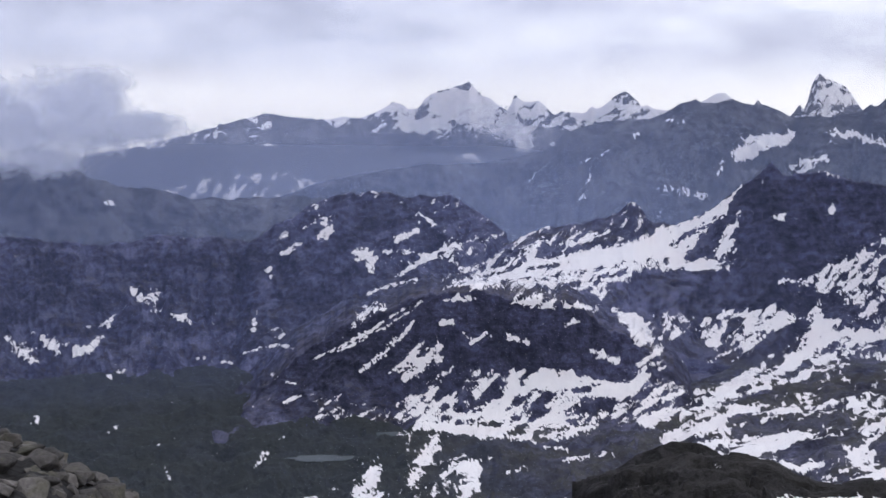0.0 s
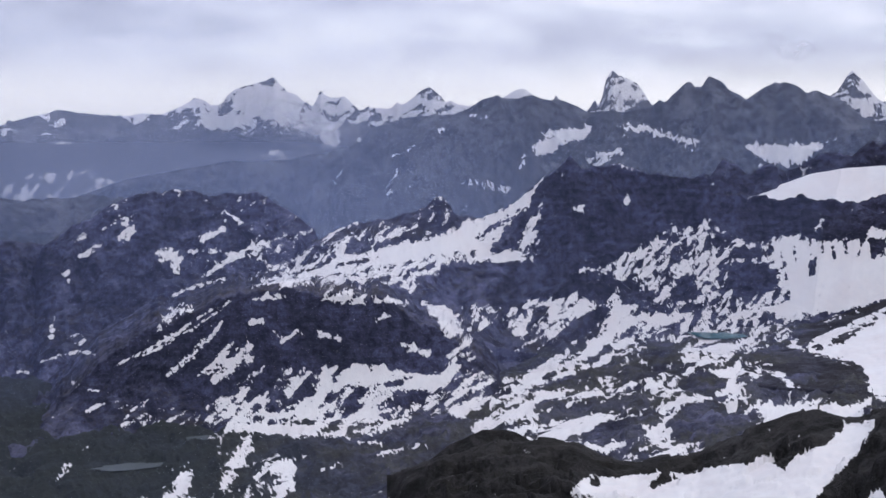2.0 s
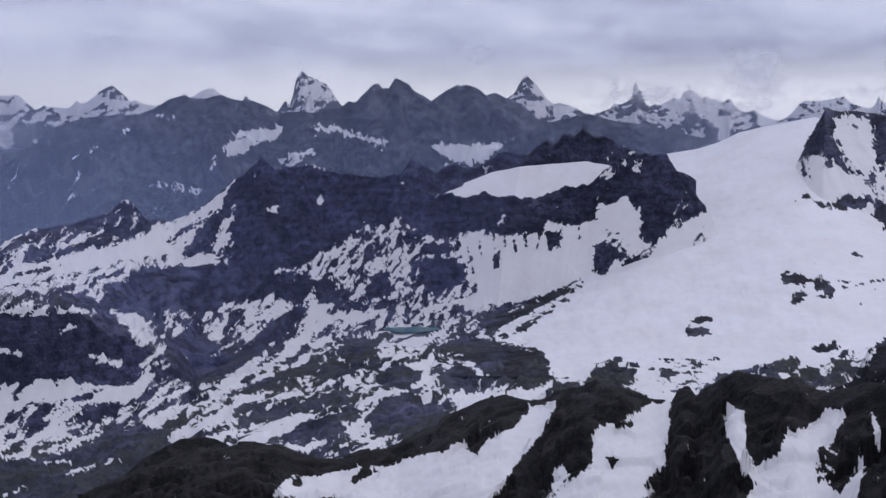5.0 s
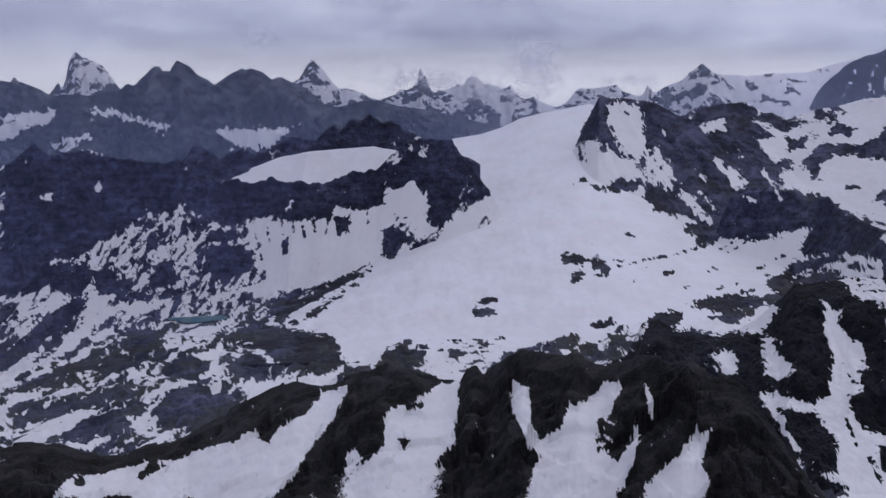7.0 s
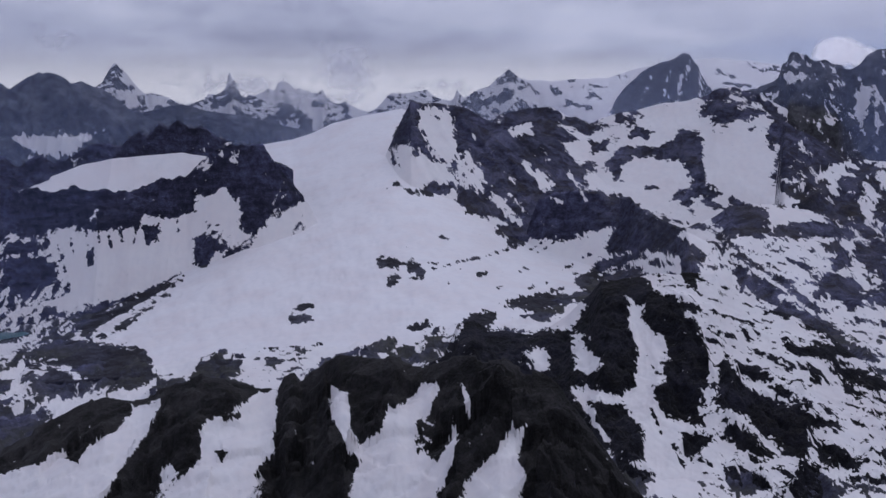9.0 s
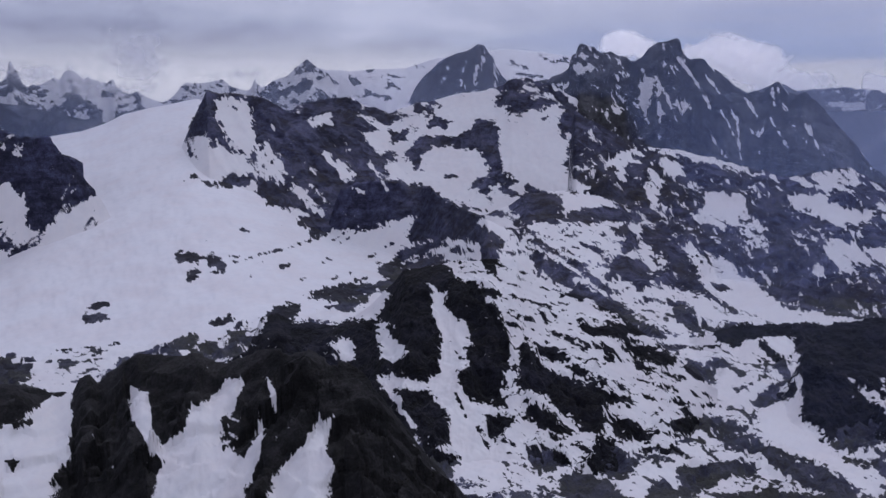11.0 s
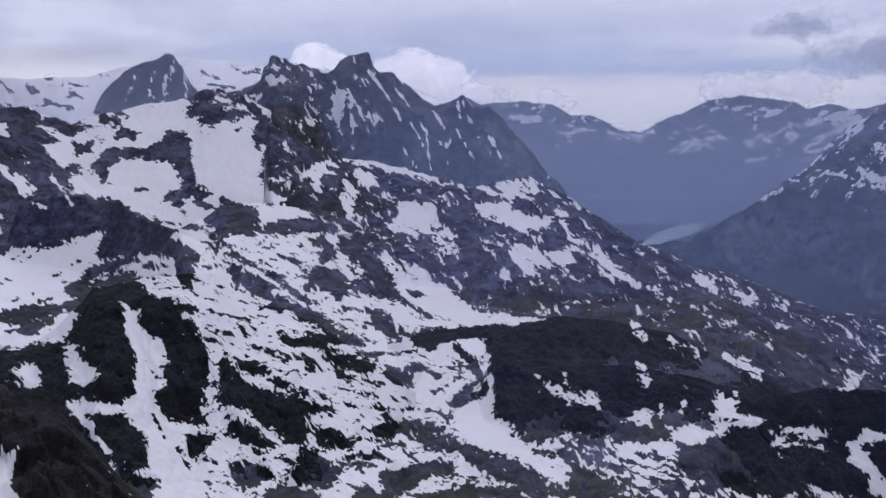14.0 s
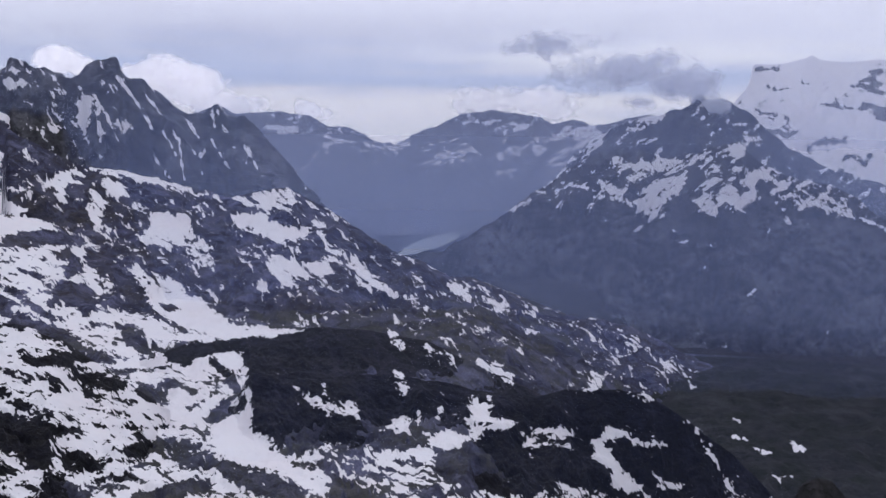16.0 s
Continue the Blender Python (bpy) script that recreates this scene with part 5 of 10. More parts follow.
cover("middle", "old_snow", 0, 103.50, 16.62, 105.40, 16.58, 104.24, 16.91)
cover("middle", "old_snow", 0, 104.34, 14.75, 105.85, 15.31, 104.96, 15.33)
cover("middle", "old_snow", 0, 101.58, 13.84, 102.20, 14.11, 101.79, 14.15)
cover("middle", "bare", 0, 12.05, 2.76, 16.01, 1.98, 17.37, 1.99, 22.97, 2.04, 24.11, 2.63, 25.84, 3.23, 27.60, 2.95, 29.37, 3.11, 31.75, 2.67, 34.26, 2.37, 34.26, 4.16, 32.94, 4.61, 31.75, 4.30, 31.44, 5.05, 29.36, 5.04, 27.58, 4.87, 26.98, 5.31, 25.80, 5.59, 25.23, 4.70, 24.08, 4.10, 23.49, 4.68, 22.06, 4.36, 21.47, 5.23, 19.74, 6.06, 18.60, 6.89, 17.50, 6.56, 15.88, 5.94, 14.53, 6.17, 13.48, 5.85, 11.89, 6.62)
cover("middle", "snow", 0, 11.99, 4.27, 13.30, 3.75, 14.65, 2.80, 15.26, 2.14, 14.68, 3.37, 13.60, 4.24, 11.95, 5.02)
cover("middle", "snow", 0, 11.93, 5.52, 13.00, 4.72, 13.59, 4.40, 13.03, 5.28, 12.53, 6.09, 14.31, 6.39, 11.89, 6.54)
cover("middle", "old_snow", 0, 13.95, 5.93, 14.80, 4.49, 15.35, 3.32, 15.19, 4.22, 14.90, 4.83, 15.43, 4.85, 14.54, 5.95)
cover("middle", "old_snow", 0, 17.04, 3.70, 17.54, 3.42, 17.58, 3.93, 17.25, 3.98)
cover("middle", "old_snow", 0, 19.53, 3.45, 19.89, 2.59, 19.87, 3.46)
cover("middle", "old_snow", 0, 29.12, 4.59, 29.43, 3.85, 29.54, 4.21, 29.24, 4.74)
cover("middle", "snow", 0, 27.58, 5.02, 29.35, 5.33, 31.44, 5.05, 31.75, 4.30, 32.94, 4.75, 34.26, 4.46, 34.26, 8.04, 32.33, 7.88, 29.92, 8.61, 27.53, 9.17, 26.36, 7.97, 28.14, 7.99, 27.86, 6.51)
cover("middle", "mixed", 0, 22.90, 4.96, 24.08, 4.10, 25.23, 5.00, 26.98, 5.61, 28.14, 7.99, 26.34, 9.15, 23.99, 8.50, 22.25, 8.45, 20.80, 8.99, 19.71, 7.21, 20.03, 6.06, 21.47, 4.93)
cover("middle", "bare", 0, 24.91, 6.46, 26.68, 6.20, 27.61, 6.80, 26.95, 7.74, 25.76, 8.31, 24.89, 7.70)
cover("middle", "bare", 0, 24.93, 5.43, 25.80, 5.59, 26.98, 5.76, 26.38, 6.19, 25.21, 6.03)
cover("middle", "bare", 0, 21.98, 7.86, 22.86, 7.24, 23.77, 7.91, 22.83, 8.53)
cover("middle", "bare", 0, 19.42, 7.49, 20.56, 7.18, 20.88, 8.12, 19.95, 8.78, 19.34, 8.41)
cover("middle", "bare", 0, 31.74, 4.90, 32.34, 5.05, 32.40, 5.65, 31.98, 5.80)
cover("middle", "bare", 0, 28.90, 6.37, 29.20, 5.93, 29.22, 6.82, 28.98, 6.97)
cover("middle", "bare", 0, 17.48, 7.13, 18.88, 6.84, 19.19, 7.77, 18.55, 8.67, 17.44, 8.33, 17.13, 7.69)
cover("middle", "bare", 0, 11.89, 6.62, 13.98, 6.71, 15.02, 7.32, 16.66, 7.10, 17.19, 7.69, 16.61, 8.52, 15.24, 8.74, 13.39, 8.08, 11.81, 8.55)
cover("middle", "old_snow", 0, 15.25, 8.46, 17.16, 8.55, 18.83, 8.62, 17.12, 9.69, 16.82, 10.52, 14.87, 11.53, 15.47, 9.88, 14.17, 8.68)
cover("middle", "bare", 0, 14.97, 8.87, 15.78, 8.91, 15.64, 9.61, 15.08, 9.47)
cover("middle", "mixed", 0, 11.80, 8.69, 14.16, 8.82, 15.18, 10.43, 17.10, 10.54, 19.96, 8.67, 22.82, 9.05, 26.34, 9.15, 28.72, 9.34, 27.51, 10.35, 25.72, 10.90, 28.07, 13.59, 25.02, 16.67, 19.74, 16.37, 11.52, 15.36)
cover("middle", "bare", 0, 14.87, 11.53, 17.13, 9.40, 18.88, 8.85, 18.01, 9.79, 16.52, 11.13, 15.12, 12.16)
cover("middle", "bare", 0, 11.74, 10.20, 13.32, 9.98, 14.89, 10.92, 15.17, 12.11, 13.21, 12.85, 11.67, 11.90)
cover("middle", "snow", 0, 15.40, 11.99, 18.50, 10.33, 19.94, 9.10, 22.82, 9.05, 20.78, 9.91, 18.45, 11.81, 15.63, 13.04, 14.27, 12.94)
cover("middle", "bare", 0, 16.19, 12.80, 19.31, 11.51, 20.86, 11.24, 19.29, 12.14, 17.01, 13.14)
cover("middle", "bare", 0, 20.17, 11.27, 21.35, 10.17, 22.78, 10.74, 22.52, 12.01, 21.02, 11.66)
cover("middle", "snow", 0, 17.00, 13.42, 19.83, 13.26, 21.93, 12.45, 20.39, 13.63, 16.98, 13.98)
cover("middle", "bare", 0, 14.76, 14.36, 18.40, 13.51, 21.33, 12.99, 19.81, 14.17, 16.40, 14.77)
cover("middle", "snow", 0, 11.54, 14.88, 13.14, 14.44, 15.63, 12.98, 16.56, 13.33, 14.21, 14.59, 12.04, 15.47)
cover("middle", "bare", 0, 16.94, 15.37, 19.80, 14.39, 21.60, 14.16, 20.69, 15.64, 16.92, 15.71)
cover("middle", "snow", 0, 14.71, 15.74, 18.37, 14.58, 18.12, 15.18, 15.53, 15.98)
cover("middle", "snow", 0, 20.64, 15.07, 22.72, 13.41, 23.33, 12.28, 25.11, 11.70, 25.75, 12.71, 23.31, 13.49, 22.69, 14.90, 21.50, 15.69)
cover("middle", "bare", 0, 22.10, 14.87, 22.72, 13.69, 24.19, 13.47, 26.32, 14.13, 26.30, 15.63, 23.85, 15.81, 22.68, 15.47)
cover("middle", "bare", 0, 22.75, 12.31, 24.22, 11.96, 25.16, 12.34, 24.49, 13.25, 23.02, 13.19)
cover("middle", "snow", 0, 27.17, 13.34, 29.89, 13.34, 31.71, 13.07, 31.46, 13.71, 29.28, 13.68, 27.46, 14.22, 26.57, 13.90)
cover("middle", "bare", 0, 28.10, 11.54, 28.70, 10.96, 31.47, 11.30, 31.92, 12.48, 31.10, 13.12, 29.89, 12.96, 28.38, 12.49)
cover("middle", "bare", 0, 26.14, 12.37, 26.89, 11.90, 28.00, 12.27, 27.99, 13.07, 26.87, 13.33, 26.28, 12.87)
cover("middle", "snow", 0, 34.26, 7.74, 32.33, 8.33, 29.91, 9.80, 28.71, 10.61, 31.72, 11.24, 32.07, 12.48, 33.53, 12.78, 34.26, 12.20)
cover("middle", "bare", 0, 28.11, 9.83, 30.22, 8.91, 32.93, 7.68, 33.66, 7.50, 30.52, 9.27, 28.71, 10.14)
cover("middle", "scree", 0, 29.01, 10.53, 31.12, 9.37, 32.93, 8.33, 31.42, 9.46, 29.61, 10.62)
cover("middle", "bare", 0, 26.31, 10.97, 27.51, 10.29, 28.71, 10.61, 31.53, 11.18, 28.70, 11.08)
cover("middle", "bare", 0, 34.26, 5.65, 34.74, 5.44, 35.58, 5.95, 34.74, 6.90, 34.14, 6.90)
cover("middle", "bare", 0, 36.77, 4.90, 37.58, 4.54, 37.94, 5.04, 37.28, 5.40)
cover("middle", "bare", 0, 35.92, 1.78, 38.89, 2.22, 38.60, 2.96, 37.72, 3.56, 37.43, 4.69, 36.83, 4.90, 36.59, 3.86, 35.93, 2.97, 34.73, 3.41, 34.26, 2.97, 34.73, 2.37)
cover("middle", "bare", 0, 39.05, 9.40, 39.71, 9.16, 40.37, 9.32, 39.86, 9.51, 39.11, 9.58)
cover("middle", "bare", 0, 38.96, 9.79, 39.41, 9.69, 40.38, 10.00, 39.87, 10.16, 39.12, 10.11)
cover("middle", "old_snow", 0, 34.26, 11.75, 37.17, 11.29, 39.58, 11.41, 40.79, 12.12, 38.70, 13.63, 36.57, 13.66, 35.35, 12.49)
cover("middle", "bare", 0, 34.14, 12.20, 35.05, 11.72, 36.63, 11.86, 36.33, 12.54, 35.66, 12.84, 34.44, 12.55)
cover("middle", "bare", 0, 37.63, 12.03, 38.23, 11.84, 38.44, 12.19, 37.93, 12.35)
cover("middle", "scree", 0, 38.69, 12.81, 39.44, 11.97, 39.20, 12.62)
cover("middle", "bare", 0, 34.26, 12.79, 35.96, 13.07, 36.94, 13.36, 36.58, 13.71, 34.75, 13.87)
cover("near", "bare", 0, 11.62, 12.93, 16.93, 15.60, 23.84, 16.33, 29.88, 13.63, 34.26, 12.20, 40.78, 10.94, 48.07, 9.54, 52.30, 10.47, 57.02, 15.61, 57.12, 17.80, 11.41, 17.81)
cover("near", "snow", 0, 16.83, 18.40, 18.00, 17.40, 19.71, 17.48, 22.05, 17.08, 23.23, 17.15, 24.43, 16.64, 26.23, 16.37, 28.05, 15.57, 29.27, 14.50, 30.79, 13.94, 31.70, 13.89, 32.37, 13.60, 31.76, 15.18, 30.47, 16.61, 29.54, 18.02, 28.31, 19.12)
cover("near", "bare", 0, 27.43, 16.24, 28.35, 15.35, 29.27, 14.35, 31.22, 13.88, 29.93, 15.15, 28.65, 15.70, 28.04, 16.55)
cover("near", "bare", 0, 21.01, 17.91, 22.05, 17.08, 22.69, 17.40, 21.44, 17.97)
cover("near", "bare", 0, 17.99, 17.62, 18.62, 17.54, 18.60, 18.01, 18.12, 17.97)
cover("near", "snow", 0, 34.26, 15.13, 35.97, 14.54, 37.18, 13.74, 38.31, 13.57, 38.14, 15.39, 37.97, 16.83, 36.90, 17.77, 36.30, 19.20, 32.60, 19.21, 33.22, 17.73, 34.26, 16.87)
cover("near", "scree", 0, 34.75, 16.52, 35.73, 16.58, 35.37, 17.21)
cover("near", "scree", 0, 35.36, 14.84, 36.58, 14.59, 36.28, 14.97, 35.51, 15.18)
cover("near", "old_snow", 0, 31.99, 17.43, 32.61, 16.86, 33.07, 17.50, 32.30, 18.30)
cover("near", "snow", 0, 41.17, 13.51, 42.08, 13.83, 42.22, 15.56, 42.72, 16.69, 42.91, 19.01, 42.34, 19.03, 42.52, 17.27, 41.75, 16.16, 41.07, 14.74)
cover("near", "snow", 0, 42.75, 16.46, 43.99, 15.78, 44.12, 14.91, 45.29, 14.28, 46.00, 13.33, 47.08, 13.42, 46.53, 14.79, 45.91, 15.68, 46.09, 16.87, 46.84, 17.44, 48.01, 15.79, 47.63, 17.61, 47.22, 18.75, 42.64, 19.02)
cover("near", "scree", 0, 45.47, 15.56, 46.04, 15.11, 46.93, 15.63, 46.52, 16.50, 45.79, 16.97)
cover("near", "old_snow", 0, 48.18, 13.27, 48.67, 14.39, 48.33, 14.52)
cover("near", "snow", 0, 49.72, 17.18, 50.82, 15.92, 51.71, 15.52, 51.21, 17.33, 51.81, 18.37, 48.33, 18.67)
cover("middle", "scree", 0.06, 49.67, 6.66, 50.11, 6.55)
cover("middle", "scree", 0.06, 47.79, 7.47, 48.14, 7.43)
cover("middle", "scree", 0.06, 49.07, 7.75, 49.50, 7.65)
cover("middle", "scree", 0.06, 50.37, 7.56, 50.66, 7.51)
cover("middle", "scree", 0.06, 49.91, 8.42, 50.35, 8.34)
cover("middle", "scree", 0.07, 51.24, 7.58, 51.82, 7.36)
cover("middle", "scree", 0.06, 53.58, 7.34, 54.03, 7.21)
cover("middle", "scree", 0.07, 52.97, 8.51, 53.56, 8.38)
cover("middle", "scree", 0.06, 54.17, 7.65, 54.61, 7.54)
cover("middle", "scree", 0.09, 51.80, 8.39, 52.68, 8.21)
cover("middle", "scree", 0.06, 54.63, 6.77, 55.01, 6.66)
cover("middle", "scree", 0.09, 56.85, 6.81, 57.75, 6.70)
cover("middle", "scree", 0.09, 58.20, 6.97, 59.24, 7.13)
cover("middle", "scree", 0.06, 51.85, 6.36, 52.59, 5.97)
cover("middle", "scree", 0.06, 52.19, 6.61, 53.02, 6.03)
cover("middle", "scree", 0.06, 50.63, 6.45, 51.42, 6.12)
cover("middle", "scree", 0.06, 47.01, 5.71, 47.56, 5.87)
cover("middle", "scree", 0.06, 45.02, 6.85, 45.71, 6.96)
cover("middle", "scree", 0.06, 46.53, 7.43, 47.52, 7.26)
cover("middle", "scree", 0.07, 47.95, 7.04, 49.09, 6.88)
cover("middle", "scree", 0.06, 44.30, 7.85, 44.85, 7.81)
cover("middle", "scree", 0.06, 44.20, 8.18, 44.59, 8.14)
cover("middle", "scree", 0.06, 55.35, 7.97, 56.24, 7.81)
cover("middle", "scree", 0.06, 54.89, 8.70, 55.34, 8.50)
cover("middle", "bare", 0, 39.57, 9.18, 40.30, 9.17, 40.08, 9.38, 39.56, 9.37)
cover("middle", "bare", 0, 39.55, 9.73, 40.32, 9.84, 40.05, 10.04, 39.53, 10.06)
cover("middle", "scree", 0.06, 39.46, 11.51, 39.77, 11.46)
cover("middle", "scree", 0.06, 40.25, 11.36, 40.65, 11.25)
cover("far", "snow", 0, 14.80, 0.70, 15.99, -0.10, 17.83, -0.54, 17.54, 0.05, 16.29, 0.26, 15.99, 0.76, 15.40, 0.85)
cover("far", "old_snow", 0, 17.57, 1.59, 18.37, 1.08, 19.50, 0.58, 18.97, 1.14, 18.08, 1.59)
cover("far", "old_snow", 0.09, 20.08, -0.40, 21.32, -0.25, 22.20, -0.08, 23.43, 0.21)
cover("far", "old_snow", 0.07, 22.20, 0.10, 23.73, 0.33)
cover("far", "snow", 0, 25.64, 0.41, 26.56, 0.23, 27.99, 0.37, 29.20, 0.25, 29.05, 0.80, 28.01, 1.10, 27.44, 1.39, 26.58, 1.25, 26.29, 0.82)
cover("far", "old_snow", 0.06, 26.01, 1.49, 26.86, 1.05)
cover("far", "old_snow", 0.06, 11.09, 2.31, 12.78, 2.64)
cover("far", "old_snow", 0.07, 14.36, 1.30, 14.54, 0.76)
cover("far", "old_snow", 0.09, 29.35, 0.37, 30.01, -0.04)
cover("far", "old_snow", 0.06, 13.02, 2.43, 13.76, 2.78)
cover("far", "old_snow", 0.06, 25.29, 1.49, 26.29, 1.19)
cover("far", "old_snow", 0.06, 10.08, -0.52, 10.25, -0.76)
cover("far", "old_snow", 0.06, 11.99, 0.41, 12.28, 0.21)
cover("far", "old_snow", 0.06, 7.43, 0.94, 8.73, 0.34)
cover("far", "old_snow", 0.06, 7.60, 2.12, 7.74, 1.73)
cover("far", "old_snow", 0.06, 7.03, 3.01, 7.47, 2.80)
cover("far", "old_snow", 0.07, 11.57, -1.21, 11.85, -1.21)
cover("far", "old_snow", 0.06, 9.87, -0.39, 10.16, -0.51)
cover("far", "old_snow", 0.06, 14.19, 1.45, 14.45, 0.95)
cover("far", "old_snow", 0.04, 5.70, 2.88, 5.85, 2.58)
cover("far", "old_snow", 0.06, -17.45, 3.15, -16.91, 3.22)
cover("middle", "scree", 0, 92.57, 8.35, 96.96, 9.62, 99.58, 11.46, 98.23, 12.98, 95.62, 12.29, 92.66, 11.28)
cover("middle", "scree", 0.06, 28.91, 5.03, 28.99, 6.52)
cover("middle", "scree", 0.06, 29.95, 5.19, 30.09, 5.93)
cover("middle", "scree", 0.06, 31.50, 4.75, 31.14, 5.94)
cover("middle", "scree", 0.07, 31.74, 4.90, 31.89, 5.80)
cover("middle", "scree", 0.06, 30.55, 5.04, 30.66, 5.79)
cover("middle", "scree", 0.06, 29.51, 5.04, 29.59, 5.99)
cover("middle", "scree", 0.06, 28.16, 5.47, 28.30, 6.36)
cover("middle", "scree", 0.07, 27.57, 5.76, 27.85, 7.10)
cover("middle", "scree", 0.06, 32.49, 4.81, 32.55, 5.35)
cover("middle", "scree", 0.06, 27.12, 5.91, 27.32, 6.65)
cover("middle", "scree", 0.06, 33.39, 4.76, 33.45, 5.20)
cover("middle", "scree", 0.12, 15.72, 13.12, 17.84, 12.23, 19.35, 11.62)
cover("middle", "old_snow", 0.09, 16.94, 13.27, 19.36, 13.09, 20.87, 12.48)
cover("middle", "scree", 0.09, 18.15, 13.46, 20.57, 13.13)
cover("middle", "old_snow", 0.12, 15.11, 15.46, 18.16, 14.43, 20.28, 13.81)
cover("middle", "scree", 0.15, 11.77, 14.71, 14.50, 13.42, 16.02, 12.83)
cover("middle", "old_snow", 0.09, 17.54, 12.09, 18.75, 11.63)
cover("middle", "scree", 0.12, 19.38, 14.55, 21.18, 13.79, 22.38, 13.32)
cover("middle", "scree", 0.12, 20.60, 15.40, 22.39, 13.90)
cover("middle", "old_snow", 0.12, 10.26, 13.95, 12.69, 12.82)
cover("middle", "old_snow", 0.09, 9.05, 14.21, 10.87, 13.38)
cover("middle", "scree", 0.09, 12.98, 14.58, 15.11, 13.42)
cover("middle", "scree", 0.09, 19.35, 11.03, 21.14, 10.41, 22.34, 10.09)
cover("middle", "old_snow", 0.09, 13.29, 11.65, 15.11, 10.47)
cover("middle", "scree", 0.09, 11.47, 13.10, 13.29, 12.24)
cover("middle", "scree", 0.18, 16.53, 12.69, 18.72, 12.24, 20.86, 11.79)
cover("middle", "scree", 0.15, 15.16, 13.97, 18.23, 13.57, 20.41, 13.68)
cover("middle", "scree", 0.24, 17.57, 10.92, 16.49, 11.62)
cover("middle", "scree", 0.18, 18.94, 10.83, 20.77, 9.66)
cover("middle", "scree", 0.15, 20.79, 10.13, 22.55, 9.62)
cover("middle", "scree", 0.12, 15.68, 12.52, 18.15, 11.50, 19.21, 10.86)
cover("middle", "scree", 0.18, 19.28, 12.54, 21.40, 12.02, 22.64, 11.48)
cover("middle", "scree", 0.18, 19.11, 15.04, 21.50, 14.26)
cover("middle", "scree", 0.15, 22.05, 14.75, 22.76, 14.13)
cover("middle", "scree", 0.18, 19.43, 16.11, 21.03, 15.67)
cover("middle", "scree", 0.15, 20.21, 8.98, 21.78, 8.76)
cover("middle", "scree", 0.15, 13.97, 12.57, 15.08, 11.65, 15.61, 10.47)
cover("middle", "scree", 0.15, 11.39, 13.58, 12.83, 13.07, 13.68, 12.59)
cover("middle", "scree", 0.12, 5.44, 13.68, 6.63, 12.91, 7.83, 12.87)
cover("middle", "scree", 0.12, 3.64, 14.60, 4.84, 13.98, 5.73, 13.23)
cover("middle", "scree", 0.12, 12.49, 11.22, 13.94, 11.57, 15.07, 11.36)
cover("middle", "scree", 0.09, 6.96, 14.50, 8.45, 14.15)
cover("middle", "scree", 0.12, 68.84, 7.71, 70.93, 8.86, 72.71, 9.84)
cover("middle", "scree", 0.12, 62.55, 6.55, 64.66, 7.74, 66.47, 9.22)
cover("middle", "scree", 0.09, 67.39, 11.58, 69.79, 11.97, 71.87, 11.83)
cover("middle", "scree", 0.12, 68.00, 13.04, 70.41, 13.51)
cover("middle", "scree", 0.12, 64.36, 11.61, 66.79, 12.18)
cover("middle", "scree", 0.09, 68.32, 14.50, 70.43, 14.78, 72.22, 14.80)
cover("middle", "scree", 0.12, 68.64, 16.23, 71.36, 16.57)
cover("middle", "scree", 0.12, 72.81, 14.78, 74.30, 15.42)
cover("middle", "scree", 0.15, 63.45, 16.60, 65.60, 17.45)
cover("middle", "scree", 0.15, 67.44, 17.41, 69.87, 17.77)
cover("middle", "scree", 0.12, 68.65, 17.09, 70.47, 17.32)
cover("middle", "scree", 0.15, 75.22, 17.07, 77.57, 18.17)
cover("middle", "scree", 0.12, 78.38, 16.85, 80.37, 17.51)
cover("middle", "scree", 0.15, 81.19, 17.16, 83.13, 17.78)
cover("middle", "scree", 0.09, 71.88, 12.64, 73.37, 13.17)
cover("middle", "scree", 0.09, 74.52, 12.54, 75.39, 12.79)
cover("middle", "scree", 0.09, 73.09, 14.05, 74.53, 13.12)
cover("middle", "scree", 0.09, 59.47, 16.29, 60.07, 17.46)
cover("middle", "scree", 0.09, 58.26, 14.52, 58.86, 15.70)
cover("middle", "scree", 0.07, 57.99, 11.87, 58.59, 12.77)
cover("middle", "bare", 0, 54.61, 8.52, 55.98, 8.30, 57.05, 9.07, 56.73, 10.34, 57.51, 11.81, 57.08, 12.07, 56.13, 11.44, 55.07, 10.52)
cover("middle", "scree", 0.12, 59.21, 11.91, 60.32, 13.12, 61.15, 14.31)
cover("middle", "bare", 0, 58.78, 11.89, 59.63, 12.22, 60.74, 13.43, 60.59, 13.71, 59.45, 13.36, 58.90, 12.61)
cover("middle", "bare", 0, 58.31, 13.28, 59.17, 13.05, 59.85, 14.24, 59.97, 15.10, 59.11, 14.90, 58.43, 14.00)
cover("middle", "bare", 0, 63.24, 13.27, 64.41, 13.61, 65.59, 14.24, 64.99, 14.39, 63.66, 14.01)
cover("middle", "bare", 0, 61.46, 13.76, 62.93, 13.54, 63.81, 13.87, 62.91, 14.41, 62.03, 14.30)
cover("middle", "bare", 0, 64.23, 15.05, 65.57, 15.25, 66.61, 15.86, 65.85, 16.32, 64.66, 15.93)
cover("middle", "bare", 0, 62.24, 12.06, 63.56, 12.12, 64.43, 12.74, 63.25, 12.83)
cover("far", "bare", 0, 70.11, -3.08, 72.15, -1.91, 75.61, -0.87, 79.06, 2.43, 79.63, 3.00, 73.38, 3.05, 69.26, 1.58)
cover("far", "scree", 0, 64.24, -3.06, 67.62, -3.10, 69.66, -3.80, 70.40, -2.93, 69.85, 1.59, 67.49, 1.29, 64.23, -0.79)
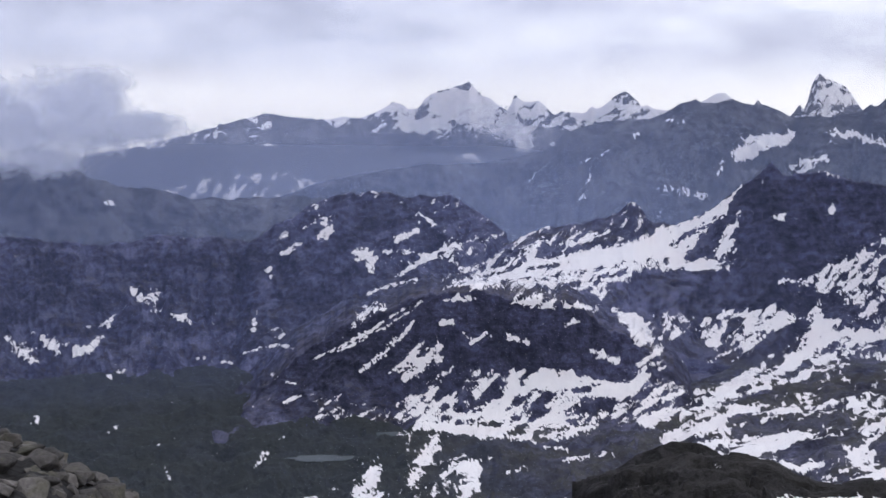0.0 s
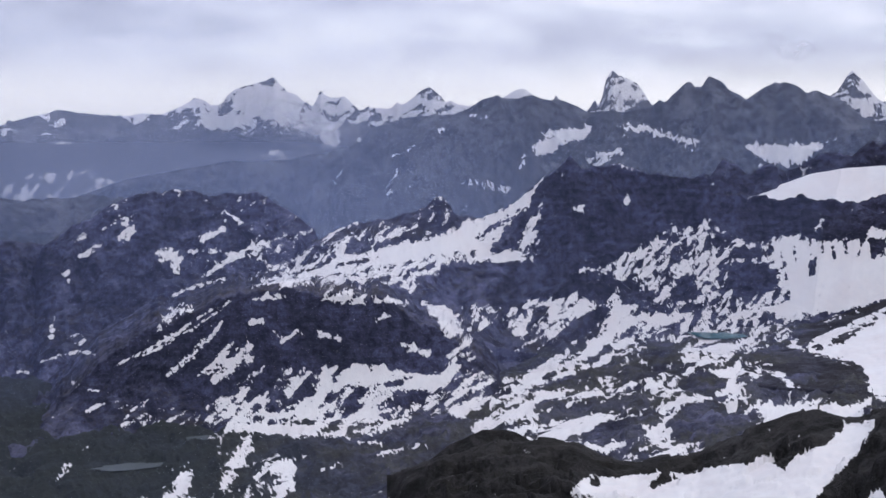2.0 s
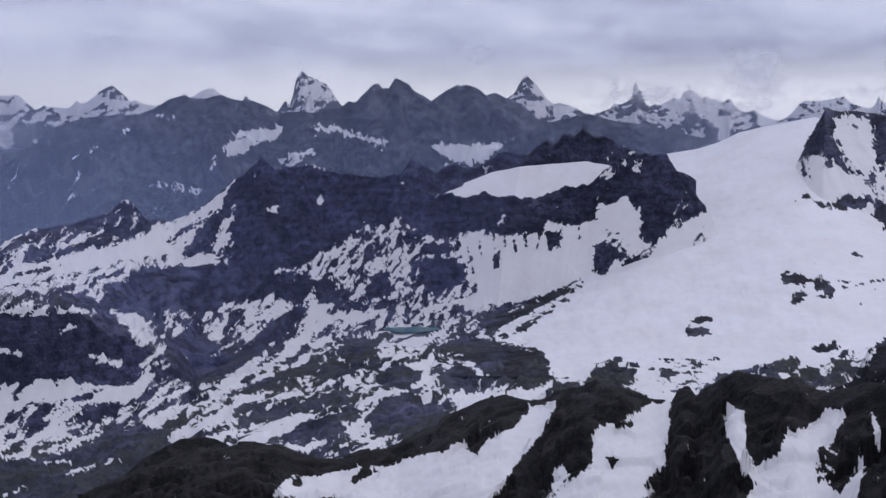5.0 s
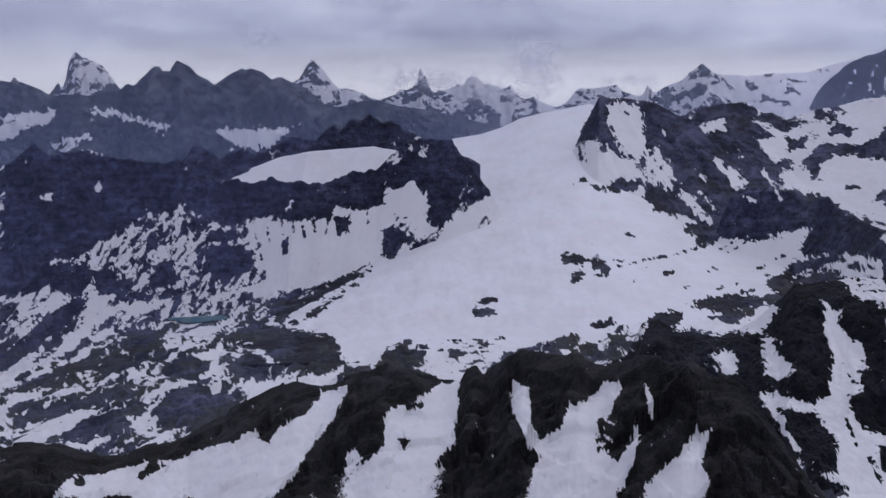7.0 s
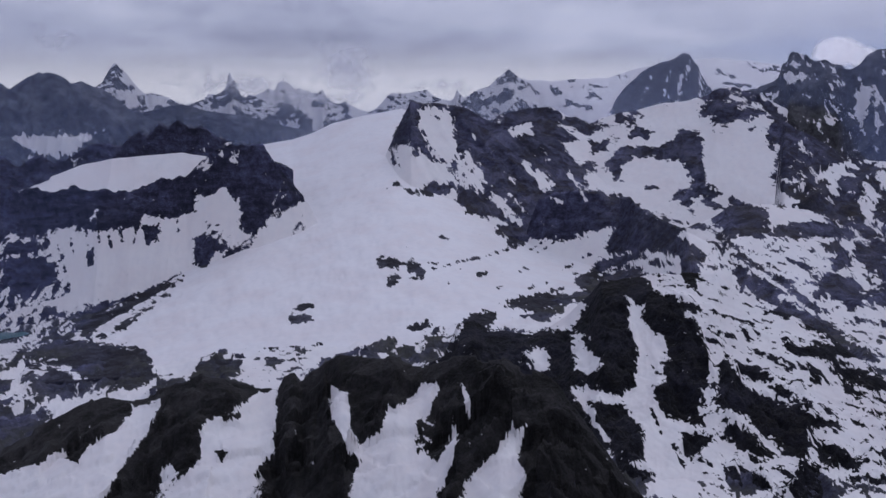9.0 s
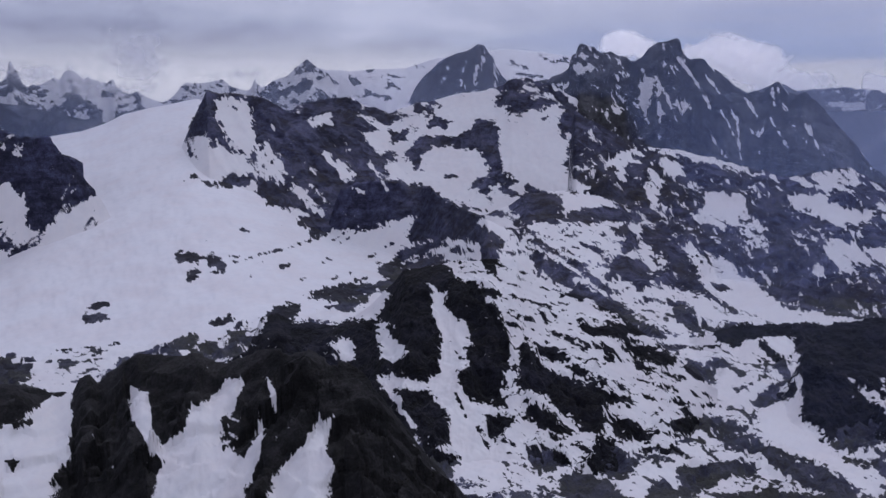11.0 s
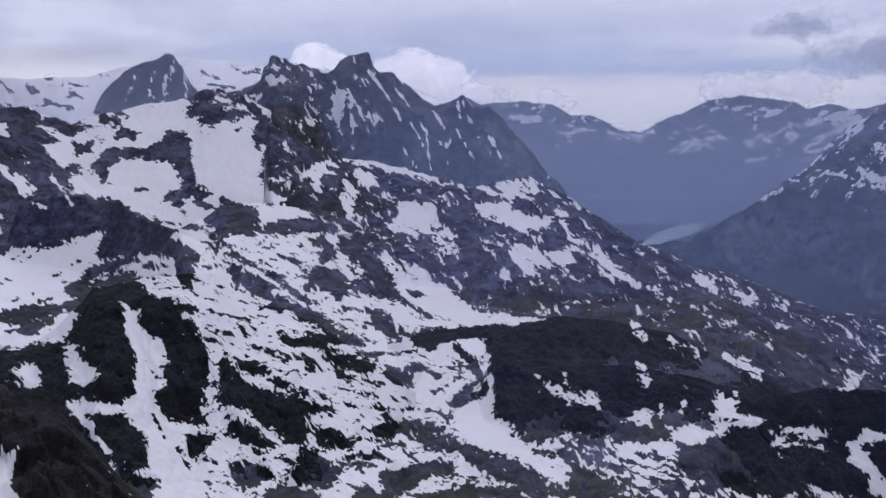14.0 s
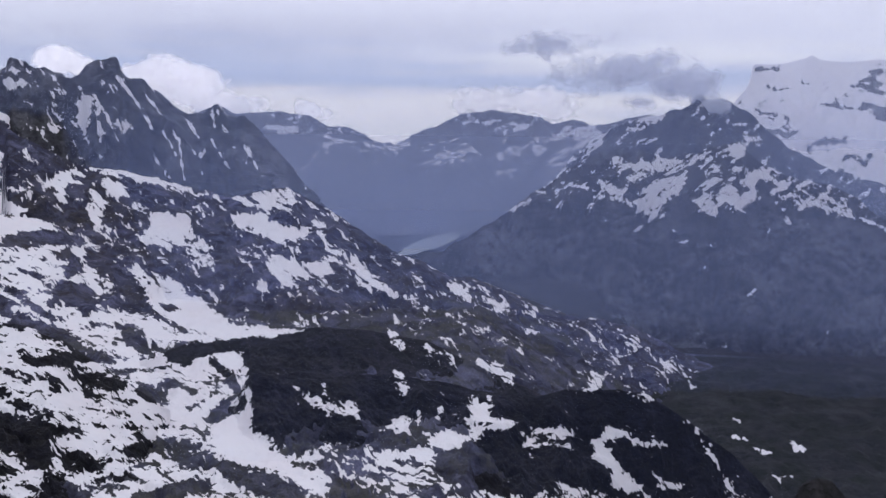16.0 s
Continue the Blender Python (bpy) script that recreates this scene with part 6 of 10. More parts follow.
cover("far", "old_snow", 0, 64.53, -2.63, 65.71, -2.74, 66.06, -2.39, 64.53, -2.22)
cover("far", "old_snow", 0, 67.57, -1.94, 68.42, -1.85, 68.43, -0.42, 67.57, -0.51, 67.95, -1.21)
cover("far", "old_snow", 0.09, 66.68, -1.95, 66.89, -1.07, 67.07, -0.72)
cover("far", "old_snow", 0, 69.48, -0.62, 70.42, -0.88, 70.63, -0.17, 69.99, -0.06)
cover("far", "old_snow", 0.07, 68.80, -1.12, 68.99, 0.47)
cover("far", "old_snow", 0.06, 72.75, -0.46, 72.82, 0.71, 72.96, 2.17)
cover("far", "old_snow", 0.10, 73.49, 0.86, 73.78, 1.06, 74.12, 0.68)
cover("far", "old_snow", 0, 66.24, -0.51, 67.10, -0.51, 66.95, 0.02, 66.24, -0.10)
cover("far", "old_snow", 0.06, 74.46, -1.37, 74.53, -0.53)
cover("far", "old_snow", 0.09, 64.62, -3.09, 66.00, -3.05)
cover("far", "old_snow", 0.06, 67.63, 0.11, 67.78, 0.70)
cover("far", "old_snow", 0.06, 65.41, -1.66, 66.00, -0.93)
cover("middle", "old_snow", 0.18, 48.45, 1.31, 49.23, 2.61, 50.04, 3.78, 51.24, 5.02)
cover("middle", "old_snow", 0.15, 51.51, 1.92, 52.61, 3.10)
cover("middle", "old_snow", 0.10, 50.37, 2.20, 50.97, 2.84)
cover("middle", "old_snow", 0.09, 52.35, 1.06, 52.77, 1.64)
cover("middle", "old_snow", 0.09, 50.72, 3.50, 51.55, 4.45)
cover("middle", "old_snow", 0.12, 53.90, 2.39, 54.74, 3.71)
cover("middle", "old_snow", 0.09, 48.73, 0.32, 48.91, 0.61)
cover("middle", "old_snow", 0.09, 53.00, 3.69, 53.43, 3.90)
cover("middle", "bare", 0, 95.12, 15.65, 96.21, 15.20, 97.34, 16.13, 97.11, 17.24, 96.28, 17.06, 95.70, 16.29)
cover("middle", "bare", 0.21, 94.65, 17.77, 95.78, 18.20, 97.16, 18.32)
cover("middle", "scree", 0.15, 90.86, 15.42, 92.31, 15.74, 93.44, 15.60)
cover("middle", "bare", 0.15, 85.27, 15.86, 86.78, 16.65, 87.98, 16.87)
cover("middle", "bare", 0.18, 74.32, 11.62, 75.38, 12.52, 75.84, 13.99)
cover("far", "old_snow", 0.04, 68.66, -1.98, 69.37, -0.83, 69.80, 0.34)
cover("far", "old_snow", 0.04, 69.84, -2.86, 70.70, -1.71, 71.41, -0.40)
cover("far", "old_snow", 0.04, 71.14, -2.00, 72.15, -0.84, 72.88, 0.48)
cover("far", "old_snow", 0.04, 70.24, -0.39, 71.11, 0.92)
cover("far", "old_snow", 0.04, 72.00, -0.11, 72.87, 1.37)
cover("far", "old_snow", 0.04, 67.94, -1.55, 68.20, -0.10)
cover("far", "old_snow", 0.04, 73.18, -0.84, 74.06, 0.63)
cover("far", "old_snow", 0.04, 74.36, 0.18, 75.25, 1.66)
cover("far", "old_snow", 0.04, 66.80, -2.26, 67.65, -1.98)
cover("far", "old_snow", 0.04, 73.47, 1.37, 74.35, 2.40)
cover("far", "old_snow", 0.04, 71.69, 1.37, 72.28, 2.10)
cover("far", "old_snow", 0.04, 76.14, 0.62, 77.03, 2.10)
cover("far", "scree", 0.06, 69.08, -0.83, 70.22, 1.22)
cover("far", "scree", 0.06, 72.59, -0.55, 73.76, 1.81)
cover("far", "scree", 0.06, 74.95, -0.55, 76.44, 2.10)
cover("far", "scree", 0.06, 71.11, 0.34, 71.98, 2.40)
# ---------------------------------------------------------------- the mountains, each by its crest (bearing, height from the eye), distances and foot
NEAR_RIDGE_SNOW_1 = [
    (30.01, 0.153, 26.18, 0.281, 0.60, 2.53), (27.59, 0.228, 25.09, 0.281, 1.19, 1.49), (37.41, 0.038, 36.75, 0.268, 0.89, 1.67), (36.31, 0.278, 34.61, 0.461, 1.67, 2.68),
    (34.90, 0.125, 36.19, 0.211, 0.36, 0.77), (41.37, 0.120, 41.59, 0.226, 0.33, 0.42), (41.73, 0.236, 42.62, 0.333, 0.33, 0.12), (42.62, 0.333, 42.74, 0.491, 0.12, 0.48),
    (46.47, 0.085, 45.30, 0.198, 0.21, 0.6), (45.23, 0.201, 44.30, 0.331, 0.72, 1.43), (44.30, 0.331, 44.28, 0.489, 1.61, 2.38), (45.83, 0.341, 46.43, 0.471, 0.89, 0.54),
    (51.19, 0.221, 50.13, 0.366, 0.21, 0.72), (50.13, 0.366, 49.76, 0.474, 1.13, 1.79), (48.35, 0.120, 48.60, 0.153, 0.15, 0.21), (30.08, 0.103, 25.96, 0.303, 0.48, 1.55),
]
NEAR_RIDGE_SNOW_2 = [
    (27.14, 0.155, 22.00, 0.251, 0.60, 1.19), (22.61, 0.140, 17.71, 0.248, 0.30, 0.42), (35.42, 0.303, 33.81, 0.308, 0.18, 0.15), (39.99, 0.000, 39.53, 0.000, 0.30, 0.12),
    (48.90, 0.000, 49.57, 0.000, 0.09, 0.06), (33.59, 0.143, 32.69, 0.188, 0.18, 0.3), (31.24, 0.228, 29.79, 0.308, 0.18, 0.3), (37.42, 0.000, 38.62, 0.000, 0.24, 0.12),
    (24.43, 0.003, 28.19, 0.140, 0.60, 0.89), (34.13, 0.226, 33.53, 0.276, 0.42, 0.42), (28.49, 0.105, 26.00, 0.103, 0.36, 0.66), (25.76, 0.050, 22.83, 0.048, 0.48, 0.89),
]
NEAR_RIDGE_ROCK_1 = [
    (32.46, 0.055, 30.17, 0.383, 0.54, 0.77), (33.09, 0.075, 32.81, 0.253, 0.60, 0.6), (31.92, 0.301, 33.66, 0.313, 0.27, 0.3), (35.07, 0.053, 36.84, 0.000, 0.54, 0.48),
    (39.81, 0.025, 39.08, 0.466, 1.01, 2.15), (38.61, 0.050, 38.44, 0.093, 0.30, 0.42), (42.83, 0.078, 42.80, 0.228, 1.55, 0.89), (43.11, 0.208, 42.78, 0.301, 0.89, 0.36),
    (47.69, 0.038, 46.91, 0.316, 0.95, 0.77), (49.51, 0.078, 48.44, 0.318, 1.43, 1.07), (51.63, 0.068, 51.95, 0.193, 1.19, 0.77), (52.70, 0.088, 54.11, 0.318, 1.07, 1.91),
    (51.10, 0.296, 51.90, 0.336, 0.54, 0.42), (28.78, 0.078, 27.75, 0.190, 0.48, 0.3), (26.62, 0.000, 24.44, 0.000, 0.60, 1.19), (44.65, 0.020, 46.17, 0.020, 0.36, 0.3),
]
NEAR_RIDGE_ROCK_2 = [
    (25.02, 0.020, 20.78, 0.118, 0.24, 0.36), (14.06, 0.063, 17.71, 0.185, 1.19, 0.83), (33.88, 0.135, 32.72, 0.120, 0.18, 0.24), (35.33, 0.153, 36.51, 0.118, 0.18, 0.15),
    (35.14, 0.266, 35.57, 0.283, 0.24, 0.18), (31.28, 0.138, 29.83, 0.228, 0.30, 0.24),
]
mountain("rock_ridge", "jagged near ridge of brown black crags with snow gullies", dict(
    crest=[(7.1, -215.2), (13.07, -188), (15.69, -185.6), (17.3, -185.3), (18.64, -191.9), (20.59, -192.4), (21.74, -186.5), (23.76, -181.5), (27.01, -161.2), (28.26, -154.2), (29.38, -149), (31.33, -147), (32.76, -140.5), (33.64, -134.2), (34.51, -130.8), (36.26, -129.6), (37.42, -133), (38.31, -131.4), (38.68, -123.2), (39.22, -121.1), (39.57, -124.8), (40.27, -119.3), (40.88, -113.4), (41.63, -108.9), (43.14, -106), (44.65, -104.2), (45.26, -106.8), (46.01, -106.3), (46.77, -102.9), (47.69, -99.3), (49.2, -97.1), (50.26, -94.3), (51.02, -96.4), (52.24, -100.1), (53.3, -103.7), (54.36, -113.1), (55.58, -122.3), (56.8, -131.6), (58.32, -140), (59.83, -148.4)],
    far=[(0, 700), (30, 620), (41, 520), (52, 430), (62, 380)], near=[(0, 420), (62, 230)], foot=[(0, -250), (62, -150)], bend=1.0),
    material=CRAG, flecks=0, layer="near", seed=5, step=0.09, rise=0.1, relief=8, rib=46, long=1.2, facet=8, crag=1.6, block=2.5, bumps=2, vein=0.2, snow=-0.5, swing=0.5, slant=-30, patch=0.5, hollow=0.1, ragged=0.13, patches=NEAR_RIDGE_SNOW_1 + NEAR_RIDGE_SNOW_2, rocks=NEAR_RIDGE_ROCK_1 + NEAR_RIDGE_ROCK_2)
MID_RIDGE_SNOW_1 = [
    (57.01, 0.095, 57.73, 0.246, 0.18, 0.3), (57.73, 0.246, 58.12, 0.516, 0.27, 0.42), (54.59, 0.226, 55.45, 0.388, 0.30, 0.36), (49.68, 0.000, 53.13, 0.065, 0.09, 0.18),
    (54.23, 0.416, 57.02, 0.689, 0.21, 0.33), (57.20, 0.554, 58.99, 0.694, 0.42, 0.66), (59.01, 0.604, 61.41, 0.837, 0.45, 0.39), (59.71, 0.073, 60.30, 0.120, 0.15, 0.21),
    (61.48, 0.373, 61.40, 0.501, 0.09, 0.12), (62.86, 0.015, 64.52, 0.188, 0.30, 0.72), (64.52, 0.188, 67.55, 0.296, 0.42, 0.3), (57.33, 0.000, 59.73, 0.000, 0.27, 0.15),
    (63.62, 0.000, 66.94, 0.000, 0.15, 0.18), (62.10, 0.173, 62.70, 0.236, 0.30, 0.42), (57.11, 0.130, 58.77, 0.333, 0.11, 0.18), (58.48, 0.331, 59.00, 0.506, 0.31, 0.49),
]
MID_RIDGE_SNOW_2 = [
    (54.43, 0.371, 57.53, 0.536, 0.22, 0.27), (61.41, 0.343, 61.97, 0.454, 0.11, 0.18), (54.49, 0.221, 55.44, 0.366, 0.16, 0.18), (63.79, 0.248, 66.18, 0.346, 0.11, 0.11),
    (59.57, 0.549, 61.87, 0.772, 0.31, 0.31), (51.98, 0.133, 52.50, 0.221, 0.27, 0.27), (58.91, 0.727, 60.67, 0.792, 0.36, 0.31), (62.08, 0.366, 63.29, 0.414, 0.24, 0.3),
    (58.43, 0.496, 59.61, 0.647, 0.30, 0.42), (59.62, 0.564, 62.03, 0.845, 0.30, 0.48), (57.17, 0.699, 59.57, 0.845, 0.30, 0.42), (61.46, 0.501, 66.34, 0.581, 0.27, 0.27),
    (55.37, 0.667, 57.13, 0.817, 0.24, 0.3),
]
MID_RIDGE_ROCK_1 = [
    (55.55, 0.000, 56.10, 0.188, 0.60, 0.66), (56.09, 0.211, 57.07, 0.469, 0.83, 0.89), (59.72, 0.025, 61.65, 0.206, 0.77, 0.54), (59.67, 0.306, 60.09, 0.524, 0.83, 0.66),
    (61.49, 0.283, 63.29, 0.338, 0.36, 0.36), (62.08, 0.366, 66.34, 0.424, 0.42, 0.48), (64.51, 0.451, 66.65, 0.576, 0.42, 0.54), (48.25, 0.068, 51.07, 0.105, 0.60, 0.6),
    (52.54, 0.068, 53.36, 0.353, 0.42, 0.6), (55.70, 0.549, 57.03, 0.647, 0.36, 0.3), (60.22, 0.667, 61.12, 0.727, 0.54, 0.42), (62.36, 0.591, 64.19, 0.649, 0.36, 0.21),
    (65.13, 0.000, 67.54, 0.045, 0.30, 0.24),
]
MID_RIDGE_ZONE_1 = [
    (62.70, 0.236, 67.55, 0.236, 1.49, 0.9), (58.39, 0.642, 61.41, 0.847, 2.38, 0.15), (64.52, 0.078, 67.54, 0.013, 0.60, -0.6), (57.32, 0.045, 65.12, 0.095, 1.64, 0.4),
]
mountain("rock_ridge", "broken dark rock ridge streaked with snow gullies", dict(
    crest=[(46.23, -325.5), (47.22, -311.1), (47.98, -267.7), (48.83, -262.8), (49.67, -274.5), (51.1, -273.9), (52.56, -265.3), (53.74, -246.3), (54.94, -218.6), (55.55, -194.6), (57.33, -188.8), (59.72, -177.9), (61.52, -177), (62.41, -201.4), (63.31, -215.1), (65.43, -224.1), (66.94, -236.8), (68.15, -257.9), (69.97, -289.1), (72.08, -322.9)],
    far=[(40, 1500), (50, 1450), (60, 1350), (70, 1300)], near=950, foot=[(40, -370), (60, -365), (75, -360)], bend=1.25),
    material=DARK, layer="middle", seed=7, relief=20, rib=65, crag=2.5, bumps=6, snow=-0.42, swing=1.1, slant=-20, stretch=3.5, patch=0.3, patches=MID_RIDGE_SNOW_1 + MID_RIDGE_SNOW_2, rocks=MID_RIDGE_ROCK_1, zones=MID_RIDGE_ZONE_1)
mountain("rocky_knoll", "brown grassy rock knoll below the summit", dict(
    crest=[(6.83, -370.6), (8.64, -328.7), (10.45, -302.7), (12.27, -287), (14.07, -290.8), (15.28, -301), (16.5, -304.3), (17.72, -314.9), (19.55, -326.5), (21.39, -362)],
    far=1050, near=760, foot=-450, bend=1.3),
    material=CRAG, flecks=0, seed=9, relief=9, rib=40, crag=2.5, snow=-0.75, swing=0.8, patch=0.5)
FRONT_HILL_SNOW_1 = [
    (74.31, 0.000, 72.78, 0.000, 0.52, 0.39), (78.87, 0.138, 80.40, 0.180, 0.09, 0.13), (80.40, 0.198, 81.92, 0.211, 0.11, 0.13), (81.79, 0.123, 81.86, 0.203, 0.09, 0.09),
    (83.44, 0.358, 84.64, 0.266, 0.11, 0.19), (85.97, 0.183, 86.75, 0.393, 0.15, 0.28), (86.75, 0.401, 88.83, 0.105, 0.28, 0.28), (84.68, 0.571, 86.76, 0.446, 0.28, 0.24),
    (80.42, 0.471, 82.26, 0.637, 0.15, 0.24), (82.26, 0.637, 84.98, 0.619, 0.28, 0.28), (90.25, 0.175, 90.89, 0.188, 0.13, 0.15), (92.01, 0.231, 93.20, 0.208, 0.28, 0.28),
    (88.55, 0.496, 89.50, 0.516, 0.11, 0.15), (74.91, 0.130, 77.36, 0.581, 0.26, 0.3), (77.36, 0.629, 80.43, 0.817, 0.28, 0.22), (75.37, 0.000, 75.46, 0.000, 0.39, 0.37),
]
FRONT_HILL_SNOW_2 = [
    (78.90, 0.175, 81.86, 0.206, 0.11, 0.19), (83.05, 0.348, 84.79, 0.318, 0.17, 0.19), (83.66, 0.506, 86.81, 0.451, 0.17, 0.17), (86.80, 0.406, 88.99, 0.145, 0.17, 0.19),
    (80.12, 0.506, 83.09, 0.609, 0.19, 0.26), (83.10, 0.712, 86.01, 0.820, 0.26, 0.34), (78.32, 0.486, 80.74, 0.799, 0.17, 0.19), (88.74, 0.271, 90.94, 0.258, 0.15, 0.11),
    (90.95, 0.293, 93.32, 0.271, 0.17, 0.17), (74.98, 0.000, 73.17, 0.000, 0.39, 0.39), (73.17, 0.000, 74.08, 0.000, 0.34, 0.22), (75.91, 0.474, 78.94, 0.717, 0.22, 0.17),
    (88.91, 0.000, 90.03, 0.000, 0.13, 0.13), (84.16, 0.008, 84.75, 0.065, 0.09, 0.09), (79.38, 0.190, 82.09, 0.241, 0.13, 0.2), (83.90, 0.073, 84.37, 0.253, 0.10, 0.15),
]
FRONT_HILL_SNOW_3 = [
    (83.01, 0.381, 84.53, 0.353, 0.18, 0.2), (83.31, 0.514, 86.98, 0.441, 0.30, 0.3), (86.97, 0.393, 88.78, 0.108, 0.30, 0.35), (79.67, 0.481, 82.40, 0.664, 0.20, 0.25),
    (82.40, 0.664, 86.39, 0.754, 0.30, 0.35), (91.54, 0.218, 93.35, 0.203, 0.23, 0.2), (94.84, 0.148, 96.40, 0.266, 0.23, 0.3), (90.00, 0.163, 91.83, 0.180, 0.13, 0.2),
    (99.69, 0.013, 100.74, 0.050, 0.10, 0.08), (94.26, 0.201, 94.87, 0.208, 0.15, 0.15),
]
FRONT_HILL_ROCK_1 = [
    (77.35, 0.040, 83.41, 0.035, 0.72, 0.6), (77.05, 0.263, 80.41, 0.333, 0.66, 0.6), (81.62, 0.321, 83.46, 0.459, 0.60, 0.66), (84.33, 0.183, 85.23, 0.213, 0.60, 0.54),
    (88.85, 0.539, 91.22, 0.604, 0.72, 0.72), (86.78, 0.581, 88.25, 0.504, 0.48, 0.36), (87.28, 0.000, 89.34, 0.013, 0.72, 0.72), (86.83, 0.594, 90.19, 0.554, 0.54, 0.66),
    (80.65, 0.000, 91.38, 0.000, 0.60, 0.72), (84.77, 0.203, 87.03, 0.120, 0.48, 0.54), (80.69, 0.286, 82.77, 0.429, 0.48, 0.48), (90.61, 0.035, 93.04, 0.115, 0.54, 0.6),
    (88.23, 0.486, 89.32, 0.381, 0.30, 0.3),
]
FRONT_HILL_ZONE_1 = [
    (77.35, 0.068, 90.79, 0.025, 1.19, -0.4), (71.22, 0.967, 80.44, 1.000, 1.79, 0.15), (79.67, 0.526, 90.05, 0.604, 1.49, 0.45), (77.89, 0.095, 93.01, 0.068, 1.07, -0.4),
]
mountain("rocky_hill", "dark craggy hill with snow hollows above the valley", dict(
    crest=[(74.33, -362.9), (75.82, -314), (76.41, -278.6), (78.48, -286.9), (80.88, -298.5), (83.9, -301), (85.72, -303.7), (88.16, -316.1), (91.49, -321.4), (92.99, -312.9), (95.97, -309.8), (97.45, -315.2), (98.93, -335.9), (100.42, -360.6), (101.89, -387.6), (103.35, -418.3), (104.24, -444.4)],
    far=1350, near=1050, foot=[(60, -350), (90, -365), (98, -500), (110, -540)], bend=2.6),
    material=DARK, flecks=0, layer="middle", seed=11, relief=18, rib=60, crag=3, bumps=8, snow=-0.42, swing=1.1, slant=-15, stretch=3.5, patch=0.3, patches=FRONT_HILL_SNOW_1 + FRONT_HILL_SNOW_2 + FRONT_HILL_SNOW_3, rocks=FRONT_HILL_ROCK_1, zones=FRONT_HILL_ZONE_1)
DARK_HILL_SNOW_1 = [
    (75.37, 0.158, 75.46, 0.170, 0.57, 0.51), (74.31, 0.313, 73.09, 0.551, 0.66, 0.54), (74.92, 0.223, 76.13, 0.321, 0.15, 0.12), (72.92, 0.228, 75.54, 0.160, 0.36, 0.48),
    (72.62, 0.416, 74.94, 0.266, 0.42, 0.42), (74.93, 0.551, 76.12, 0.231, 0.24, 0.18),
]
DARK_HILL_ZONE_1 = [
    (76.13, 0.140, 83.40, 0.313, 1.79, -0.4),
]
mountain("rocky_hill", "rounded dark rock hill with few snow patches", dict(
    crest=[(70.65, -334.6), (72.08, -320.9), (73.51, -305.2), (75.55, -302.5), (78.49, -298), (79.68, -289.7), (82.08, -292.7), (83.89, -300.6), (85.7, -311.8), (87.83, -342.1), (89.97, -367.4), (93.01, -409)],
    far=1650, near=1250, foot=-365, bend=2.2),
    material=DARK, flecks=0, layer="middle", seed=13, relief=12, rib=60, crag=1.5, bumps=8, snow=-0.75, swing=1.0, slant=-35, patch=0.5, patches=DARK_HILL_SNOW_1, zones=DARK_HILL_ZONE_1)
DARK_BLUFF_SNOW_1 = [
    (-1.49, 0.644, 4.89, 0.739, 0.18, 0.16), (-1.62, 0.619, 0.44, 0.549, 0.18, 0.11), (2.49, 0.649, 3.66, 0.474, 0.25, 0.16), (3.66, 0.474, 3.99, 0.306, 0.16, 0.07),
    (4.33, 0.682, 5.00, 0.481, 0.18, 0.09), (4.61, 0.727, 7.37, 0.652, 0.13, 0.16), (5.92, 0.652, 7.11, 0.456, 0.11, 0.2), (5.51, 0.519, 7.56, 0.406, 0.18, 0.16),
    (4.66, 0.456, 5.55, 0.328, 0.11, 0.16), (5.55, 0.328, 7.57, 0.351, 0.16, 0.2), (7.57, 0.361, 9.92, 0.318, 0.20, 0.13), (9.91, 0.348, 10.88, 0.140, 0.13, 0.11),
    (-2.71, 0.298, -1.34, 0.203, 0.09, 0.11), (-1.93, 0.346, 0.50, 0.208, 0.16, 0.11), (1.19, 0.128, -0.11, 0.178, 0.07, 0.07), (1.66, 0.198, 2.50, 0.158, 0.11, 0.09),
]
DARK_BLUFF_SNOW_2 = [
    (3.75, 0.153, 4.51, 0.173, 0.11, 0.09), (2.99, 0.356, 1.84, 0.491, 0.07, 0.04), (-3.44, 0.125, -1.26, 0.025, 0.07, 0.09), (-3.47, 0.193, -1.43, 0.090, 0.04, 0.07),
    (8.19, 0.135, 9.42, 0.130, 0.11, 0.16), (0.41, 0.639, 0.71, 0.544, 0.22, 0.09), (6.86, 0.286, 7.05, 0.333, 0.13, 0.11), (3.18, 0.714, 3.48, 0.634, 0.18, 0.13),
    (-1.24, 0.043, -5.51, 0.105, 0.09, 0.04), (-2.81, 0.100, -5.51, 0.198, 0.07, 0.04), (-4.01, 0.208, -5.82, 0.333, 0.07, 0.04), (-4.91, 0.353, -6.72, 0.421, 0.04, 0.04),
    (-7.90, 0.000, -7.15, 0.000, 0.09, 0.07), (3.66, 0.008, 5.64, 0.015, 0.15, 0.15), (5.92, 0.033, 8.22, 0.003, 0.12, 0.15), (0.09, 0.025, 1.45, 0.028, 0.09, 0.12),
]
DARK_BLUFF_SNOW_3 = [
    (8.21, 0.065, 9.67, 0.025, 0.15, 0.15), (1.98, 0.068, 2.82, 0.040, 0.09, 0.09), (-0.99, 0.030, -1.81, 0.048, 0.09, 0.09),
]
DARK_BLUFF_ROCK_1 = [
    (1.36, 0.243, 7.59, 0.258, 0.60, 0.72), (0.58, 0.143, 7.03, 0.155, 0.42, 0.48),
]
DARK_BLUFF_ZONE_1 = [
    (-0.21, 0.088, 8.48, 0.133, 1.79, -0.5),
]
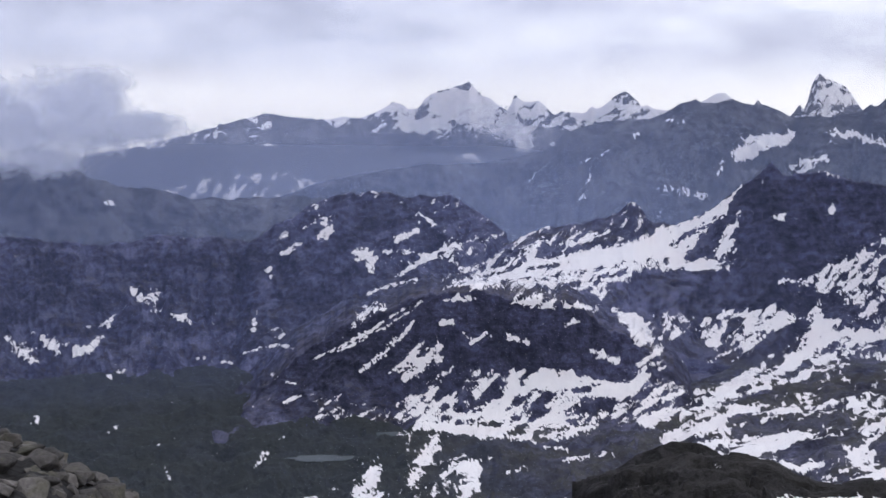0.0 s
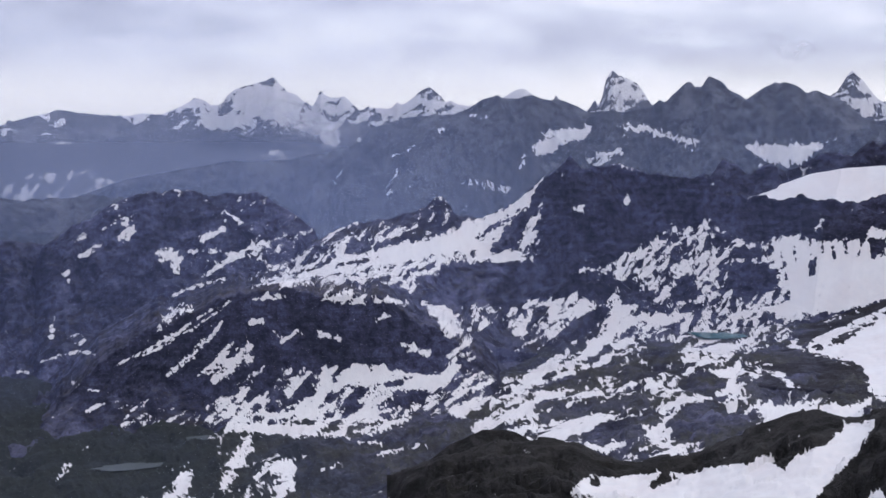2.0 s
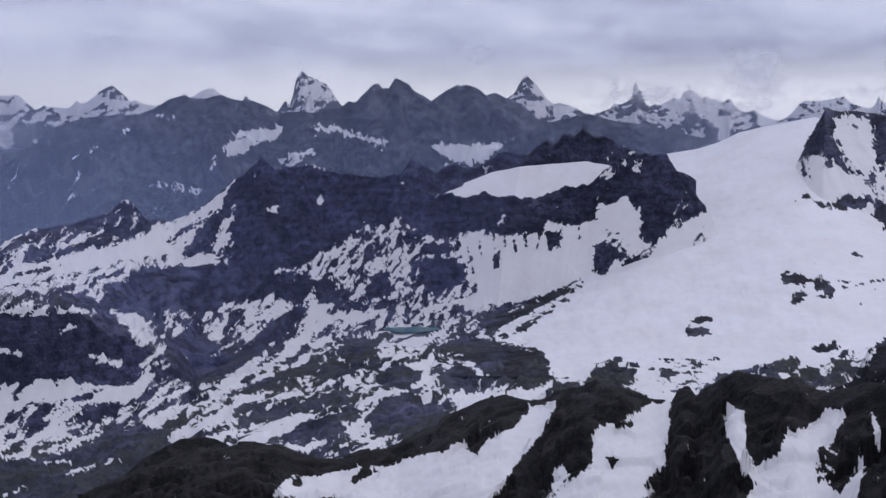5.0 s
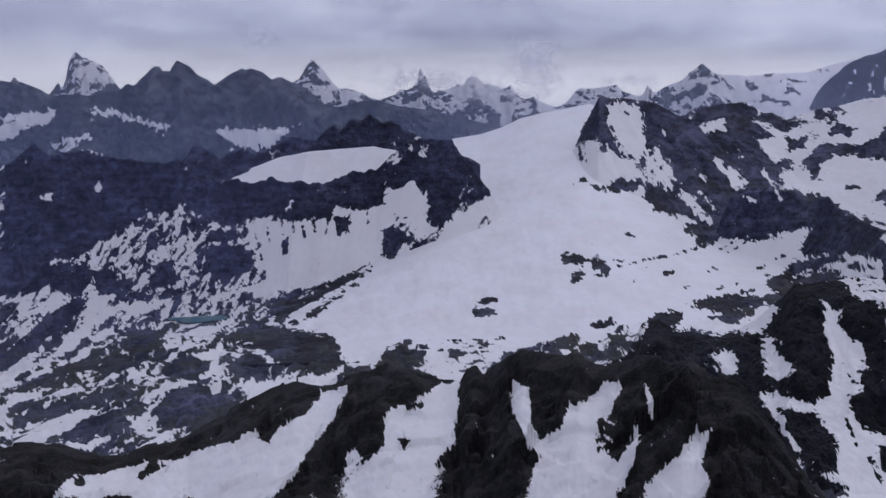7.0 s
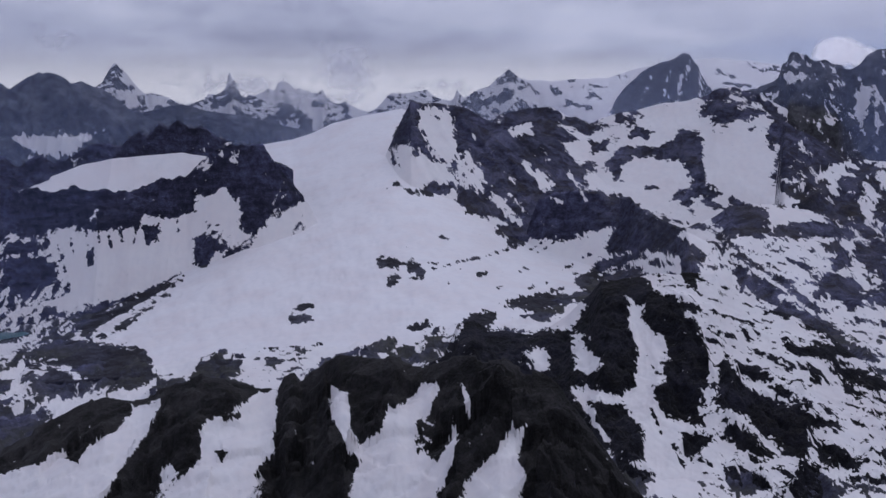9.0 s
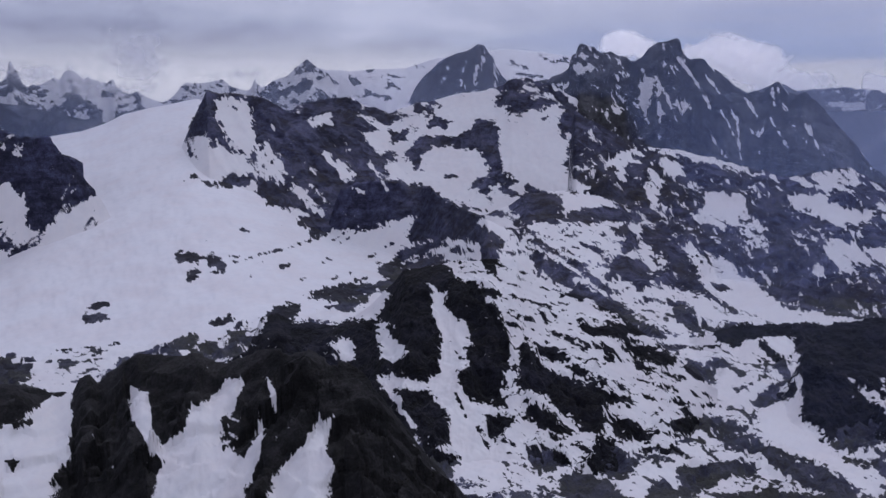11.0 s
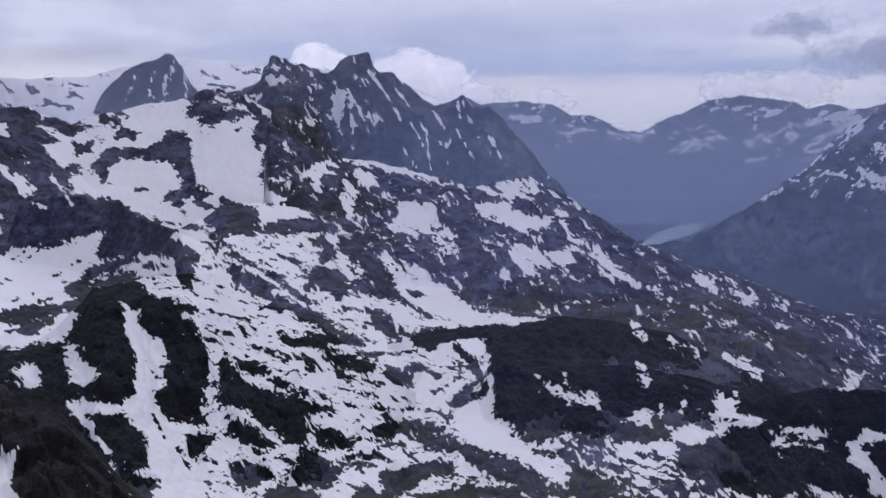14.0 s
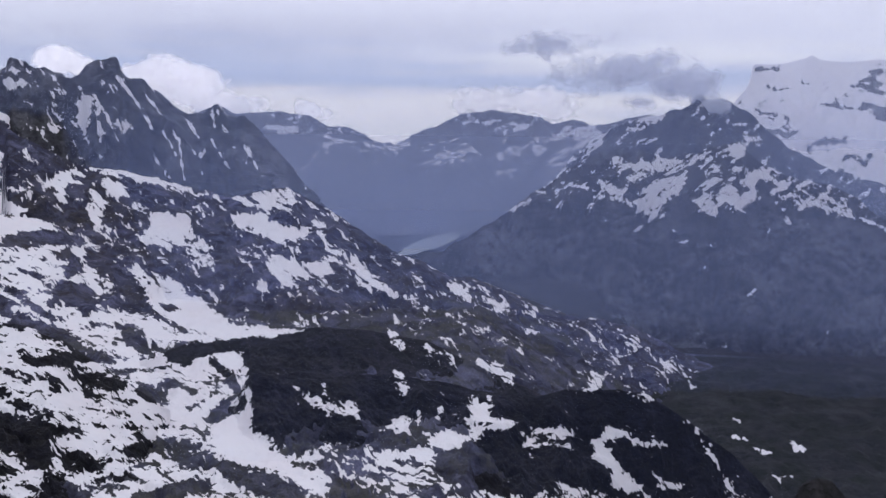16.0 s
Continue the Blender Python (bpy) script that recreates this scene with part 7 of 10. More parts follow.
mountain("rock_bluff", "dark rock bluff above long snow streaks", dict(
    crest=[(-13.54, -584.2), (-11.48, -544.5), (-9.4, -476.3), (-5.96, -368.7), (-3.38, -333.7), (-1.25, -295.7), (0.1, -286), (2.01, -282.9), (3.66, -301.2), (5.64, -305), (7.65, -311.8), (8.8, -345.3), (10.26, -368.5), (12.31, -425), (13.49, -486.4), (14.68, -565)],
    far=2050, near=1890, foot=-525, bend=1.9),
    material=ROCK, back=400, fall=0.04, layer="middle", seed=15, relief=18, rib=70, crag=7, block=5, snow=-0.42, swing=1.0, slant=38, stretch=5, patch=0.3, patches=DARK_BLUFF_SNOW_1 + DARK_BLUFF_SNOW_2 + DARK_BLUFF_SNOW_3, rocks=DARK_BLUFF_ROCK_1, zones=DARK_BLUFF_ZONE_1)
LEFT_CLIFF_SNOW_1 = [
    (-21.94, 0.586, -21.31, 0.727, 0.24, 0.27), (-20.88, 0.571, -19.97, 0.629, 0.27, 0.24), (-19.03, 0.644, -17.79, 0.596, 0.27, 0.18), (-18.32, 0.476, -17.08, 0.459, 0.12, 0.15),
    (-15.99, 0.281, -15.89, 0.296, 0.24, 0.21), (-15.05, 0.328, -15.26, 0.406, 0.24, 0.3), (-14.13, 0.464, -13.00, 0.494, 0.15, 0.21), (-17.14, 0.865, -16.58, 0.850, 0.12, 0.09),
    (-12.31, 0.782, -11.09, 0.812, 0.09, 0.06), (-10.04, 0.434, -10.11, 0.576, 0.12, 0.18), (-9.28, 0.105, -9.11, 0.123, 0.21, 0.15), (-13.58, 0.000, -13.36, 0.013, 0.12, 0.09),
]
LEFT_CLIFF_ZONE_1 = [
    (-17.02, 0.150, -11.39, 0.331, 3.58, -0.3),
]
mountain("cliff_mountain", "dark gullied cliff with a few snow patches at its foot", dict(
    crest=[(-24.32, -239.4), (-22.3, -235.5), (-20.74, -240.2), (-19.69, -255.2), (-18.09, -262.7), (-15.89, -257.9), (-15.05, -237.3), (-13.36, -244.2), (-11.36, -242.5), (-10.2, -257.4), (-9.04, -297.2), (-7.29, -363.8), (-4.91, -453.5)],
    far=2800, near=2420, foot=-530, bend=1.5),
    flecks=0, layer="middle", seed=17, relief=34, rib=55, long=5, crag=6, bumps=9, snow=-0.8, swing=0.9, slant=30, patch=0.5, patches=LEFT_CLIFF_SNOW_1, zones=LEFT_CLIFF_ZONE_1)
MIDDLE_HILL_SNOW_1 = [
    (-6.24, 0.095, -6.15, 0.145, 0.29, 0.2), (-7.87, 0.115, -8.46, 0.098, 0.18, 0.11), (-4.01, 0.268, -3.86, 0.351, 0.29, 0.18), (-4.61, 0.271, -2.82, 0.276, 0.11, 0.11),
    (-2.52, 0.175, -1.32, 0.140, 0.16, 0.11), (-3.71, 0.471, -1.46, 0.313, 0.07, 0.13), (-1.46, 0.306, 0.48, 0.243, 0.11, 0.09), (0.48, 0.198, 0.93, 0.251, 0.29, 0.16),
    (1.08, 0.243, 2.57, 0.073, 0.13, 0.09), (1.82, 0.070, 2.58, 0.093, 0.13, 0.11), (-1.91, 0.381, -1.25, 0.378, 0.13, 0.11), (-5.81, 0.596, -7.15, 0.664, 0.07, 0.07),
    (-8.87, 0.559, -8.78, 0.619, 0.18, 0.16), (-10.26, 0.707, -7.90, 0.672, 0.11, 0.09), (-6.71, 0.702, -8.49, 0.734, 0.07, 0.07), (-1.33, 0.078, -0.58, 0.113, 0.09, 0.07),
]
MIDDLE_HILL_SNOW_2 = [
    (-2.82, 0.048, -2.61, 0.058, 0.11, 0.09), (-3.71, 0.464, -2.51, 0.419, 0.09, 0.04), (-7.90, 0.709, -7.15, 0.692, 0.11, 0.07), (-3.23, 0.211, -1.27, 0.160, 0.15, 0.12),
    (-3.26, 0.276, -1.69, 0.223, 0.09, 0.09), (0.46, 0.193, 1.81, 0.153, 0.15, 0.12), (0.71, 0.241, 2.33, 0.203, 0.12, 0.09), (1.80, 0.188, 0.67, 0.368, 0.12, 0.09),
    (-1.71, 0.278, -3.30, 0.378, 0.09, 0.06), (-2.79, 0.401, -1.48, 0.381, 0.09, 0.09), (-0.64, 0.286, 0.45, 0.221, 0.09, 0.09),
]
MIDDLE_HILL_ZONE_1 = [
    (-7.88, 0.386, -5.51, 0.722, 2.68, -0.25), (-0.12, 0.233, 2.28, 0.193, 1.79, 0.35),
]
STONY_HILL_CREST_1 = [
    (-11.39, -383.2), (-10.23, -258.4), (-9.21, -231.3), (-8.06, -197.0), (-6.91, -162.4), (-6.22, -145.7), (-5.75, -134.5), (-5.35, -130.4), (-4.88, -127.6), (-4.33, -134.7),
    (-3.90, -130.5), (-3.43, -136.2), (-2.73, -133.4), (-1.96, -140.6), (-1.26, -136.3), (-0.67, -143.4), (-0.19, -140.5), (0.40, -134.8), (0.82, -149.0), (1.29, -163.3),
    (2.01, -184.7), (2.49, -199.0), (3.38, -234.9), (3.60, -270.0), (4.68, -311.4), (6.49, -382.0),
]
mountain("mountain", "dark stony hill speckled with snow patches", dict(
    crest=STONY_HILL_CREST_1,
    far=2750, near=[(-15, 2400), (0, 2350), (8, 2250)], foot=[(-15, -530), (0, -525), (8, -420)], bend=1.3),
    layer="middle", seed=19, relief=20, rib=80, crag=6, snow=-0.72, swing=1.2, slant=32, stretch=4, patch=0.36, patches=MIDDLE_HILL_SNOW_1 + MIDDLE_HILL_SNOW_2, zones=MIDDLE_HILL_ZONE_1)
PIN_RIDGE_SNOW_1 = [
    (15.31, 0.000, 13.60, 0.000, 0.12, 0.24), (13.60, 0.000, 11.81, 0.115, 0.27, 0.42), (11.81, 0.125, 8.87, 0.326, 0.51, 0.39), (8.87, 0.326, 5.40, 0.414, 0.39, 0.24),
    (5.40, 0.414, 1.75, 0.368, 0.24, 0.12), (15.33, 0.095, 14.33, 0.155, 0.12, 0.3), (14.33, 0.155, 13.28, 0.263, 0.30, 0.48), (13.28, 0.246, 14.92, 0.338, 0.36, 0.21),
    (16.50, 0.048, 16.22, 0.075, 0.15, 0.27), (7.59, 0.093, 6.29, 0.163, 0.27, 0.21), (6.29, 0.163, 3.17, 0.170, 0.24, 0.12), (5.17, 0.000, 3.46, 0.055, 0.18, 0.12),
    (4.88, 0.080, 2.46, 0.231, 0.09, 0.15), (17.38, 0.165, 17.41, 0.190, 0.27, 0.18), (20.01, 0.080, 19.71, 0.143, 0.21, 0.18), (24.04, 0.178, 24.19, 0.261, 0.12, 0.3),
]
PIN_RIDGE_SNOW_2 = [
    (36.43, 0.035, 35.38, 0.150, 0.15, 0.6), (34.99, 0.198, 37.17, 0.216, 0.54, 0.54), (34.44, 0.206, 37.47, 0.331, 0.60, 0.72), (29.61, 0.090, 29.39, 0.163, 0.12, 0.15),
    (31.91, 0.163, 31.36, 0.268, 0.18, 0.42), (33.86, 0.043, 34.17, 0.185, 0.09, 0.24), (22.25, 0.201, 22.11, 0.331, 0.15, 0.36), (20.16, 0.246, 20.01, 0.373, 0.15, 0.3),
    (16.31, 0.501, 16.01, 0.614, 0.12, 0.27), (17.03, 0.584, 16.24, 0.722, 0.18, 0.36), (15.94, 0.679, 14.73, 0.862, 0.42, 0.39), (13.24, 0.637, 14.73, 0.744, 0.30, 0.39),
    (18.96, 0.679, 16.69, 0.810, 0.24, 0.21), (12.81, 0.539, 13.54, 0.679, 0.09, 0.27), (36.40, 0.383, 38.02, 0.338, 0.77, 0.54), (34.18, 0.246, 33.69, 0.566, 0.66, 1.07),
]
PIN_RIDGE_SNOW_3 = [
    (39.85, 0.063, 38.31, 0.371, 0.36, 0.6), (40.69, 0.108, 37.79, 0.466, 0.42, 0.66), (31.41, 0.556, 35.07, 0.536, 0.66, 0.77), (10.03, 0.409, 5.66, 0.612, 0.12, 0.09),
    (8.85, 0.476, 5.65, 0.672, 0.09, 0.09), (7.54, 0.509, 4.79, 0.727, 0.15, 0.12), (5.67, 0.521, 3.95, 0.747, 0.18, 0.15), (9.72, 0.531, 8.24, 0.712, 0.18, 0.15),
    (12.38, 0.321, 10.60, 0.434, 0.12, 0.09), (6.27, 0.326, 1.47, 0.371, 0.09, 0.06), (3.70, 0.421, -0.17, 0.531, 0.06, 0.06), (7.95, 0.777, 6.21, 0.842, 0.15, 0.09),
    (9.98, 0.812, 11.15, 0.897, 0.21, 0.21), (11.15, 0.897, 9.96, 1.000, 0.18, 0.18), (17.76, 0.426, 16.55, 0.514, 0.12, 0.15), (18.96, 0.373, 18.66, 0.519, 0.15, 0.21),
]
PIN_RIDGE_ROCK_1 = [
    (17.18, 0.105, 24.33, 0.063, 0.77, 0.77), (16.77, 0.093, 24.09, 0.095, 0.66, 0.89), (34.10, 0.328, 34.58, 0.501, 0.21, 0.33), (34.58, 0.393, 35.87, 0.451, 0.42, 0.12),
    (37.24, 0.035, 37.86, 0.271, 0.77, 0.6), (35.76, 0.043, 34.41, 0.060, 0.30, 0.3), (38.47, 0.025, 39.28, 0.015, 0.42, 0.3), (36.94, 0.343, 37.06, 0.378, 0.36, 0.27),
    (25.06, 0.008, 32.74, 0.080, 0.77, 0.89), (32.74, 0.073, 34.13, 0.038, 0.66, 0.36), (15.38, 0.183, 16.56, 0.376, 0.60, 0.74), (17.60, 0.559, 18.35, 0.647, 0.66, 0.54),
    (20.16, 0.584, 20.31, 0.659, 0.54, 0.42), (22.26, 0.569, 22.72, 0.604, 0.42, 0.36), (25.09, 0.383, 27.77, 0.551, 0.24, 0.18), (30.22, 0.311, 30.38, 0.383, 0.15, 0.12),
]
PIN_RIDGE_ROCK_2 = [
    (18.36, 0.564, 18.81, 0.667, 0.72, 0.48), (25.10, 0.419, 25.55, 0.541, 0.48, 0.42), (29.34, 0.198, 28.85, 0.461, 0.12, 0.12), (23.16, 0.421, 24.35, 0.459, 0.30, 0.24),
    (28.09, 0.815, 29.98, 0.687, 0.21, 0.15), (29.98, 0.687, 33.40, 0.574, 0.12, 0.06), (28.54, 0.972, 30.28, 0.772, 0.15, 0.09), (30.28, 0.772, 32.56, 0.644, 0.09, 0.06),
    (28.23, 0.724, 29.39, 0.657, 0.09, 0.09),
]
PIN_RIDGE_ZONE_1 = [
    (17.77, 0.080, 24.33, 0.090, 1.34, -0.5), (18.96, 0.346, 24.95, 0.419, 2.09, 0.42), (26.72, 0.296, 34.20, 0.341, 2.09, 0.95), (28.50, 0.519, 34.23, 0.474, 1.49, 1),
    (16.55, 0.514, 21.37, 0.624, 1.49, 0.2), (10.01, 0.531, 13.55, 0.521, 1.79, -0.2),
]
mountain("mountain", "long dark serrated ridge above steep snow couloirs", dict(
    crest=[(1.09, -321.9), (2.88, -266.5), (4.06, -234.5), (5.54, -212.1), (7.02, -210.7), (8.77, -181.2), (10.06, -148.2), (10.81, -188.6), (12.25, -197.8), (13.37, -176), (14.75, -127.2), (15.83, -92.7), (16.37, -75), (16.79, -49.6), (17.32, -71.6), (17.78, -75.3), (19.56, -75.3), (21.65, -91.7), (23.73, -98.3), (24.62, -125.5), (25.8, -134.7), (27.27, -147.8), (28.44, -136.4), (29.88, -143.8), (31.6, -136.1), (32.73, -122.2), (33.85, -122.9), (34.93, -75.1), (35.74, -51.5), (36.69, -42.3), (37.76, -42), (38.46, -86.5), (39.28, -124.1), (39.83, -161.7), (41.21, -274.1)],
    far=[(0, 2700), (20, 2650), (40, 2600)], near=[(0, 2250), (14, 2300), (20, 2400), (32, 2400), (40, 2400)], foot=[(0, -360), (9, -375), (14, -470), (20, -450), (40, -420)], bend=1.45),
    layer="middle", seed=21, relief=20, rib=70, long=3.5, crag=9, snow=-0.35, swing=1.0, slant=50, stretch=2.5, patch=0.36, hollow=0.6, speck=0.85, patches=PIN_RIDGE_SNOW_1 + PIN_RIDGE_SNOW_2 + PIN_RIDGE_SNOW_3, rocks=PIN_RIDGE_ROCK_1 + PIN_RIDGE_ROCK_2, zones=PIN_RIDGE_ZONE_1)
mountain("snowfield", "smooth white snowfield in a hollow behind the ridge", dict(
    crest=[(22.95, -184.6), (24.09, -150.1), (26.09, -141.2), (27.25, -116), (28.71, -87.8), (30.17, -73.8), (31.94, -65.3), (33.71, -59.6), (35.19, -71.1), (37.87, -117.1)],
    far=2785, near=2680, foot=[(20, -165), (40, -160)], bend=1.0),
    material=ICE, even=12, facet=0, seed=23, relief=0, bumps=3, crag=1, snow=0.9, swing=0.2, vein=0, speck=0.1)
mountain("mountain", "low dark peak behind the snowfield", dict(
    crest=[(22.97, -144.2), (23.55, -116.1), (24.56, -62.4), (25.27, -66.8), (25.83, -95.5), (26.99, -62.8), (27.56, -81.5), (28.14, -74.4), (29.6, -38.6), (30.77, -45.8), (31.07, -28.5), (31.66, -11.1), (32.09, -22.7), (32.6, 9.1), (33.13, 0.5), (33.57, 15), (34.07, 3.5), (34.61, 12.2), (35.05, -2.2), (35.49, -19.6), (36.08, -31.2), (37.27, -63.1), (39.36, -103.8)],
    far=2820, near=2720, foot=-180, bend=1.2),
    seed=25, relief=12, rib=60, crag=8, snow=-0.7, swing=0.9, patch=0.4)
GLACIER_ROCK_1 = [
    (34.04, 0.398, 34.58, 0.569, 0.18, 0.27), (34.58, 0.469, 35.87, 0.531, 0.39, 0.09), (39.16, 0.847, 40.25, 0.860, 0.21, 0.12), (39.55, 0.815, 40.24, 0.815, 0.12, 0.09),
    (43.72, 0.697, 45.05, 0.712, 0.15, 0.15), (45.20, 0.719, 46.24, 0.724, 0.18, 0.18), (44.32, 0.744, 44.48, 0.779, 0.09, 0.06), (28.88, 0.707, 30.97, 0.662, 0.21, 0.12),
    (30.97, 0.654, 33.52, 0.622, 0.12, 0.06), (28.29, 0.672, 33.07, 0.624, 0.09, 0.03), (33.80, 0.965, 37.29, 0.965, 0.15, 0.24), (35.01, 0.995, 36.83, 0.995, 0.24, 0.24),
    (37.59, 0.940, 40.62, 0.930, 0.09, 0.06), (28.86, 0.845, 31.84, 0.922, 0.06, 0.09), (46.37, 0.657, 49.42, 0.609, 0.06, 0.06), (44.55, 0.421, 47.89, 0.336, 0.24, 0.18),
]
GLACIER_ROCK_2 = [
    (28.09, 0.637, 29.98, 0.589, 0.21, 0.15), (29.98, 0.589, 33.40, 0.614, 0.12, 0.06), (28.54, 0.749, 30.28, 0.672, 0.15, 0.09), (30.28, 0.672, 32.56, 0.642, 0.09, 0.06),
    (28.23, 0.551, 29.39, 0.526, 0.09, 0.09), (28.41, 0.890, 31.49, 0.962, 0.66, 0.72), (25.88, 0.845, 28.56, 0.885, 0.27, 0.54), (26.80, 1.000, 27.69, 1.000, 0.45, 0.39),
    (25.58, 0.689, 30.90, 0.895, 0.09, 0.09), (33.79, 0.960, 37.14, 0.960, 0.12, 0.27), (35.21, 0.985, 36.87, 0.980, 0.30, 0.3),
]
mountain("glacier", "broad smooth snow covered glacier with few outcrops", dict(
    crest=[(24.54, -503.1), (28.93, -400), (33.1, -219.8), (35.49, -120.1), (37.57, -53), (39.35, -34.8), (40.53, -11.3), (41.41, 15.7), (42.59, 33.7), (45.06, 62.2), (48.12, -19.3), (51.01, -141.9), (55.21, -242.7), (59.72, -337.3)],
    far=3500, near=[(10, 1960), (60, 1600)], foot=[(10, -430), (60, -365)], bend=1.15),
    step=0.09, rise=0.09, material=ICE, even=30, facet=0, layer="middle", seed=27, relief=0, bumps=5, rib=400, crag=0.5, snow=0.95, swing=0.15, vein=0, speck=0.1, ragged=0.2, category="glacier", rocks=GLACIER_ROCK_1 + GLACIER_ROCK_2)
BIG_PEAK_SNOW_1 = [
    (46.34, 0.085, 47.35, 0.338, 0.39, 0.39), (47.43, 0.040, 47.84, 0.236, 0.27, 0.27), (48.30, 0.351, 50.46, 0.614, 0.15, 0.21), (50.48, 0.494, 52.00, 0.747, 0.15, 0.12),
    (51.21, 0.371, 52.04, 0.441, 0.12, 0.18), (45.06, 0.261, 47.18, 0.471, 0.33, 0.3), (45.01, 0.439, 46.89, 0.514, 0.27, 0.21), (43.88, 0.113, 44.42, 0.509, 0.06, 0.27),
    (45.04, 0.519, 45.58, 0.714, 0.06, 0.27), (46.34, 0.637, 46.88, 0.772, 0.06, 0.27), (47.40, 0.679, 47.94, 0.822, 0.06, 0.27), (48.49, 0.737, 49.02, 0.882, 0.06, 0.27),
    (49.62, 0.767, 50.15, 0.935, 0.06, 0.27), (42.42, 0.000, 50.20, 0.907, 0.09, 0.09),
]
BIG_PEAK_ROCK_1 = [
    (45.42, 0.023, 45.89, 0.266, 0.33, 0.33), (45.89, 0.266, 47.87, 0.434, 0.18, 0.15), (44.66, 0.188, 44.71, 0.293, 0.15, 0.12), (44.45, 0.446, 46.05, 0.637, 0.21, 0.15),
    (46.61, 0.571, 48.24, 0.594, 0.21, 0.18), (48.24, 0.594, 49.87, 0.769, 0.30, 0.24), (49.87, 0.769, 52.14, 0.772, 0.15, 0.15), (48.50, 0.083, 50.82, 0.188, 0.48, 0.72),
    (50.84, 0.063, 53.93, 0.095, 0.72, 0.6),
]
BIG_PEAK_ZONE_1 = [
    (44.88, 0.474, 47.25, 0.589, 0.77, 0.9), (44.41, 0.559, 49.67, 0.902, 0.74, 0.7),
]
mountain("mountain", "dark pointed peak with a snow slope beside the glacier", dict(
    crest=[(43.09, -193.4), (44.32, -60.3), (44.78, -5.7), (45.54, 79.9), (45.98, 72), (47.3, 59.1), (48.48, 52.4), (49.37, 23.9), (50.55, -0.1), (51.73, -24), (52.62, -47.9), (53.81, -87.6), (54.69, -111.5), (56.17, -166.9), (57.95, -277.4)],
    far=3050, near=2600, foot=-260, bend=1.2),
    layer="middle", seed=29, relief=16, rib=80, lean=0.7, crag=6, snow=-0.3, swing=0.9, slant=-45, stretch=3, patch=0.5, patches=BIG_PEAK_SNOW_1, rocks=BIG_PEAK_ROCK_1, zones=BIG_PEAK_ZONE_1)
KNOB_RIDGE_SNOW_1 = [
    (51.52, 0.160, 55.59, 0.283, 0.66, 0.6), (49.78, 0.198, 54.98, 0.376, 0.89, 0.72), (44.76, 0.000, 53.77, 0.539, 1.19, 0.77), (56.17, 0.266, 58.53, 0.273, 0.30, 0.24),
    (59.74, 0.058, 61.53, 0.045, 0.42, 0.36), (38.61, 0.291, 43.91, 0.080, 0.72, 0.77), (43.91, 0.080, 49.82, 0.040, 0.77, 0.42), (56.77, 0.258, 59.71, 0.376, 0.30, 0.42),
    (58.53, 0.273, 61.51, 0.419, 0.24, 0.3),
]
KNOB_RIDGE_ROCK_1 = [
    (52.44, 0.050, 55.63, 0.058, 0.77, 0.72), (56.21, 0.050, 56.77, 0.213, 0.36, 0.42), (51.55, 0.030, 53.28, 0.175, 0.36, 0.3), (57.36, 0.203, 59.73, 0.173, 0.42, 0.3),
    (43.71, 0.000, 45.63, 0.000, 0.18, 0.21), (45.02, 0.000, 46.15, 0.000, 0.18, 0.09), (51.46, 0.373, 54.65, 0.544, 0.24, 0.27), (46.99, 0.000, 48.68, 0.028, 0.09, 0.09),
    (45.77, 0.429, 48.26, 0.602, 0.24, 0.27),
]
KNOB_RIDGE_ZONE_1 = [
    (49.77, 0.236, 55.55, 0.431, 1.79, 0.35), (50.57, 0.491, 53.46, 0.579, 0.77, -0.7), (51.47, 0.338, 54.96, 0.449, 0.48, -0.5), (56.17, 0.266, 60.31, 0.378, 1.49, 0.4),
]
mountain("mountain", "dark knobbly rock ridge rising out of the snow", dict(
    crest=[(40.5, -584.9), (43.9, -560.6), (46.4, -511.8), (48.4, -450.9), (50.1, -396.0), (51.2, -310.7), (51.9, -219.3), (52.31, -168.4), (53.03, -159.5), (53.9, -156.1), (55.35, -151.6), (56.08, -171.0), (56.96, -160.8), (57.39, -183.3), (58.57, -194.2), (59.75, -201.0), (61.53, -226.7), (63.32, -284.0), (66.03, -364.2)],
    far=[(40, 2620), (56.5, 2620), (60, 2150)], near=[(40, 2490), (56, 2490), (59.5, 1600)], foot=[(40, -500), (51, -430), (52.5, -330), (56, -330), (59, -370), (66, -380)], bend=1.3),
    even=25, speck=0.9, layer="middle", seed=31, relief=14, rib=60, crag=6, snow=-0.2, swing=1.1, slant=-25, patch=0.6, upward=-0.5, patches=KNOB_RIDGE_SNOW_1, rocks=KNOB_RIDGE_ROCK_1, zones=KNOB_RIDGE_ZONE_1)
RIGHT_RIDGE_SNOW_1 = [
    (62.14, 0.170, 66.33, 0.404, 0.42, 0.77), (66.33, 0.404, 68.45, 0.684, 0.72, 0.77), (68.45, 0.684, 73.52, 0.637, 0.54, 0.15), (71.42, 0.236, 73.80, 0.456, 0.27, 0.36),
    (60.34, 0.078, 61.53, 0.281, 0.30, 0.42), (63.91, 0.185, 66.86, 0.306, 0.48, 0.66), (66.27, 0.278, 68.64, 0.564, 0.66, 0.72), (68.64, 0.607, 72.87, 0.629, 0.48, 0.36),
    (71.96, 0.163, 74.07, 0.323, 0.42, 0.48), (74.07, 0.398, 78.86, 0.028, 0.42, 0.12), (60.09, 0.080, 62.70, 0.353, 0.30, 0.42), (68.01, 0.937, 69.84, 0.757, 0.30, 0.24),
    (62.69, 0.424, 66.23, 0.657, 0.36, 0.54),
]
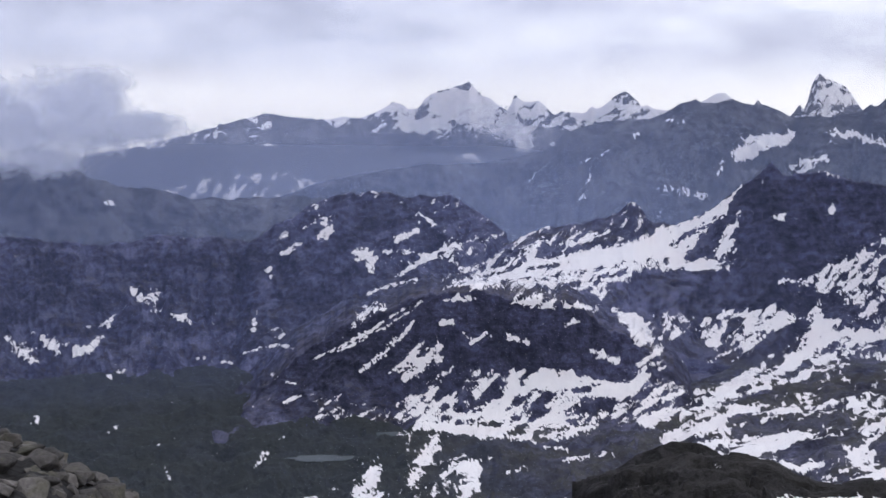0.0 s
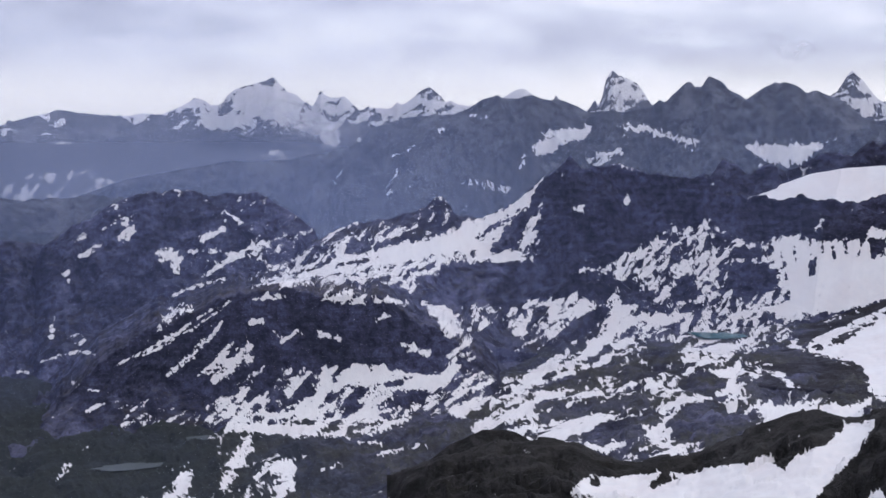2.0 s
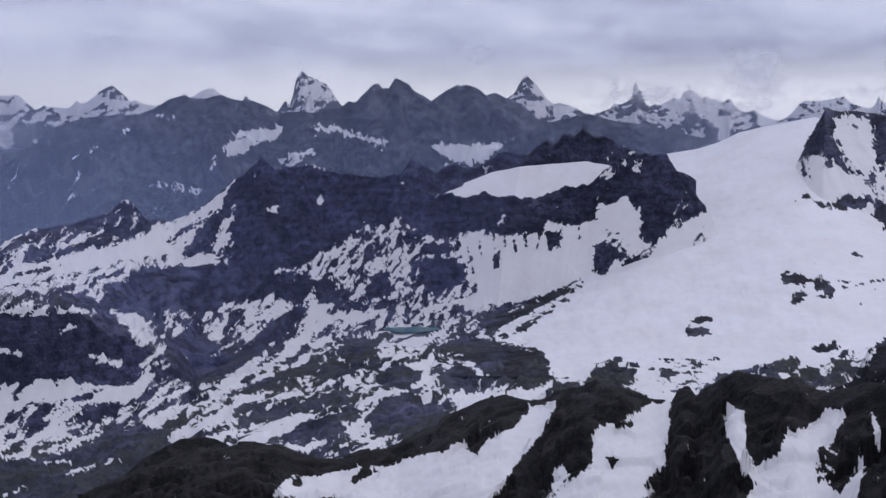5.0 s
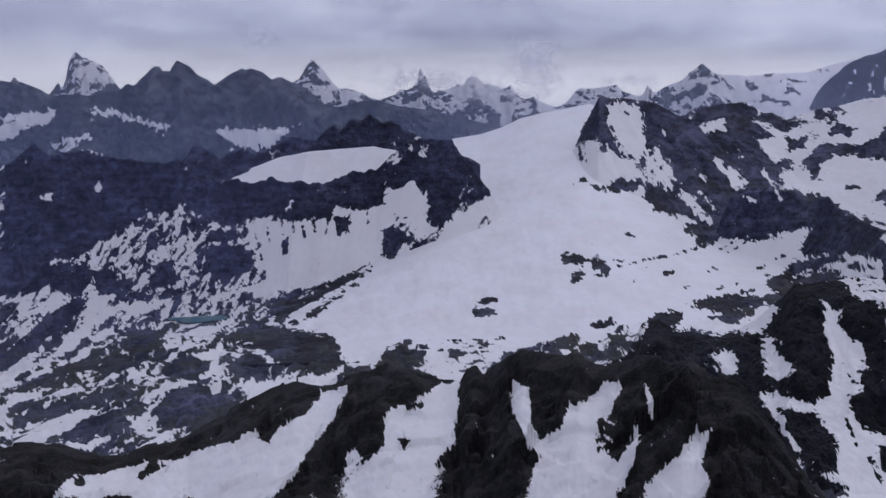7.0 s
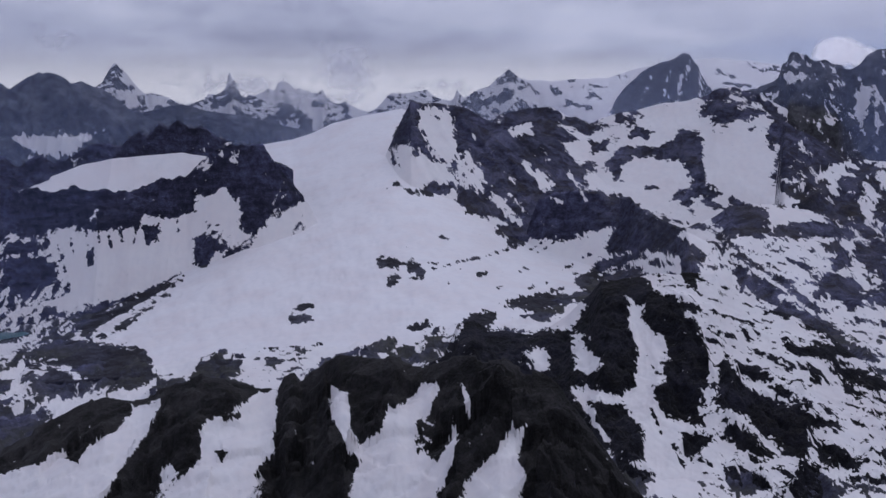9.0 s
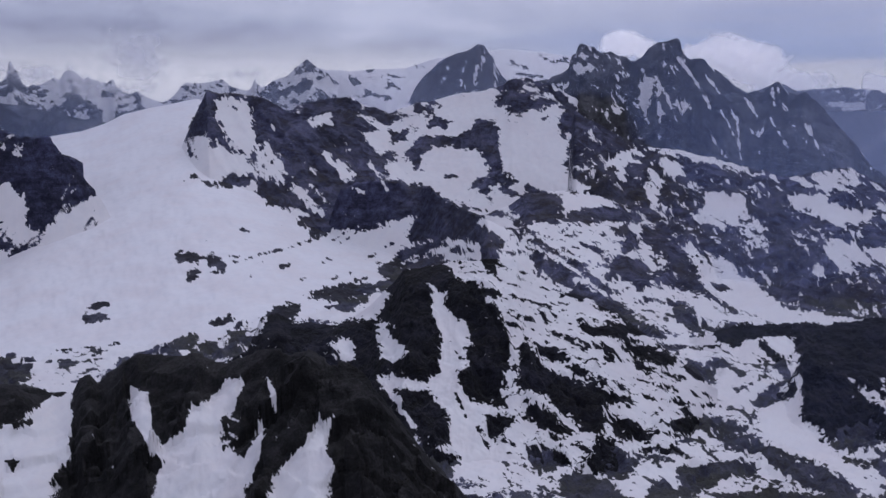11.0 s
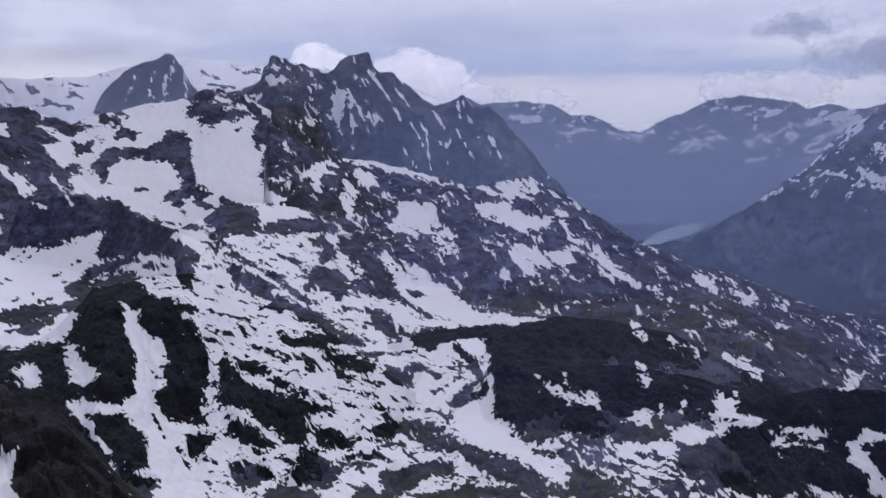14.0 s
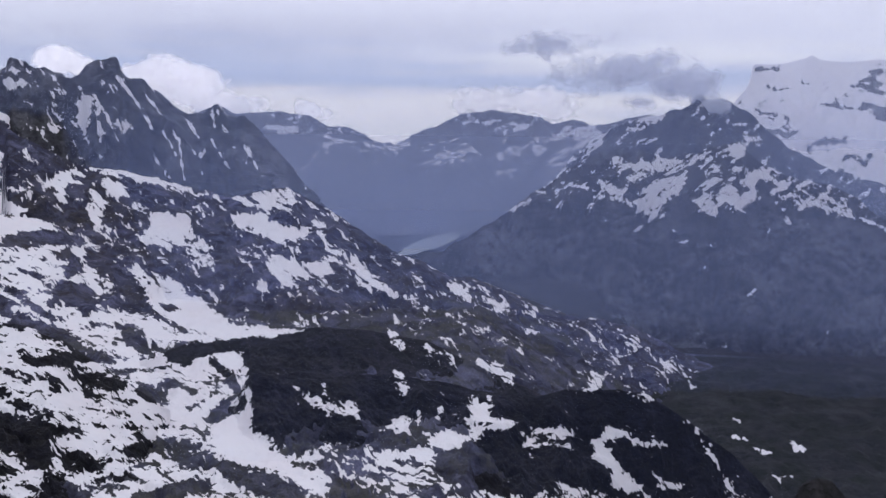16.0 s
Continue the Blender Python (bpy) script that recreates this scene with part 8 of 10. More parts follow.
RIGHT_RIDGE_ROCK_1 = [
    (62.44, 0.023, 63.63, 0.185, 0.60, 0.54), (64.54, 0.058, 66.63, 0.015, 0.24, 0.24), (66.93, 0.376, 69.33, 0.348, 0.60, 0.72), (63.33, 0.361, 66.03, 0.657, 0.42, 0.42),
    (69.32, 0.000, 72.91, 0.326, 0.72, 0.6), (66.55, 0.416, 70.76, 0.266, 0.36, 0.54), (68.05, 0.456, 71.06, 0.466, 0.18, 0.24), (69.57, 0.000, 73.47, 0.038, 0.48, 0.42),
    (73.47, 0.256, 76.77, 0.000, 0.30, 0.18), (61.86, 0.053, 63.92, 0.113, 0.54, 0.42), (60.35, 0.261, 62.37, 0.524, 0.36, 0.54), (64.22, 0.040, 66.30, 0.005, 0.24, 0.18),
    (59.74, 0.113, 61.53, 0.281, 0.36, 0.3), (61.54, 0.048, 62.73, 0.178, 0.36, 0.36), (67.53, 0.221, 69.33, 0.253, 0.42, 0.42), (70.52, 0.233, 73.51, 0.484, 0.36, 0.3),
]
RIGHT_RIDGE_ZONE_1 = [
    (59.79, 0.150, 71.05, 0.544, 2.09, 0.12),
]
mountain("mountain", "broken rock ridge with wide snow hollows", dict(
    crest=[(54.5, -350), (56.5, -310), (58.55, -246.5), (59.75, -216.3), (61.25, -192.3), (62.15, -167.9), (63.64, -162.1), (64.54, -162.3), (66.33, -180.8), (67.52, -211.5), (69.91, -260.4), (73.48, -320.1), (76.43, -415.2)],
    far=2350, near=1700, foot=-375, bend=1.3),
    layer="middle", seed=33, relief=16, rib=80, crag=3, snow=-0.24, swing=1.4, slant=-22, stretch=3.5, patch=0.5, patches=RIGHT_RIDGE_SNOW_1, rocks=RIGHT_RIDGE_ROCK_1, zones=RIGHT_RIDGE_ZONE_1)
LAKE_RIDGE_SNOW_1 = [
    (67.59, 0.000, 69.33, 0.000, 0.24, 0.15), (70.20, 0.015, 72.56, 0.025, 0.18, 0.12), (72.56, 0.025, 74.93, 0.068, 0.12, 0.09), (76.13, 0.040, 78.21, 0.020, 0.24, 0.24),
    (78.21, 0.040, 78.82, 0.095, 0.21, 0.18), (77.32, 0.175, 78.28, 0.271, 0.30, 0.21), (71.36, 0.241, 72.84, 0.306, 0.30, 0.36), (73.15, 0.150, 74.03, 0.281, 0.30, 0.24),
    (74.33, 0.276, 73.49, 0.388, 0.21, 0.18), (77.93, 0.454, 80.33, 0.338, 0.60, 0.39), (79.71, 0.118, 80.68, 0.276, 0.15, 0.15), (81.83, 0.303, 83.33, 0.421, 0.21, 0.27),
    (83.60, 0.065, 85.15, 0.165, 0.12, 0.09), (72.52, 0.634, 74.02, 0.757, 0.39, 0.39), (74.02, 0.799, 76.73, 0.840, 0.30, 0.21), (76.73, 0.847, 79.22, 0.837, 0.15, 0.09),
]
LAKE_RIDGE_SNOW_2 = [
    (64.90, 0.098, 63.99, 0.183, 0.15, 0.27), (66.69, 0.201, 67.54, 0.288, 0.24, 0.24), (68.43, 0.158, 69.59, 0.301, 0.18, 0.27), (86.58, 0.173, 87.75, 0.233, 0.15, 0.12),
    (83.96, 0.784, 84.64, 0.935, 0.09, 0.09), (88.13, 0.960, 90.24, 0.882, 0.21, 0.18), (89.06, 0.125, 89.65, 0.163, 0.12, 0.12), (91.40, 0.268, 91.82, 0.143, 0.15, 0.09),
    (94.18, 0.556, 96.66, 0.266, 0.24, 0.21), (91.42, 0.198, 92.48, 0.208, 0.15, 0.12), (88.29, 0.925, 89.96, 0.877, 0.24, 0.15),
]
LAKE_RIDGE_ROCK_1 = [
    (64.61, 0.015, 64.79, 0.085, 0.24, 0.36), (74.32, 0.581, 77.34, 0.774, 0.74, 0.74), (64.74, 0.005, 63.98, 0.070, 0.36, 0.48), (64.88, 0.018, 65.90, 0.023, 0.36, 0.27),
    (64.55, 0.075, 65.73, 0.195, 0.36, 0.36), (66.33, 0.078, 67.52, 0.208, 0.27, 0.24), (65.43, 0.291, 67.52, 0.268, 0.27, 0.21), (68.70, 0.100, 70.49, 0.231, 0.24, 0.24),
    (63.34, 0.110, 64.54, 0.376, 0.27, 0.18),
]
LAKE_RIDGE_ZONE_1 = [
    (66.70, 0.140, 71.96, 0.150, 1.49, 0.15), (88.40, 0.429, 97.38, 0.120, 3.58, -0.6), (82.07, 0.599, 86.90, 0.511, 2.09, -0.5), (77.05, 0.526, 85.80, 0.584, 1.79, -0.3),
]
mountain("mountain", "long ridge of dark rock laced with snow gullies", dict(
    crest=[(64.05, -340), (64.3, -120), (64.5, 0), (64.65, 13.7), (65.14, -4.8), (66.62, -47.5), (67.51, -68.9), (69.29, -78.8), (70.47, -90), (71.94, -110.9), (73.4, -131.6), (75.43, -151.7), (76.56, -141.4), (78.25, -126.6), (79.1, -148.6), (80.23, -173.7), (81.9, -223.2), (83.28, -258.6), (83.86, -279.3), (85.06, -287.5), (85.81, -302), (86.87, -326.2), (87.78, -326.3), (88.98, -343.9), (90.5, -368.5), (91.71, -405), (93.5, -399.9), (94.69, -402.8), (96.47, -416.2), (98.83, -460.6), (100.58, -488.1), (103.16, -524.6), (107.33, -583.2), (109.99, -610.4)],
    far=[(50, 2800), (78, 2720), (90, 2500), (110, 2300)], near=[(50, 2000), (78, 1850), (110, 1800)], foot=[(50, -370), (88, -380), (96, -540), (110, -540)], bend=1.35),
    layer="middle", seed=35, relief=18, rib=75, long=1.6, lean=-0.3, crag=5, snow=-0.4, swing=1.15, slant=-32, stretch=3, patch=0.36, hollow=0.2, patches=LAKE_RIDGE_SNOW_1 + LAKE_RIDGE_SNOW_2, rocks=LAKE_RIDGE_ROCK_1, zones=LAKE_RIDGE_ZONE_1)
SNOW_HILLS_SNOW_1 = [
    (61.28, 0.353, 63.65, 0.346, 0.24, 0.3), (61.87, 0.471, 63.64, 0.647, 1.01, 0.83), (57.43, 0.476, 58.88, 0.724, 0.89, 0.77), (56.54, 0.514, 59.78, 0.622, 0.42, 0.42),
    (55.42, 0.135, 54.09, 0.323, 0.24, 0.54), (58.50, 0.048, 60.56, 0.045, 0.24, 0.21), (57.75, 0.183, 59.21, 0.288, 0.66, 0.36), (59.23, 0.135, 60.41, 0.140, 0.30, 0.24),
    (62.48, 0.206, 63.66, 0.153, 0.24, 0.42), (51.43, 0.090, 51.48, 0.135, 0.30, 0.24),
]
SNOW_HILLS_ROCK_1 = [
    (57.76, 0.629, 58.65, 0.639, 0.09, 0.09), (60.39, 0.331, 61.26, 0.709, 0.27, 0.27), (55.97, 0.381, 60.10, 0.316, 0.30, 0.21), (59.82, 0.083, 62.04, 0.128, 0.30, 0.36),
    (50.88, 0.025, 53.14, 0.033, 0.36, 0.42), (56.31, 0.038, 57.47, 0.085, 0.24, 0.24), (54.80, 0.416, 55.06, 0.677, 0.42, 0.36), (59.17, 0.749, 61.26, 0.669, 0.21, 0.21),
    (53.70, 0.050, 54.84, 0.063, 0.24, 0.3), (55.08, 0.499, 56.25, 0.471, 0.27, 0.21), (59.95, 0.366, 61.26, 0.729, 0.30, 0.36), (58.32, 0.429, 59.80, 0.393, 0.24, 0.18),
    (61.29, 0.195, 63.37, 0.128, 0.24, 0.18), (57.47, 0.095, 58.64, 0.173, 0.18, 0.12), (59.52, 0.233, 60.99, 0.346, 0.24, 0.21), (55.93, 0.719, 57.39, 0.787, 0.27, 0.21),
]
SNOW_HILLS_ROCK_2 = [
    (59.18, 0.689, 60.06, 0.777, 0.24, 0.24), (63.66, 0.043, 64.55, 0.118, 0.27, 0.27), (59.83, 0.020, 61.60, 0.040, 0.21, 0.27), (53.12, 0.173, 53.96, 0.213, 0.27, 0.27),
]
mountain("mountain", "snow covered hills with dark rock outcrops", dict(
    crest=[(48.59, -69.2), (50.03, 31.2), (51.16, 54.8), (52.86, 61.5), (53.71, 30.8), (54.85, 13.6), (56.31, 44.2), (57.77, 56.1), (58.65, 68), (60.42, 86.8), (61.31, 115.9), (62.19, 115.8), (63.37, 89.7), (64.55, 54.9), (66.33, -14.8), (67.51, -75.9)],
    far=3380, near=2850, foot=-260, bend=1.2),
    layer="middle", seed=37, relief=14, rib=110, crag=5, speck=0.6, snow=0.2, swing=1.4, slant=-15, stretch=3, patch=0.6, patches=SNOW_HILLS_SNOW_1, rocks=SNOW_HILLS_ROCK_1 + SNOW_HILLS_ROCK_2)
CASTLE_MASSIF_SNOW_1 = [
    (64.85, 0.065, 66.91, 0.055, 0.13, 0.13), (64.55, 0.075, 65.44, 0.158, 0.13, 0.09), (67.50, 0.105, 67.86, 0.088, 0.20, 0.13), (70.00, 0.273, 70.74, 0.243, 0.22, 0.18),
    (67.50, 0.193, 68.39, 0.263, 0.18, 0.13), (61.60, 0.043, 64.26, 0.120, 0.11, 0.13), (73.37, 0.253, 73.80, 0.213, 0.11, 0.09), (69.26, 0.120, 69.70, 0.180, 0.12, 0.09),
    (70.44, 0.148, 71.32, 0.185, 0.12, 0.12), (66.32, 0.130, 66.62, 0.223, 0.09, 0.12), (65.59, 0.180, 66.03, 0.276, 0.09, 0.09), (68.68, 0.293, 68.84, 0.388, 0.09, 0.09),
    (70.01, 0.326, 70.46, 0.356, 0.12, 0.09), (73.06, 0.105, 72.93, 0.238, 0.06, 0.09), (66.92, 0.263, 67.51, 0.323, 0.12, 0.12),
]
CASTLE_MASSIF_ZONE_1 = [
    (71.92, 0.306, 77.67, 0.000, 1.79, -0.5),
]
CASTLE_CREST_1 = [
    (57.50, -60.0), (58.62, 31.6), (60.10, 76.5), (60.99, 103.5), (62.17, 106.9), (63.35, 121.2), (63.94, 139.1), (64.23, 148.0), (64.32, 171.4), (64.41, 189.3),
    (64.65, 196.5), (64.71, 219.8), (64.89, 228.7), (65.12, 223.2), (65.53, 217.7), (65.71, 199.7), (66.00, 196.0), (66.30, 201.3), (66.59, 195.8), (66.89, 184.9),
    (67.18, 186.6), (67.33, 174.0), (67.62, 170.3), (67.83, 177.4), (68.00, 184.5), (68.21, 198.7), (68.35, 213.0), (68.64, 223.5), (68.93, 226.9), (69.23, 230.3),
    (69.46, 237.3), (69.63, 240.8), (69.81, 237.1), (69.90, 222.8), (69.96, 201.3), (70.17, 183.4), (70.40, 172.5), (70.75, 175.9), (71.10, 172.1), (71.33, 157.7),
]
CASTLE_CREST_2 = [
    (71.57, 143.3), (71.86, 132.4), (72.09, 118.0), (72.33, 103.5), (72.68, 85.5), (73.03, 74.6), (73.32, 67.3), (73.60, 70.8), (74.04, 70.6), (74.32, 84.7),
    (74.54, 95.3), (74.74, 98.7), (74.97, 84.4), (75.21, 66.5), (75.61, 59.2), (76.03, 66.1), (76.46, 44.7), (76.89, 17.9), (77.33, -12.3), (77.76, -44.2),
    (78.34, -83.2), (79.06, -141.5), (79.77, -185.5), (81.30, -323.4), (82.67, -434.7),
]
mountain("mountain", "steep dark massif with two castle shaped summits", dict(
    crest=CASTLE_CREST_1 + CASTLE_CREST_2,
    far=3540, near=2900, foot=-330, bend=1.25),
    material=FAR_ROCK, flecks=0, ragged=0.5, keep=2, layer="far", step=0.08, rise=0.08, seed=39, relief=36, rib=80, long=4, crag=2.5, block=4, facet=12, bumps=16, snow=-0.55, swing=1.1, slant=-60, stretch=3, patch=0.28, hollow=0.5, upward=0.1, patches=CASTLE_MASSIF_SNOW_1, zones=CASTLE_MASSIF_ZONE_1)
TWIN_MASSIF_SNOW_1 = [
    (16.30, 0.201, 17.49, 0.135, 0.20, 0.13), (14.96, 0.333, 16.15, 0.298, 0.15, 0.13), (17.78, 0.376, 19.42, 0.311, 0.13, 0.09), (26.07, 0.351, 29.27, 0.343, 0.15, 0.18),
    (26.95, 0.439, 28.41, 0.441, 0.18, 0.13), (20.46, 0.145, 21.94, 0.258, 0.09, 0.09), (21.94, 0.278, 23.72, 0.383, 0.07, 0.04), (11.56, 0.544, 12.14, 0.591, 0.09, 0.07),
    (12.29, 0.581, 13.76, 0.649, 0.04, 0.07), (7.96, 0.256, 8.68, 0.238, 0.07, 0.04), (12.13, 0.100, 12.37, 0.115, 0.09, 0.07), (15.57, 0.246, 17.52, 0.143, 0.22, 0.13),
    (19.65, 0.113, 21.34, 0.185, 0.09, 0.09), (17.85, 0.356, 19.31, 0.311, 0.15, 0.09),
]
TWIN_CREST_1 = [
    (-10.47, -238.6), (-8.44, -209.2), (-6.67, -160.2), (-4.90, -132.0), (-2.53, -105.5), (-1.04, -83.5), (0.15, -87.1), (2.23, -77.5), (5.27, -33.9), (5.86, -12.4),
    (6.33, 38.7), (6.75, 45.3), (7.34, 60.3), (7.93, 69.0), (8.37, 77.6), (8.81, 81.9), (9.40, 84.2), (9.69, 92.7), (10.14, 86.5), (10.43, 90.8),
    (10.72, 88.8), (11.01, 99.3), (11.45, 109.9), (11.88, 128.9), (12.17, 145.6), (12.54, 151.9), (12.78, 156.1), (12.98, 162.4), (13.24, 149.9), (13.62, 147.8),
    (14.05, 147.8), (14.48, 156.1), (14.91, 158.1), (15.34, 147.7), (15.77, 139.4), (16.06, 143.5), (16.40, 141.4), (16.77, 129.0), (17.20, 116.6), (17.55, 100.1),
]
TWIN_CREST_2 = [
    (17.77, 93.9), (18.33, 98.0), (19.03, 102.1), (19.45, 96.0), (20.00, 104.1), (20.55, 110.2), (20.95, 116.2), (21.14, 128.3), (21.35, 142.4), (21.57, 134.3),
    (21.76, 138.3), (22.02, 160.3), (22.28, 176.3), (22.54, 196.2), (22.72, 204.1), (22.94, 201.9), (23.08, 183.8), (23.26, 187.7), (23.42, 185.6), (23.60, 209.4),
    (23.77, 225.1), (23.99, 219.0), (24.25, 210.8), (24.52, 198.7), (24.72, 178.8), (25.01, 168.7), (25.27, 158.6), (25.54, 142.7), (25.64, 140.5), (25.92, 153.0),
    (26.21, 169.6), (26.50, 182.2), (26.79, 190.6), (27.02, 199.0), (27.21, 193.0), (27.42, 199.3), (27.64, 197.4), (27.93, 191.4), (28.21, 179.2), (28.50, 160.7),
]
TWIN_CREST_3 = [
    (28.79, 167.1), (29.02, 169.3), (29.22, 161.1), (29.51, 150.9), (29.94, 144.8), (30.37, 122.0), (30.66, 101.2), (31.09, 76.3), (31.53, 59.6), (31.97, 59.7),
    (32.56, 70.3), (33.15, 80.9), (33.88, 87.4), (34.62, 72.8), (35.50, 60.3), (36.69, 49.9), (37.87, 28.9), (39.06, 7.8), (41.01, -16.1), (42.57, -94.3),
]
mountain("mountain", "blue grey mountain massif with twin pointed summits", dict(
    crest=TWIN_CREST_1 + TWIN_CREST_2 + TWIN_CREST_3,
    far=4120, near=3600, foot=[(-15, -330), (45, -300)], bend=1.25),
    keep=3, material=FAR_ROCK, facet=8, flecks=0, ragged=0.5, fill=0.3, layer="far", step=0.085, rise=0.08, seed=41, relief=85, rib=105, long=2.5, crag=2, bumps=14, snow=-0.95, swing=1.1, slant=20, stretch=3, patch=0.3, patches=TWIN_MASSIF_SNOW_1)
mountain("mountain", "hazy dark hills under low cloud", dict(
    crest=[(-25.92, -89.5), (-23.72, -106.4), (-22.2, -98.6), (-21.16, -65.5), (-20.49, -27), (-19.85, -70.5), (-18.8, -90.7), (-17.47, -125), (-15.83, -147.7), (-13.61, -169.2), (-11.33, -189), (-9.02, -182.3), (-6.68, -178.7), (-4.9, -196.4), (-2.52, -231.9)],
    far=3450, near=2880, foot=-480, bend=1.3),
    material=FAR_ROCK, facet=0, flecks=0, layer="far", step=0.1, rise=0.1, seed=43, relief=40, rib=120, crag=7, bumps=12, snow=-1.1, swing=0.9, patch=0.5)
mountain("mountain", "distant blue wooded mountainsides", dict(
    crest=[(-25.9, -73.4), (-22.18, -83.9), (-19.59, -98.9), (-17.71, -55.2), (-15.52, -32.6), (-13.57, -31.8), (-11.3, -44.2), (-9, -25.2), (-6.66, -1.4), (-4.31, 40.8), (-2.54, 35.1), (-0.76, 24.8), (1.92, -23.9), (4.89, -51.7), (7.83, -61.1)],
    far=4420, near=4210, foot=-430, bend=1.2),
    material=FAR_ROCK, facet=0, flecks=0, keep=3, seed=45, relief=44, rib=140, crag=5, bumps=12, snow=-1.5, swing=0.8, patch=0.4)
FAR_RANGE_SNOW_1 = [
    (-1.95, 0.170, 0.13, 0.311, 0.48, 0.3), (0.41, 0.058, 2.49, 0.055, 0.42, 0.42), (-0.47, 0.100, 2.20, 0.188, 0.48, 0.6), (-6.07, 0.000, -4.90, 0.008, 0.24, 0.12),
    (-3.13, 0.003, -4.31, 0.000, 0.18, 0.12), (3.38, 0.115, 4.29, 0.381, 0.42, 0.48), (8.64, 0.038, 10.08, 0.053, 0.24, 0.24),
]
FAR_RANGE_ZONE_1 = [
    (-13.28, 0.073, -4.90, 0.020, 1.49, -0.7), (-4.31, 0.183, 6.35, 0.311, 0.77, -0.4),
]
FAR_RANGE_CREST_1 = [
    (-15.52, -30.0), (-9.26, 113.1), (-8.70, 106.6), (-8.28, 100.0), (-7.44, 96.0), (-6.87, 84.6), (-6.59, 80.1), (-6.30, 92.2), (-5.87, 90.1), (-5.44, 100.0),
    (-5.01, 102.7), (-4.72, 98.1), (-4.44, 96.0), (-4.15, 105.7), (-3.86, 113.1), (-3.56, 122.8), (-3.13, 142.3), (-2.69, 159.3), (-2.40, 164.3), (-2.11, 155.0),
    (-1.82, 136.1), (-1.52, 141.1), (-1.23, 148.5), (-1.08, 174.9), (-0.88, 189.4), (-0.64, 201.6), (-0.29, 209.0), (-0.06, 218.8), (0.30, 223.8), (0.53, 228.8),
    (0.77, 238.6), (0.97, 243.5), (1.12, 250.8), (1.36, 258.1), (1.53, 241.5), (1.77, 215.3), (2.00, 196.3), (2.30, 191.7), (2.54, 179.8), (2.83, 158.3),
]
FAR_RANGE_CREST_2 = [
    (3.13, 144.0), (3.33, 134.5), (3.54, 158.7), (3.72, 204.5), (3.92, 187.8), (4.22, 173.5), (4.60, 171.3), (4.96, 173.8), (5.26, 159.5), (5.55, 135.6),
    (5.79, 116.4), (6.00, 121.3), (6.21, 135.8), (6.44, 131.1), (6.80, 131.3), (7.21, 124.2), (7.51, 136.3), (7.74, 158.1), (7.98, 143.7), (8.27, 155.8),
    (8.56, 170.3), (8.85, 194.4), (9.15, 208.8), (9.44, 216.0), (9.74, 199.3), (10.03, 170.6), (10.27, 151.5), (10.56, 161.1), (10.86, 146.8), (11.45, 137.4),
    (12.17, 149.4), (12.90, 161.4), (13.47, 180.5), (13.75, 197.1), (14.04, 208.9), (14.27, 213.6), (14.50, 208.9), (14.73, 189.9), (15.05, 173.3), (15.49, 166.2),
]
FAR_RANGE_CREST_3 = [
    (15.86, 161.4), (16.05, 185.0), (16.20, 166.1), (16.92, 137.7), (17.63, 114.2), (17.85, 137.7), (18.06, 161.1), (18.21, 137.6), (18.37, 161.0), (18.47, 196.1),
    (18.62, 249.6), (18.78, 272.8), (18.91, 286.6), (19.05, 281.8), (19.23, 260.8), (19.39, 263.0), (19.61, 253.6), (19.89, 244.1), (20.17, 230.1), (20.40, 206.8),
    (20.58, 183.6), (20.81, 155.8), (21.09, 125.6), (24.29, 127.2), (27.79, 149.6), (28.94, 150.0),
]
mountain("snow_mountain", "distant snow mountain range on the skyline", dict(
    crest=FAR_RANGE_CREST_1 + FAR_RANGE_CREST_2 + FAR_RANGE_CREST_3,
    far=4700, near=4200, foot=-250, bend=1.1),
    material=FAR_ROCK, facet=0, flecks=0, keep=3, fill=0.3, seed=47, step=0.08, relief=40, rib=110, long=2, crag=2.5, bumps=14, snow=-0.3, swing=1.3, slant=30, patch=0.26, hollow=0.6, upward=0.4, speck=0.8, back=60, patches=FAR_RANGE_SNOW_1, zones=FAR_RANGE_ZONE_1)
PEAK_ROW_CREST_1 = [
    (27.32, 110.0), (29.06, 127.3), (29.36, 144.1), (29.65, 163.4), (29.94, 187.4), (30.24, 230.4), (30.48, 263.8), (30.62, 273.5), (30.71, 259.2), (30.88, 245.1),
    (31.11, 230.9), (31.34, 207.2), (31.63, 173.8), (31.92, 150.0), (32.12, 145.3), (32.33, 150.2), (32.71, 140.7), (33.15, 128.8), (33.59, 104.9), (33.97, 92.9),
    (34.32, 102.6), (34.62, 112.3), (34.92, 122.0), (35.15, 146.1), (35.51, 141.4), (35.80, 153.5), (36.04, 177.6), (36.16, 232.9), (36.25, 237.7), (36.33, 213.7),
    (36.54, 189.7), (36.75, 141.6), (36.98, 129.6), (37.22, 146.5), (37.40, 141.7), (37.87, 153.8), (38.22, 170.7), (38.46, 161.1), (38.69, 194.7), (38.90, 199.6),
]
